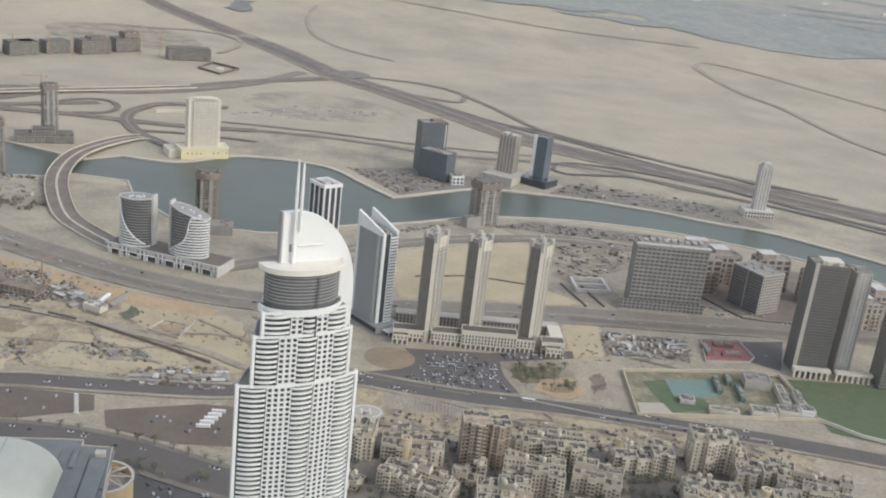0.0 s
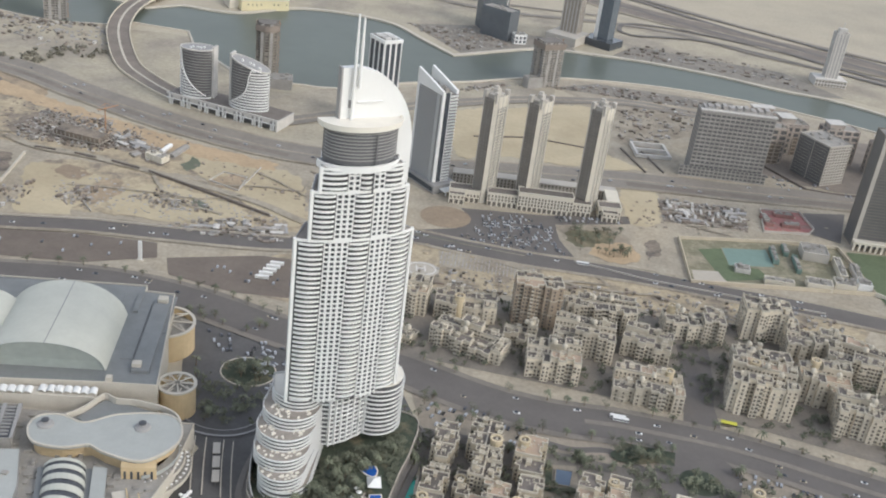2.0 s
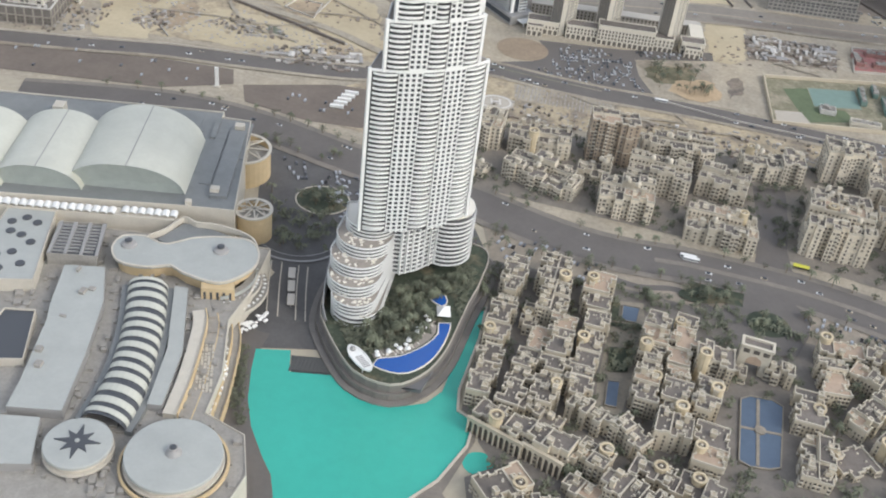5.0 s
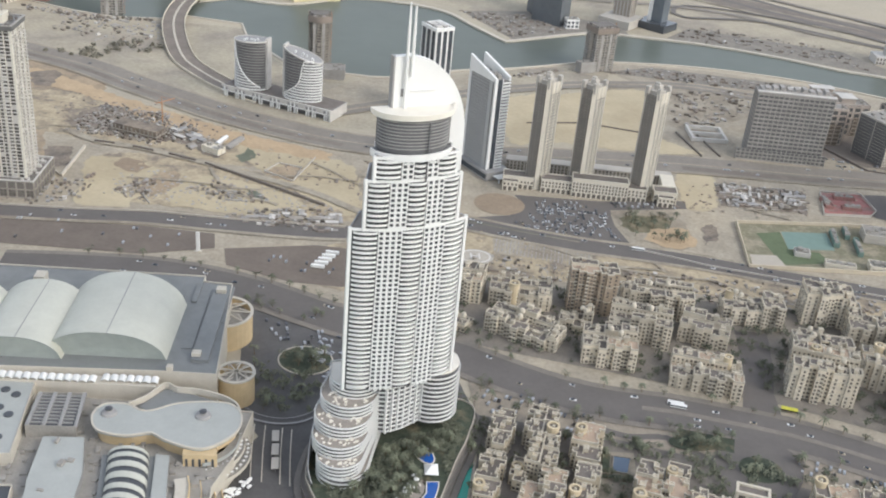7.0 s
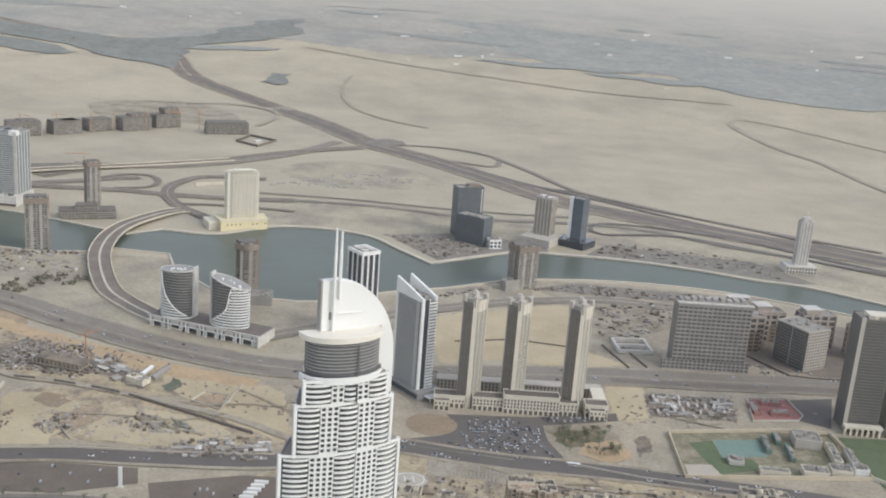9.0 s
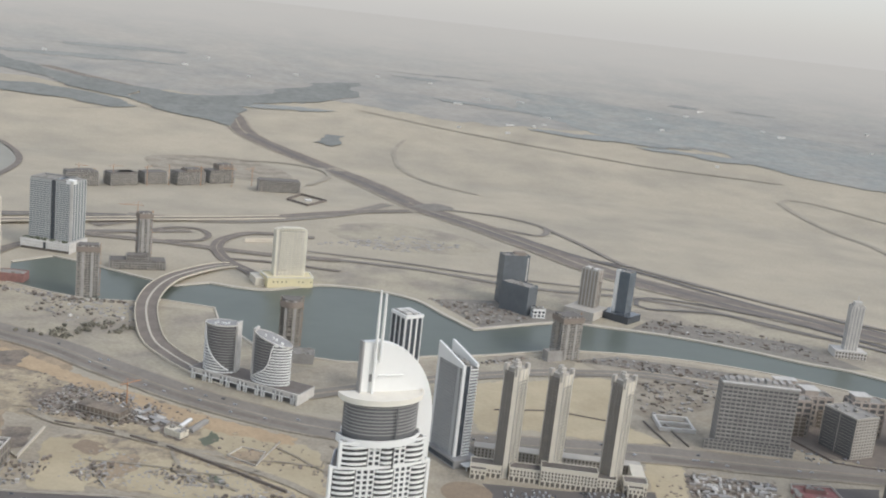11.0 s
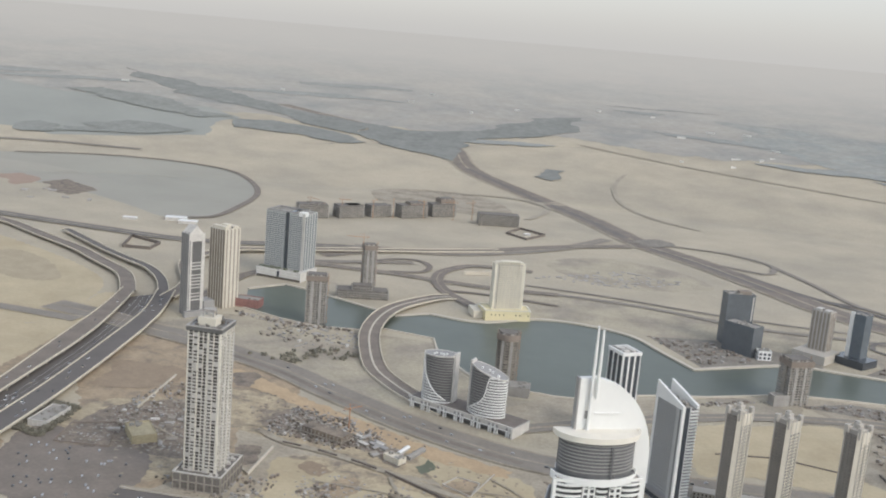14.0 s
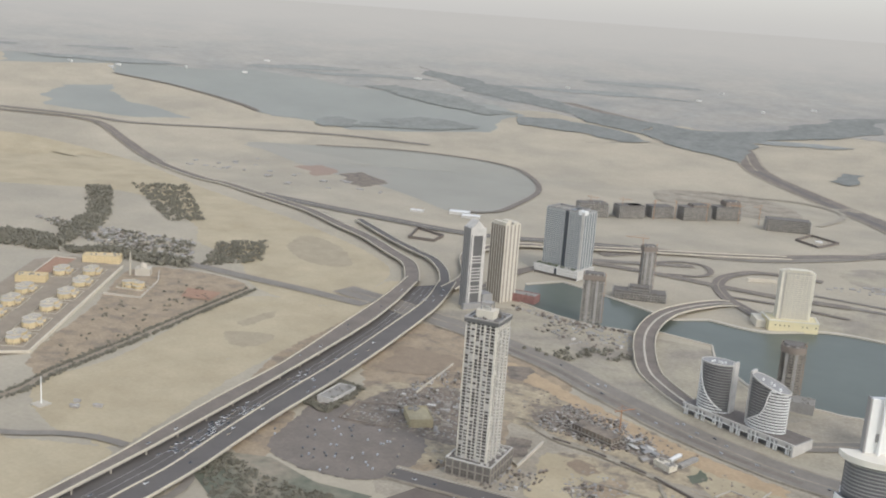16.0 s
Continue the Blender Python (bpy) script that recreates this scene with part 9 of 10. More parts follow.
def palm_mesh(seed, h, r):
    rng = random.Random(seed)
    trunk = Geo().rod((0, 0, 0), (0.2, 0.1, h * 0.55), 0.3, 0.22, 7).rod((0.2, 0.1, h * 0.55), (0.3, 0.0, h), 0.22, 0.2, 7)
    crown = Geo()
    for k in range(20):
        a = rng.uniform(0, 2 * math.pi)
        up = rng.uniform(-0.2, 0.9)
        u = Vector((math.cos(a), math.sin(a), 0))
        w = Vector((-u.y, u.x, 0))
        p = [Vector((0.3, 0, h)) + u * (r * s) + Vector((0, 0, up * r * s - 0.95 * r * s * s)) for s in (0, 0.35, 0.7, 1.0)]
        wd = [0.12, 0.42, 0.34, 0.05]
        for i in range(3):
            crown.add([p[i] - w * wd[i], p[i + 1] - w * wd[i + 1], p[i + 1] + Vector((0, 0, 0.16)), p[i] + Vector((0, 0, 0.16)), p[i] + w * wd[i], p[i + 1] + w * wd[i + 1]], [(0, 1, 2, 3), (3, 2, 5, 4)])
    return trunk.mesh("trunk"), crown.mesh("crown")


def tree_mesh(seed, h, r):
    rng = random.Random(seed)
    trunk = Geo().rod((0, 0, 0), (0.1, 0, h * 0.5), 0.28, 0.18, 7)
    for k in range(5):
        a = 1.26 * k + rng.random()
        trunk.rod((0.1, 0, h * 0.42), (r * 0.55 * math.cos(a), r * 0.55 * math.sin(a), h * rng.uniform(0.62, 0.85)), 0.13, 0.05, 5)
    crown = Geo()
    clumps = [(Vector((rng.gauss(0, 0.45) * r, rng.gauss(0, 0.45) * r, h * rng.uniform(0.5, 0.95))), rng.uniform(0.25, 0.5) * r) for _ in range(9)]
    for c, s in clumps:
        for _ in range(20):
            d = Vector((rng.gauss(0, 1), rng.gauss(0, 1), rng.gauss(0, 0.8))).normalized() * s * rng.uniform(0.55, 1.05)
            u = Vector((rng.gauss(0, 1), rng.gauss(0, 1), rng.gauss(0, 1))).normalized()
            w = u.orthogonal().normalized()
            q = 0.34 * rng.uniform(0.7, 1.4)
            p = c + d
            crown.add([p - u * q, p + w * q * 0.7, p + u * q, p - w * q * 0.7], [(0, 1, 2, 3)])
    return trunk.mesh("trunk"), crown.mesh("crown")


PALMS = [palm_mesh(k, 6.5 + k, 3.4 + 0.2 * k) for k in range(3)]
TREES = [tree_mesh(k + 9, 6.0 + 1.2 * k, 3.2 + 0.5 * k) for k in range(3)]


def plant(kind, x, y, z, seed, group, label):
    rng = random.Random(seed)
    tr, cr = rng.choice(PALMS if kind == "palm_tree" else TREES)
    t = thing(kind, x, y, z, rng.uniform(0, 360), label, "tree", group)
    s = rng.uniform(0.8, 1.2)
    t.scale = (s, s, s)
    part("trunk", tr, BARK, t)
    part("crown", cr, FROND if kind == "palm_tree" else LEAF, t)


def inside(x, y, ps):
    hit = False
    for i in range(len(ps)):
        (x0, y0), (x1, y1) = ps[i - 1], ps[i]
        if (y0 > y) != (y1 > y) and x < (x1 - x0) * (y - y0) / (y1 - y0) + x0:
            hit = not hit
    return hit


rng = random.Random(21)
GARDEN = [(-96, 486), (-84, 476), (-70, 478), (-58, 488), (-50, 502), (-50, 515), (-60, 530), (-42, 545), (-34, 560), (-40, 562), (-60, 556), (-72, 542), (-82, 535), (-84, 510)]
n = 0
while n < 85:
    x, y = rng.uniform(-100, -32), rng.uniform(474, 566)
    if inside(x, y, GARDEN):
        plant("palm_tree" if rng.random() < 0.6 else "tree", x, y, 12.0, n, "deck garden trees", "green palm on the hotel's garden deck" if rng.random() < 0.6 else "leafy tree on the hotel's garden deck")
        n += 1
BOUL = glide([(-374, 727), (-307, 736), (-233, 728), (-151, 703), (-58, 679), (-12, 662), (33, 648), (76, 643), (118, 645), (160, 642), (201, 638), (241, 629), (264, 622), (360, 595)], 5)
for side, off in ((1, 20), (-1, 20)):
    line = beside(BOUL, side * off)
    for i in range(0, len(line), 3):
        if rng.random() < 0.72:
            plant("palm_tree" if rng.random() < 0.5 else "tree", line[i][0] + rng.uniform(-1, 1), line[i][1] + rng.uniform(-1, 1), 0.3, 500 + i, "boulevard trees", "dusty street tree on the boulevard verge")
spots = [([(66, 553), (85, 553), (80, 510), (62, 510)], 4), (ellipse(175, 592, 12, 10, 12), 4), (ellipse(131, 611, 17, 7.5, 12, 12), 12), (ellipse(92, 596, 7, 5, 12), 7), (ellipse(204, 604, 5, 5, 12), 4), ([(210, 606), (260, 596), (250, 585), (214, 592)], 6), ([(-40, 650), (60, 625), (60, 604), (-24, 606)], 16), ([(-125, 640), (-45, 640), (-24, 600), (-30, 570), (-60, 602), (-112, 592)], 26), ([(-34, 600), (-14, 600), (-16, 556), (-28, 556)], 14), ([(44, 432), (66, 440), (62, 415), (46, 410)], 8), ([(85, 975), (140, 985), (150, 935), (135, 918), (95, 925)], 34), ([(90, 610), (160, 640), (158, 606), (92, 606)], 10), ([(-205, 640), (-160, 650), (-140, 560), (-168, 560)], 12), ([(-230, 715), (-160, 705), (-150, 690), (-225, 700)], 8), ([(0, 450), (20, 600), (150, 590), (150, 470), (100, 430)], 30), ([(200, 560), (300, 600), (300, 470), (210, 470)], 40)]
free = [(x, y, max(l, w) / 2 + 1.5, min(l, w) / 2 + 1.5, a) for x, y, l, w, z, a in OLD_TOWN + NEW_TOWN]

free += [(163, 484, 32, 17, 86), (79, 574, 12, 9, 90), (70, 491, 14, 6, 88), (159, 541, 14, 8, -8)]


def clear(x, y, pad=0.0):
    for bx, by, hl, hw, a in free:
        c, s = math.cos(radians(a)), math.sin(radians(a))
        u, v = (x - bx) * c + (y - by) * s, -(x - bx) * s + (y - by) * c
        if abs(u) < hl + pad and abs(v) < hw + pad:
            return False
    return True


for k, (ps, count) in enumerate(spots):
    xs, ys = [p[0] for p in ps], [p[1] for p in ps]
    n = tries = 0
    while n < count and tries < 2500:
        tries += 1
        x, y = rng.uniform(min(xs), max(xs)), rng.uniform(min(ys), max(ys))
        if inside(x, y, ps) and clear(x, y):
            plant("tree" if rng.random() < 0.6 else "palm_tree", x, y, 0.2, 900 + 50 * k + n, "town trees", "dusty green tree between the town blocks")
            n += 1


def grove(name, ps, count, size, label, seed, material=None, z=0.0):
    """Far trees that nobody could count: leaf clumps with gaps, over an outline."""
    r = random.Random(seed)
    xs, ys = [p[0] for p in ps], [p[1] for p in ps]
    g = Geo()
    n = tries = 0
    while n < count and tries < count * 8:
        tries += 1
        x, y = r.uniform(min(xs), max(xs)), r.uniform(min(ys), max(ys))
        if not inside(x, y, ps):
            continue
        n += 1
        for _ in range(7):
            s = size * r.uniform(0.3, 0.6)
            p = Vector(land(x, y, z)) + Vector((r.gauss(0, size * 0.4), r.gauss(0, size * 0.4), size * r.uniform(0.2, 0.9)))
            u = Vector((r.gauss(0, 1), r.gauss(0, 1), r.gauss(0, 0.6))).normalized() * s
            w = u.orthogonal().normalized() * s
            v = u.cross(w).normalized() * s
            g.add([p + u, p - u + w * 0.6, p - u * 0.6 - w * 0.7, p + v], [(0, 1, 3), (1, 2, 3), (2, 0, 3), (2, 1, 0)])
    ob = new(name, g.mesh(name))
    ob.data.materials.append(material or LEAF2)
    return tagged(ob, label, "trees", kind="stuff")


def greens(ps, count, size, label, seed):
    """Small trees in the lanes between the blocks."""
    r = random.Random(seed)
    xs, ys = [p[0] for p in ps], [p[1] for p in ps]
    g = Geo()
    n = 0
    for _ in range(count * 20):
        x, y = r.uniform(min(xs), max(xs)), r.uniform(min(ys), max(ys))
        if n >= count:
            break
        if not inside(x, y, ps) or not clear(x, y, 0.5):
            continue
        n += 1
        h = size * r.uniform(0.6, 1.3)
        g.rod((x, y, 0), (x, y, h * 0.6), 0.18, 0.12, 5)
        for _ in range(26):
            p = Vector((x + r.gauss(0, 0.3) * h, y + r.gauss(0, 0.3) * h, h * r.uniform(0.45, 1.05)))
            u = Vector((r.gauss(0, 1), r.gauss(0, 1), r.gauss(0, 1))).normalized() * h * 0.17
            w = u.orthogonal() * 0.8
            g.add([p + u, p - u + w, p - u - w], [(0, 1, 2)])
    ob = new("street_greenery", g.mesh("street_greenery"))
    ob.data.materials.append(LEAF)
    tagged(ob, label, "trees", kind="stuff")


greens([(-80, 702), (0, 692), (90, 684), (200, 676), (360, 640), (380, 780), (340, 820), (250, 830), (100, 815), (-40, 800), (-90, 770)], 330, 4.6, "dusty small trees between the apartment blocks", 41)
greens([(-22, 600), (60, 606), (150, 602), (300, 580), (320, 470), (150, 400), (20, 385), (-8, 430), (-18, 456)], 420, 4.5, "small trees in the lanes of the old town", 42)
shr = Geo()
rsh = random.Random(17)
nsh = 0
while nsh < 700:
    x, y = rsh.uniform(-112, -28), rsh.uniform(462, 575)
    if not inside(x, y, GARDEN) and not inside(x, y, [(-114, 500), (-98, 478), (-86, 470), (-80, 474), (-86, 500)]) and not inside(x, y, [(-46, 560), (-34, 520), (-32, 560), (-30, 575), (-44, 575)]):
        continue
    nsh += 1
    h = rsh.uniform(1.2, 3.2)
    for _ in range(14):
        p = Vector((x + rsh.gauss(0, 0.9), y + rsh.gauss(0, 0.9), 12.0 + h * rsh.uniform(0.2, 1.0)))
        u = Vector((rsh.gauss(0, 1), rsh.gauss(0, 1), rsh.gauss(0, 1))).normalized() * 0.7
        w = u.orthogonal() * 0.8
        shr.add([p + u, p - u + w, p - u - w], [(0, 1, 2)])
ob = new("garden_shrubs", shr.mesh("garden_shrubs"))
ob.data.materials.append(LEAF)
tagged(ob, "dense shrubs on the hotel's garden deck", "shrubs", kind="stuff")
# Dusty leaves, with some distance haze in the pale colour.
LEAF2 = mat("hazed_dusty_leaf", srgb(118, 114, 100), 0.9, grain=0.2, grain_m=8)
grove("palm_grove", [(-1992, 1533), (-1954, 1566), (-1689, 1353), (-1715, 1319)], 220, 7, "rows of dusty palms in the desert", 1)
grove("palm_grove", [(-1967, 1642), (-1881, 1732), (-1559, 1482), (-1579, 1410)], 320, 6, "rows of dusty palms in the desert", 2)
grove("palm_grove", [(-1391, 1366), (-1338, 1432), (-1235, 1316), (-1286, 1225)], 200, 6, "square grove of dusty palms", 3)
grove("tree_belt", [(-1725, 1132), (-1607, 1168), (-1724, 1306), (-1737, 1385), (-1636, 1291), (-1535, 1115), (-1476, 1188), (-1312, 1224), (-1281, 1183), (-1427, 1149), (-1558, 1086), (-1628, 1068)], 520, 8, "dark belt of trees behind the villas", 4)
HEDGE = [(-1022, 600), (-1000, 640), (-1002, 680), (-1024, 742), (-1052, 872), (-1083, 998), (-1125, 1173)]
ribbon("lane", HEDGE, 9, 0.25, STREET, "grey lane between two hedges")
for off in (-7, 7):
    h = beside(glide(HEDGE, 20), off)
    grove("hedge", beside(h, -2.2) + list(reversed(beside(h, 2.2))), 1100, 3.4, "long double hedge across the sand", 5 + off)
grove("hedge", [(-745, 869), (-764, 955), (-756, 956), (-738, 869)], 90, 4, "square hedge round a small compound", 7)
grove("hedge", [(-764, 955), (-722, 952), (-722, 944), (-762, 947)], 60, 4, "square hedge round a small compound", 8)
grove("hedge", [(-728, 950), (-720, 950), (-705, 865), (-713, 865)], 90, 4, "square hedge round a small compound", 9)
grove("hedge", [(-742, 876), (-708, 872), (-708, 864), (-742, 868)], 60, 4, "square hedge round a small compound", 10)
grove("shrubs", [(-698, 660), (-712, 714), (-638, 700), (-560, 715), (-560, 660), (-640, 630)], 260, 3.4, "dark shrubs on the highway verge", 11)
grove("shrubs", [(-1095, 790), (-1040, 760), (-1110, 1100), (-1240, 1150), (-1200, 950)], 60, 3, "scattered dry bushes beside the villas", 15)
grove("shrubs", [(-660, 1235), (-560, 1330), (-520, 1300), (-600, 1215)], 40, 5, "scattered bushes in the sand", 12)
grove("shrubs", [(-1800, 1250), (-1420, 1330), (-1330, 1240), (-1500, 1180)], 130, 6, "scattered bushes among huts", 13)
tower("compound_house", -738, 885, 8, 22, 50, 6, RAWLIGHT, RAWLIGHT, "small pale compound inside a square hedge", category="building", faces=[dict(bay=6, floor=3, pier=0.5, band=0.4)])


# ---- cars ----
def car_meshes():
    body = Geo().prism([(-2.2, -0.88), (2.2, -0.88), (2.3, -0.5), (2.3, 0.5), (2.2, 0.88), (-2.2, 0.88), (-2.25, 0.5), (-2.25, -0.5)], 0.35, 0.95, 0.04)
    cabin = Geo().prism([(-1.6, -0.8), (1.0, -0.8), (1.0, 0.8), (-1.6, 0.8)], 0.95, 1.5, 0.2)
    wheels = Geo()
    for x in (-1.4, 1.4):
        for y in (-0.85, 0.6):
            wheels.rod((x, y, 0.34), (x, y + 0.25, 0.34), 0.34, 0.34, 8)
    return body.mesh("body"), cabin.mesh("cabin"), wheels.mesh("wheels")


TYRE = mat("tyre", srgb(50, 50, 50), 0.9)
CAB = mat("car_glass", srgb(70, 76, 82), 0.15)
PAINTS = [("white", mat("car_white", srgb(232, 232, 228), 0.3)), ("silver", mat("car_silver", srgb(184, 186, 188), 0.3, 0.4)), ("dark grey", mat("car_dark", srgb(88, 90, 94), 0.3)), ("sand-coloured", mat("car_sand", srgb(190, 176, 150), 0.35))]
CARS = []
for nm, pm in PAINTS:
    b, c, w = car_meshes()
    b.materials.append(pm), c.materials.append(CAB), w.materials.append(TYRE)
    CARS.append((nm, b, c, w))
rng = random.Random(77)
COUNT = [0]
REST, RESTDARK = Geo(), Geo()


def put_car(x, y, z, turn, group):
    COUNT[0] += 1
    if COUNT[0] > 330:
        (REST if rng.random() < 0.7 else RESTDARK).box(-2.2, -0.9, z + 0.3, 2.2, 0.9, z + 1.0, turn, (x, y)).box(-1.4, -0.8, z + 1.0, 1.0, 0.8, z + 1.5, turn, (x, y))
        return
    nm, b, c, w = rng.choice(CARS[:1] * 5 + CARS[1:2] * 2 + CARS[2:3] * 2 + CARS[3:])
    t = thing("car", x, y, z, turn, f"small {nm} car " + ("parked in rows" if "park" in group else "driving on the road"), "car", group)
    s = rng.uniform(0.95, 1.2)
    t.scale = (s, s, s)
    for nm2, me in (("body", b), ("cabin", c), ("wheels", w)):
        part(nm2, me, None, t)


def traffic(line, offsets, z, count, group):
    line = glide(line, 4)
    for _ in range(count):
        i = rng.randrange(1, len(line) - 1)
        o = rng.choice(offsets)
        p = beside(line[i - 1:i + 2], o)[1]
        a = math.degrees(math.atan2(line[i + 1][1] - line[i - 1][1], line[i + 1][0] - line[i - 1][0])) + (180 if o < 0 else 0)
        put_car(p[0], p[1], z, a, group)


def parked(ps, count, turn, group="parked cars"):
    xs, ys = [p[0] for p in ps], [p[1] for p in ps]
    n = 0
    for _ in range(count * 8):
        if n >= count:
            break
        x, y = rng.uniform(min(xs), max(xs)), rng.uniform(min(ys), max(ys))
        if inside(x, y, ps):
            c, s = math.cos(radians(turn)), math.sin(radians(turn))
            u, v = x * c + y * s, -x * s + y * c
            u, v = round(u / 3.0) * 3.0, round(v / 7.0) * 7.0
            put_car(u * c - v * s, u * s + v * c, 0.35, turn + 90 + rng.uniform(-3, 3), group)
            n += 1


traffic(BOUL[::6], (-13, -9, -5, 5, 9, 13), 0.45, 40, "boulevard traffic")
traffic([(-110, 890), (-71, 906), (-15, 899), (42, 894), (90, 894), (153, 893), (225, 886), (325, 878)], (-9, -5, 5, 9), 0.9, 30, "road traffic")
traffic([(-560, 790), (-433, 813), (-359, 829), (-285, 836)], (-4, 4), 0.5, 10, "road traffic")
traffic(mid[::8], (-12, -7, -2, 3, 8, 12), 0.45, 40, "highway traffic")
traffic(mid[15:25:3], (-13, -9, -5, -1, 3, 7, 11), 0.45, 85, "highway traffic")
traffic(between(RIGHT_IN, RIGHT_OUT, 0.5)[::8], (-9, -5, 2, 7), 8.1, 24, "highway traffic")
traffic(between(LEFT_OUT, LEFT_IN, 0.5)[::8], (-4, 3), 8.1, 10, "highway traffic")
parked([(-8, 982), (43, 990), (68, 980), (70, 947), (82, 918), (42, 916), (-26, 918), (-8, 945)], 150, 8)
parked([(60, 996), (148, 1026), (148, 1014), (78, 990)], 26, 14)
parked([(-205, 690), (-150, 688), (-130, 650), (-190, 655)], 26, 20)
parked([(-500, 800), (-357, 808), (-300, 812), (-320, 770), (-457, 750)], 14, 10)
parked([(-235, 790), (-160, 800), (-150, 765), (-220, 765)], 12, 8)
parked([(-725, 785), (-720, 868), (-592, 876), (-550, 800), (-600, 735)], 46, 30)
parked([(-150, 690), (-110, 660), (-118, 610), (-128, 600), (-160, 640)], 40, 70)
parked([(-20, 640), (60, 622), (60, 606), (-20, 612)], 36, -15)
parked([(200, 612), (270, 596), (262, 584), (204, 596)], 26, -15)
traffic([(-598, 1204), (-517, 1165), (-443, 1132), (-331, 1090), (-226, 1068), (-100, 1075), (20, 1105), (153, 1132), (285, 1147), (422, 1166)], (-14, -8, 8, 14), 1.2, 40, "road traffic")
parked([(300, 1240), (420, 1200), (430, 1180), (310, 1180)], 30, 10)

for g, m, lab in ((REST, PAINTS[1][1], "far silver cars on roads and lots"), (RESTDARK, PAINTS[2][1], "far dark cars on roads and lots")):
    ob = new("far_cars", g.mesh("far_cars"))
    ob.data.materials.append(m)
    tagged(ob, lab, "cars", kind="stuff")

# forecourt lanes between mall and hotel
for off in (-13.5, -6, 6, 12.5):
    ribbon("kerb", [(-158 + off, 556), (-152 + off, 530), (-144 + off, 500)], 0.7, 0.45, QUAY, "pale kerb on the forecourt", 6)
for f in (0.0, 0.34, 0.68):
    t = thing("forecourt_canopy", -153.5 + 11 * f, 544 - 40 * f, 0, -76, "flat tan canopy over the forecourt lanes", "canopy", "forecourt canopies")
    part("roof", Geo().box(-5.6, -2.4, 3.6, 5.6, 2.4, 4.1, 0), TAUPE, t)
    part("posts", Geo().rod((-5, 0, 0), (-5, 0, 3.6), 0.18).rod((5, 0, 0), (5, 0, 3.6), 0.18), LOUVRE, t)
ribbon("kerb", [(-186, 566), (-172, 560), (-155, 560), (-140, 567), (-126, 584)], 1.6, 0.5, GREY, "curved grey kerb of the forecourt loop", 5)
ribbon("kerb", [(-184, 572), (-171, 566), (-155, 566), (-142, 573), (-130, 588)], 0.7, 0.5, GREY, "curved grey kerb of the forecourt loop", 5)
parked([(-172, 556), (-130, 562), (-134, 500), (-158, 500)], 26, 14)
parked([(-215, 690), (-150, 680), (-120, 640), (-135, 590), (-180, 600)], 70, 60)
greens([(-165, 470), (-159, 470), (-149, 428), (-139, 404), (-145, 400), (-157, 428)], 60, 3.4, "dark hedge between terraces and lake road", 43)
greens([(-190, 620), (-150, 625), (-130, 600), (-140, 575), (-180, 575)], 40, 5.0, "dark trees on the mall forecourt", 44)

# planted roundabout in front of the mall
RX, RY = -158, 640
t = thing("roundabout", RX, RY, 0, 0, "planted roundabout ringed by a pale kerb", "roundabout")
part("kerb", Geo().ring(ellipse(0, 0, 21, 19, 40), ellipse(0, 0, 20, 18, 40), 0, 0.9), QUAY, t)
part("bed", Geo().prism(ellipse(0, 0, 20, 18, 40), 0, 0.7), LAWN, t, "dark green planting")
for k in range(16):
    a, d = rng.uniform(0, 6.28), rng.uniform(3, 17)
    plant("tree" if k % 3 else "palm_tree", RX + d * math.cos(a), RY + d * math.sin(a), 0.7, 1700 + k, "roundabout trees", "green tree on the mall roundabout")

# long white buses and a yellow kiosk
def bus(x, y, turn, m, label, z=0.35):
    t = thing("bus", x, y, z, turn, label, "bus")
    part("body", Geo().box(-6, -1.25, 0.5, 6, 1.25, 3.1), m, t)
    part("window_band", Geo().box(-5.8, -1.3, 1.5, 5.8, 1.3, 2.4), CAB, t)
    part("wheels", Geo().rod((-4, -1.3, 0.5), (-4, 1.3, 0.5), 0.5).rod((4, -1.3, 0.5), (4, 1.3, 0.5), 0.5), TYRE, t, kind="stuff")


bus(120, 655, -3, WHITE, "long white bus on the boulevard")
bus(122, 652, -3, WHITE, "long white bus on the boulevard")
bus(98, 900, -2, WHITE, "long white bus on the road")
t = thing("bus_shelter", 205, 668, 0, -6, "bright yellow roofed shelter at the corner", "shelter")
part("roof", Geo().box(-6, -2, 3.2, 6, 2, 3.7), mat("signal_yellow", srgb(196, 192, 74), 0.6, stain=0.15, stain_m=2), t)
part("front_panel", Geo().box(-6, -2.1, 2.3, 6, -2.0, 3.3), TYRE, t, "dark panel under the roof edge")
part("posts", Geo().rod((-6, 0, 0), (-6, 0, 3.2), 0.15).rod((6, 0, 0), (6, 0, 3.2), 0.15), TYRE, t)
for k in range(5):
    t = thing("trailer", -184 + 1.6 * k, 780 + 7.0 * k, 0.3, 4, "long white trailer parked on the lot", "trailer", "parked trailers")
    part("box", Geo().box(-6, -1.2, 1, 6, 1.2, 3.6), WHITE, t)
    part("wheels", Geo().rod((4, -1.2, 0.5), (4, 1.2, 0.5), 0.5), TYRE, t, kind="stuff")

# ---- building-site cabins and debris ----
OLIVE = mat("yellowish_blockwork", srgb(172, 161, 132), 0.9, grain=0.08, grain_m=2, stain=0.14, stain_m=8)


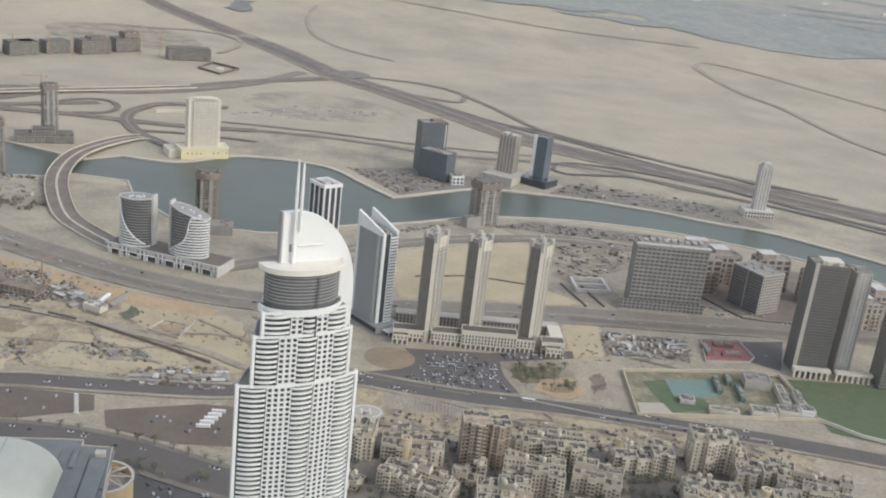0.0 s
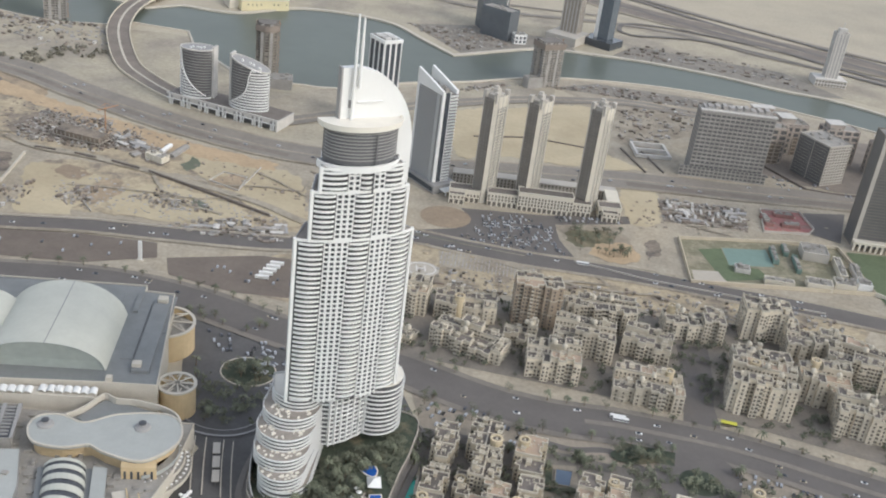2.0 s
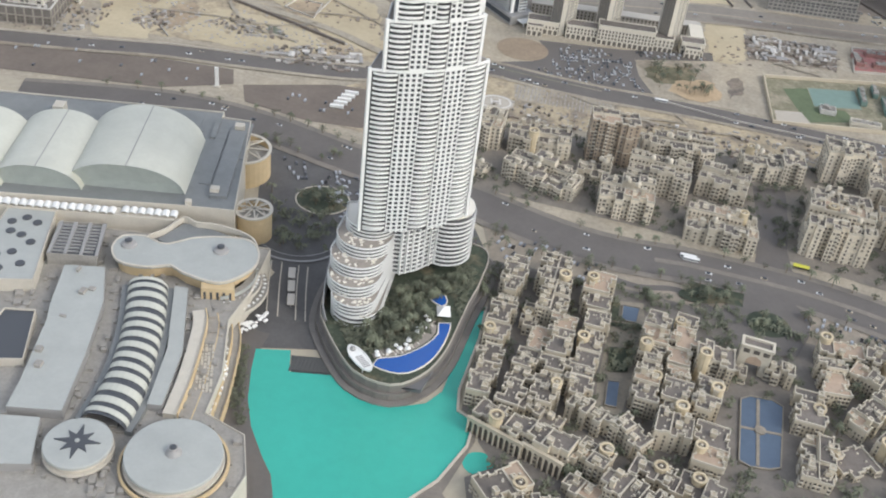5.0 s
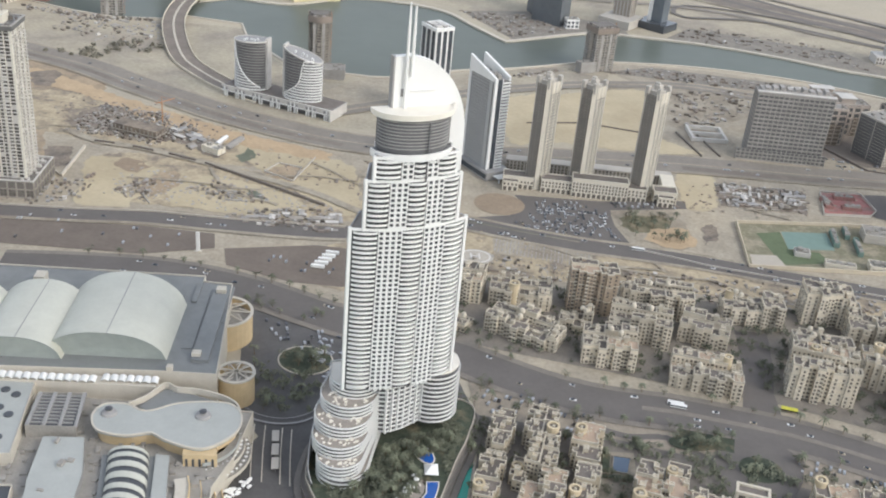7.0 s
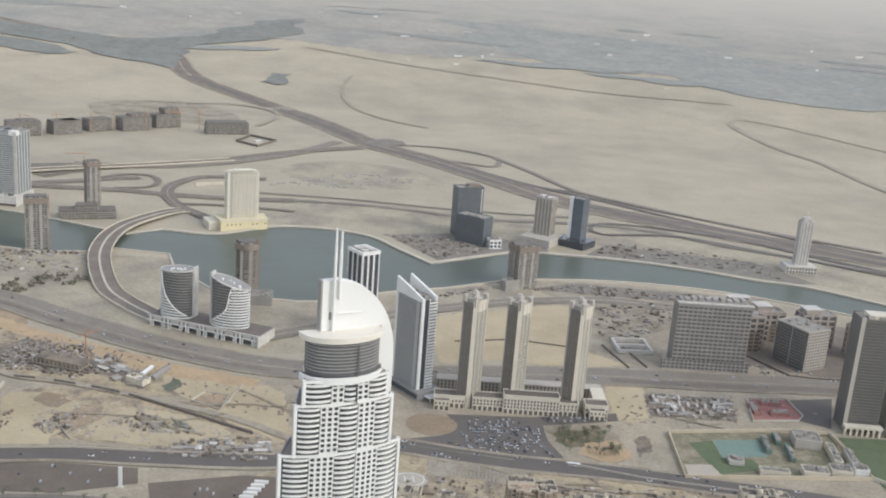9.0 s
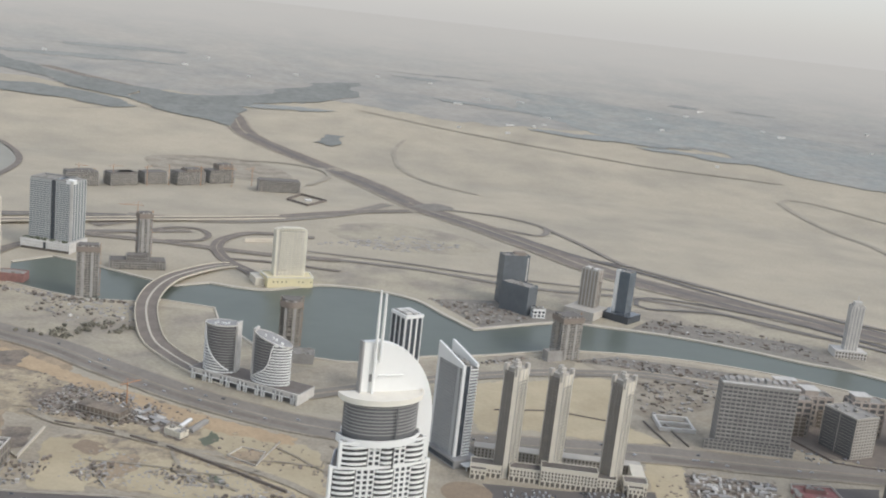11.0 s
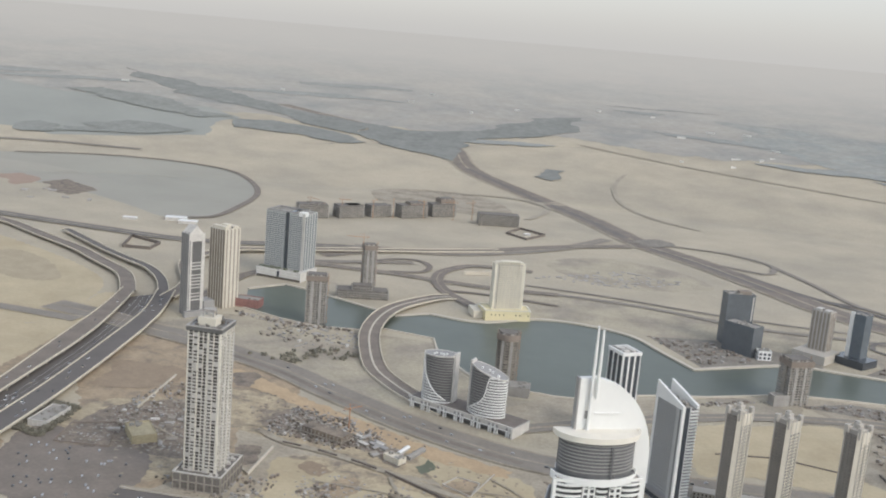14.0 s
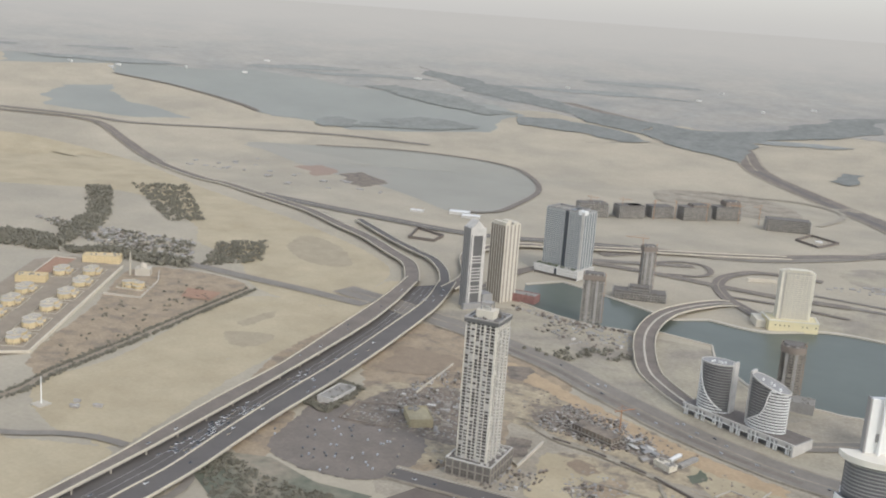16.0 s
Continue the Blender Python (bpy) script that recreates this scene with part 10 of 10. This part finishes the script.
def cabins(ps, count, turn, seed):
    r = random.Random(seed)
    xs, ys = [p[0] for p in ps], [p[1] for p in ps]
    n = tries = 0
    while n < count and tries < 400:
        tries += 1
        x, y = r.uniform(min(xs), max(xs)), r.uniform(min(ys), max(ys))
        if not inside(x, y, ps):
            continue
        n += 1
        t = thing("site_cabin", x, y, 0, turn + r.choice((0, 0, 90)), "low pale site cabin with a sheet roof", "cabin", "site cabins")
        w, d, h = r.uniform(3, 6.5), r.uniform(1.8, 3), r.uniform(2.6, 3.2)
        part("body", Geo().box(-w, -d, 0, w, d, h), r.choice((RAW, RAW, INFILL)), t)
        part("roof", Geo().add([(-w - 0.4, -d - 0.4, h), (w + 0.4, -d - 0.4, h), (w + 0.4, d + 0.4, h), (-w - 0.4, d + 0.4, h), (-w - 0.4, 0, h + 0.9), (w + 0.4, 0, h + 0.9)], [(0, 1, 5, 4), (2, 3, 4, 5), (1, 2, 5), (3, 0, 4)]), r.choice((RAWLIGHT, RAW, GREY, INFILL)), t)


cabins([(-225, 862), (-190, 892), (-182, 870), (-200, 858)], 7, 15, 1)
cabins([(-277, 857), (-252, 870), (-217, 878), (-187, 878), (-184, 868), (-230, 860), (-270, 854)], 12, 12, 2)
cabins([(-415, 1048), (-389, 1034), (-342, 996), (-362, 982), (-405, 1008)], 12, -25, 3)
cabins([(190, 1085), (280, 1092), (276, 1046), (192, 1038)], 12, 8, 4)
cabins([(-640, 1010), (-560, 960), (-560, 900), (-670, 900)], 10, 30, 5)
cabins([(-920, 680), (-880, 700), (-890, 720), (-930, 700)], 4, 30, 7)
cabins([(-1800, 1250), (-1420, 1330), (-1330, 1240), (-1500, 1190)], 26, 40, 6)
tower("site_shed", -364, 992, -22, 22, 12, 6, CREAM, CREAM, "long pale yellow site shed", category="shed", faces=[dict(bay=5, floor=3, pier=0.4, band=0.3)], roof=CREAM)
tower("site_shed", -640, 922, -45, 40, 26, 9, OLIVE, OLIVE, "half-built yellowish site building", category="building site", faces=[dict(bay=6, floor=4, pier=1, band=0.8)], roof=OLIVE)
raw_tower("low_shell", -474, 1012, -12, 58, 22, 7, "low concrete frame rising on a building site", seed=14, frame_=INFILL, core=RUBBLE)
crane(-430, 1050, 26, 18, 60)


def debris(ps, count, seed, material, label, s0=0.5, s1=2.4, h1=1.6):
    g = clutter(Geo(), ps, 0.1, count, seed, s0, s1, 0.3, h1, 20)
    ob = new("debris", g.mesh("debris"))
    ob.data.materials.append(material)
    tagged(ob, label, "debris", kind="stuff")


debris([(-529, 1021), (-505, 1093), (-429, 1080), (-350, 1017), (-342, 979), (-396, 1004), (-469, 1004)], 420, 1, RAW, "scattered site materials and rubble", 0.4, 1.5, 1.2)
debris([(-687, 863), (-694, 979), (-619, 1027), (-536, 899), (-621, 881)], 300, 2, RAW, "scattered site materials and rubble", 0.4, 1.5, 1.2)
debris([(-420, 860), (-180, 865), (-190, 900), (-300, 940), (-420, 930)], 260, 3, RAW, "scattered pale rubble on the sand", 0.4, 1.5, 1.2)
debris([(186, 1091), (284, 1099), (280, 1040), (188, 1031)], 180, 4, RAW, "stacks of building materials in the yard", 0.4, 1.6, 1.2)
rows = Geo()
rr = random.Random(10)
for a in range(26):
    for b in range(14):
        if rr.random() < 0.72:
            rows.box(-0.5, 0, 0.1, 0.5, rr.uniform(1.2, 2.0), rr.uniform(0.5, 1.2), -6, (-36 + 3.5 * a, 882 - 1.9 * b - 0.3 * a))
ob = new("stored_materials", rows.mesh("stored_materials"))
ob.data.materials.append(RAW)
tagged(ob, "parallel rows of stored concrete pieces", "building materials", kind="stuff")
debris([(-60, 850), (340, 850), (330, 825), (-40, 815)], 160, 11, RAW, "scattered site materials and rubble", 0.4, 1.5, 1.2)
debris([(-1800, 1250), (-1420, 1330), (-1330, 1240), (-1500, 1180)], 220, 12, RAW, "huts and stacks behind the tree belt", 1, 5, 4)
debris([(-560, 1420), (-680, 1400), (-760, 1420), (-780, 1400), (-640, 1360), (-520, 1330)], 90, 13, RAW, "stacks and cabins beside the creek", 0.8, 3, 2.4)
debris([(-440, 1960), (-300, 2150), (-150, 2120), (-250, 2000)], 120, 14, RAW, "low ruins in the sand", 1, 5, 2)
debris([(-1158, 3072), (-1108, 3236), (-989, 3231), (-971, 3017), (-1105, 2949)], 90, 15, RAWLIGHT, "pale foundations in the desert", 3, 14, 6)
debris([(-2200, 1930), (-1500, 1960), (-1420, 2080), (-2100, 2200)], 26, 16, RAW, "low pale buildings beside the pond", 3, 10, 5)


DARKSTACK = mat("dark_timber", srgb(108, 100, 90), 0.9, grain=0.2, grain_m=2, stain=0.2, stain_m=9)


def depot(ps, count, seed, turn, label="sheds, stacks and vehicles in a dusty yard", long=6.0, walls=2):
    """A working yard: sheds, containers and stacks in rough rows, one mesh for each material, with low walls between."""
    r = random.Random(seed)
    xs, ys = [p[0] for p in ps], [p[1] for p in ps]
    geos = [(Geo(), m, nm) for m, nm in ((RAW, "pale sheds"), (GREY, "grey sheds"), (BROWN, "brown stacks"), (RAWLIGHT, "white containers"), (INFILL, "dusty stacks"), (DARKSTACK, "dark timber stacks"))]
    n = 0
    for _ in range(count * 8):
        if n >= count:
            break
        x, y = r.uniform(min(xs), max(xs)), r.uniform(min(ys), max(ys))
        if not inside(x, y, ps):
            continue
        n += 1
        g = r.choices(geos, (4, 2, 6, 0.7, 6, 6))[0][0]
        q = r.random()
        a, b, h = (r.uniform(0.35, 0.5) * long, r.uniform(0.9, 1.6), r.uniform(1.6, 3.2)) if q < 0.35 else (r.uniform(0.4, 1.3), r.uniform(0.4, 1.1), r.uniform(0.4, 1.6))
        ang = turn + r.choice((0, 0, 90)) + r.uniform(-5, 5)
        g.box(-a, -b, 0.05, a, b, h, ang, (x, y))
        if q < 0.12:
            g.box(-a - 0.3, -b - 0.3, h, a + 0.3, b + 0.3, h + 0.25, ang, (x, y))
        if q > 0.75:
            for k in range(r.randint(2, 5)):
                g.box(-a, -b * 0.4, 0.05, a, b * 0.4, h * 0.7, ang, (x + (k + 1) * b * 1.2 * math.sin(radians(ang)), y - (k + 1) * b * 1.2 * math.cos(radians(ang))))
    for k in range(walls):
        x, y = r.uniform(min(xs), max(xs)), r.uniform(min(ys), max(ys))
        if inside(x, y, ps):
            geos[r.choice((0, 2))][0].box(-r.uniform(6, 14), -0.4, 0, r.uniform(6, 14), 0.4, 2.0, turn + r.choice((0, 90)), (x, y))
    for g, m, nm in geos:
        if g.v:
            ob = new(nm.replace(" ", "_"), g.mesh(nm))
            ob.data.materials.append(m)
            tagged(ob, label, "yard clutter", kind="stuff")


depot([(60, 1440), (320, 1440), (330, 1480), (120, 1480)], 240, 5, 12)
depot([(159, 1396), (257, 1424), (258, 1348), (188, 1260), (148, 1266)], 260, 6, 8)
depot([(-120, 1330), (20, 1440), (60, 1460), (-20, 1400), (-110, 1310)], 170, 7, 35)
depot([(170, 1660), (420, 1640), (470, 1600), (430, 1720), (200, 1740)], 240, 8, -12, long=9)
depot([(-80, 1560), (0, 1620), (-60, 1690), (-180, 1670)], 240, 9, 30, long=7)
depot([(-784, 1415), (-678, 1408), (-578, 1420), (-640, 1392), (-770, 1395)], 130, 10, -5)
depot([(-701, 1328), (-691, 1400), (-573, 1374), (-523, 1300), (-612, 1301)], 110, 11, -20, "parked plant and cabins on a dusty lot")
depot([(-518, 996), (-506, 1081), (-438, 1079), (-406, 1037), (-415, 990), (-486, 996)], 700, 12, -14, "dense scaffolding, timber and stacks on a building site", 3.6, 10)
depot([(-693, 960), (-690, 1090), (-600, 1060), (-560, 1000), (-610, 900)], 420, 13, 25, "rubble, timber and stacks on a building site", 4.0, 8)
depot([(-300, 846), (-255, 878), (-200, 896), (-183, 874), (-180, 848), (-250, 842)], 260, 14, 14, "rows of pale site sheds by the road", 5.0, 6)
depot([(188, 1032), (186, 1091), (284, 1099), (280, 1040)], 220, 15, 8, "contractor's sheds and containers in a walled yard", 7.0, 5)
depot([(-345, 895), (-332, 922), (-310, 920), (-262, 905), (-262, 886), (-305, 885)], 120, 16, 10, "scrap, tarpaulins and timber on the sand", 3.0, 2)
depot([(-410, 868), (-400, 902), (-380, 905), (-372, 860)], 90, 17, 40, "pipes and timber in loose heaps", 5.0, 3)
depot([(-60, 815), (330, 820), (340, 860), (200, 874), (60, 850), (-50, 850)], 330, 18, 0, "site materials strewn between town and road", 3.0, 8)
depot([(-1800, 1250), (-1420, 1330), (-1330, 1240), (-1500, 1190)], 330, 19, 40, "huts and stacks behind the tree belt", 8.0, 8)
depot([(-545, 835), (-470, 815), (-430, 850), (-440, 905), (-468, 880), (-540, 850)], 130, 20, 10, "site stacks round the tower's podium", 3.5, 4)
depot([(-416, 1029), (-410, 1060), (-392, 1058), (-380, 1015), (-400, 1004)], 90, 21, -20, "rusty scrap and red cabins on the site", 3.0, 1)
base = thing("site_container", 196, 1082, 0.15, 84, "pale steel container in the contractor's yard", "container", "yard containers")
part("box", Geo().box(-5.5, -1.25, 0, 5.5, 1.25, 2.6), RAWLIGHT, base)
part("roof_rib", Geo().box(-5.3, -0.1, 2.6, 5.3, 0.1, 2.75), GREY, base)
rngc = random.Random(8)
for i in range(9):
    for j in range(3):
        if rngc.random() < 0.75 and (i or j):
            copy_thing(base, pose(196 + 9.2 * i + rngc.uniform(-1, 1), 1082 - 17 * j + 0.8 * i + rngc.uniform(-2, 2), 0.15, 0, 0, 84 + rngc.choice((0, 0, 0, 90)) + rngc.uniform(-6, 6)))
t = thing("site_shed", -352, 1022, 0, 82, "slim white site shed", "shed")
part("body", Geo().box(-11, -2.2, 0, 11, 2.2, 3.4), RAWLIGHT, t)
part("roof", Geo().add([(-11.4, -2.7, 3.4), (11.4, -2.7, 3.4), (11.4, 2.7, 3.4), (-11.4, 2.7, 3.4), (-11.4, 0, 4.5), (11.4, 0, 4.5)], [(0, 1, 5, 4), (2, 3, 4, 5), (1, 2, 5), (3, 0, 4)]), WHITE, t)
t = thing("site_shed", -337, 1020, 0, 78, "long grey site shed with a sheet roof", "shed")
part("body", Geo().box(-16, -3.2, 0, 16, 3.2, 3.6), GREY, t)
part("roof", Geo().add([(-16.4, -3.7, 3.6), (16.4, -3.7, 3.6), (16.4, 3.7, 3.6), (-16.4, 3.7, 3.6), (-16.4, 0, 5.0), (16.4, 0, 5.0)], [(0, 1, 5, 4), (2, 3, 4, 5), (1, 2, 5), (3, 0, 4)]), ROOFGREY, t)
for x, y, w, d, h, a in ((-1340, 1930, 30, 12, 5, 20), (-1262, 1990, 46, 22, 7, 25), (-1222, 1975, 40, 20, 6, 25), (-560, 2400, 14, 9, 4, 30)):
    t = thing("desert_depot", x, y, 0, a, "low pale flat-roofed depot in the desert", "building", "desert depots")
    part("body", Geo().box(-w / 2, -d / 2, 0, w / 2, d / 2, h), RAWLIGHT, t)
    part("roof", Geo().box(-w / 2 - 0.5, -d / 2 - 0.5, h, w / 2 + 0.5, d / 2 + 0.5, h + 0.6), WHITE, t)
yard_wall("yard_wall", [(-1186, 1686), (-1228, 1777), (-1148, 1754), (-1135, 1701)], 6, 3.0, HOARD, "dark wall round a desert depot")
yard_wall("yard_wall", [(-607, 2384), (-594, 2469), (-523, 2427), (-546, 2340)], 5, 3.0, HOARD, "dark earth bank round a desert plot")

# ---- heaps and tracks on the building sites ----
def heaps(ps, count, seed, r0=2.0, r1=6.0, material=None, label="low heaps of dug sand on the site"):
    r = random.Random(seed)
    xs, ys = [p[0] for p in ps], [p[1] for p in ps]
    g = Geo()
    n = 0
    for _ in range(count * 10):
        x, y = r.uniform(min(xs), max(xs)), r.uniform(min(ys), max(ys))
        if n >= count:
            break
        if not inside(x, y, ps):
            continue
        n += 1
        rad = r.uniform(r0, r1)
        st = r.uniform(0.6, 1.6)
        k = 9
        ring = [(x + rad * st * math.cos(2 * math.pi * i / k) * r.uniform(0.75, 1.2), y + rad * math.sin(2 * math.pi * i / k) * r.uniform(0.75, 1.2)) for i in range(k)]
        mid_ = [(x + (p[0] - x) * 0.5, y + (p[1] - y) * 0.5) for p in ring]
        h = rad * r.uniform(0.22, 0.45)
        g.add([(*p, 0.05) for p in ring] + [(*p, h * r.uniform(0.6, 0.95)) for p in mid_] + [(x, y, h)], [(i, (i + 1) % k, k + (i + 1) % k, k + i) for i in range(k)] + [(k + i, k + (i + 1) % k, 2 * k) for i in range(k)])
    ob = new("spoil_heaps", g.mesh("spoil_heaps"))
    ob.data.materials.append(material or LOT)
    tagged(ob, label, "sand heaps", kind="stuff")


SITES = [[(-420, 862), (-190, 872), (-130, 900), (-260, 950), (-400, 968), (-460, 940)], [(-600, 1010), (-420, 985), (-290, 990), (-330, 1050), (-560, 1110), (-640, 1080)], [(-90, 835), (60, 822), (330, 820), (350, 868), (90, 895), (-60, 905)], [(-700, 880), (-560, 820), (-520, 900), (-640, 1040)], [(-330, 950), (-150, 900), (-100, 960), (-120, 1030), (-300, 1020)], [(110, 985), (330, 1000), (400, 1120), (180, 1110), (100, 1040)]]
for k, ps in enumerate(SITES):
    heaps(ps, 70, 60 + k, 0.8, 3.6, LOT if k % 2 else DIRT)
rngt = random.Random(5)
for k, ps in enumerate(SITES):
    cx, cy = sum(p[0] for p in ps) / len(ps), sum(p[1] for p in ps) / len(ps)
    for j in range(2):
        a = rngt.uniform(0, math.pi)
        L = rngt.uniform(40, 90)
        line = [(cx + rngt.uniform(-30, 30) + f * L * math.cos(a) + rngt.uniform(-14, 14), cy + rngt.uniform(-10, 10) + f * L * 0.5 * math.sin(a) + rngt.uniform(-6, 6)) for f in (-1, -0.5, 0, 0.5, 1)]
        ribbon("tyre_track", line, rngt.uniform(2.4, 4), 0.1, LOT, "pale tyre track across the site")

# walled compound far off in the desert
debris([(-1126, 3001), (-1177, 3222), (-1059, 3309), (-963, 3153), (-995, 2933)], 60, 31, TAUPE, "pale low houses of a walled desert compound", 4, 10, 6)
debris([(-1007, 4488), (-911, 4579), (-809, 4277), (-900, 4250)], 24, 32, RAWLIGHT, "far white sheds on the plain", 10, 26, 8)
for k, (ps, n) in enumerate((([(0, 850), (330, 845), (330, 820), (-40, 812)], 90), ([(100, 1000), (190, 1010), (190, 1090), (110, 1040)], 50), ([(-560, 1110), (-440, 1085), (-330, 1050), (-350, 1000), (-560, 1020)], 200), ([(-330, 1030), (-160, 1000), (-110, 960), (-160, 930), (-300, 965)], 70))):
    debris(ps, n, 70 + k, BROWN, "dark site clutter and stacked timber", 0.4, 1.8, 1.6)
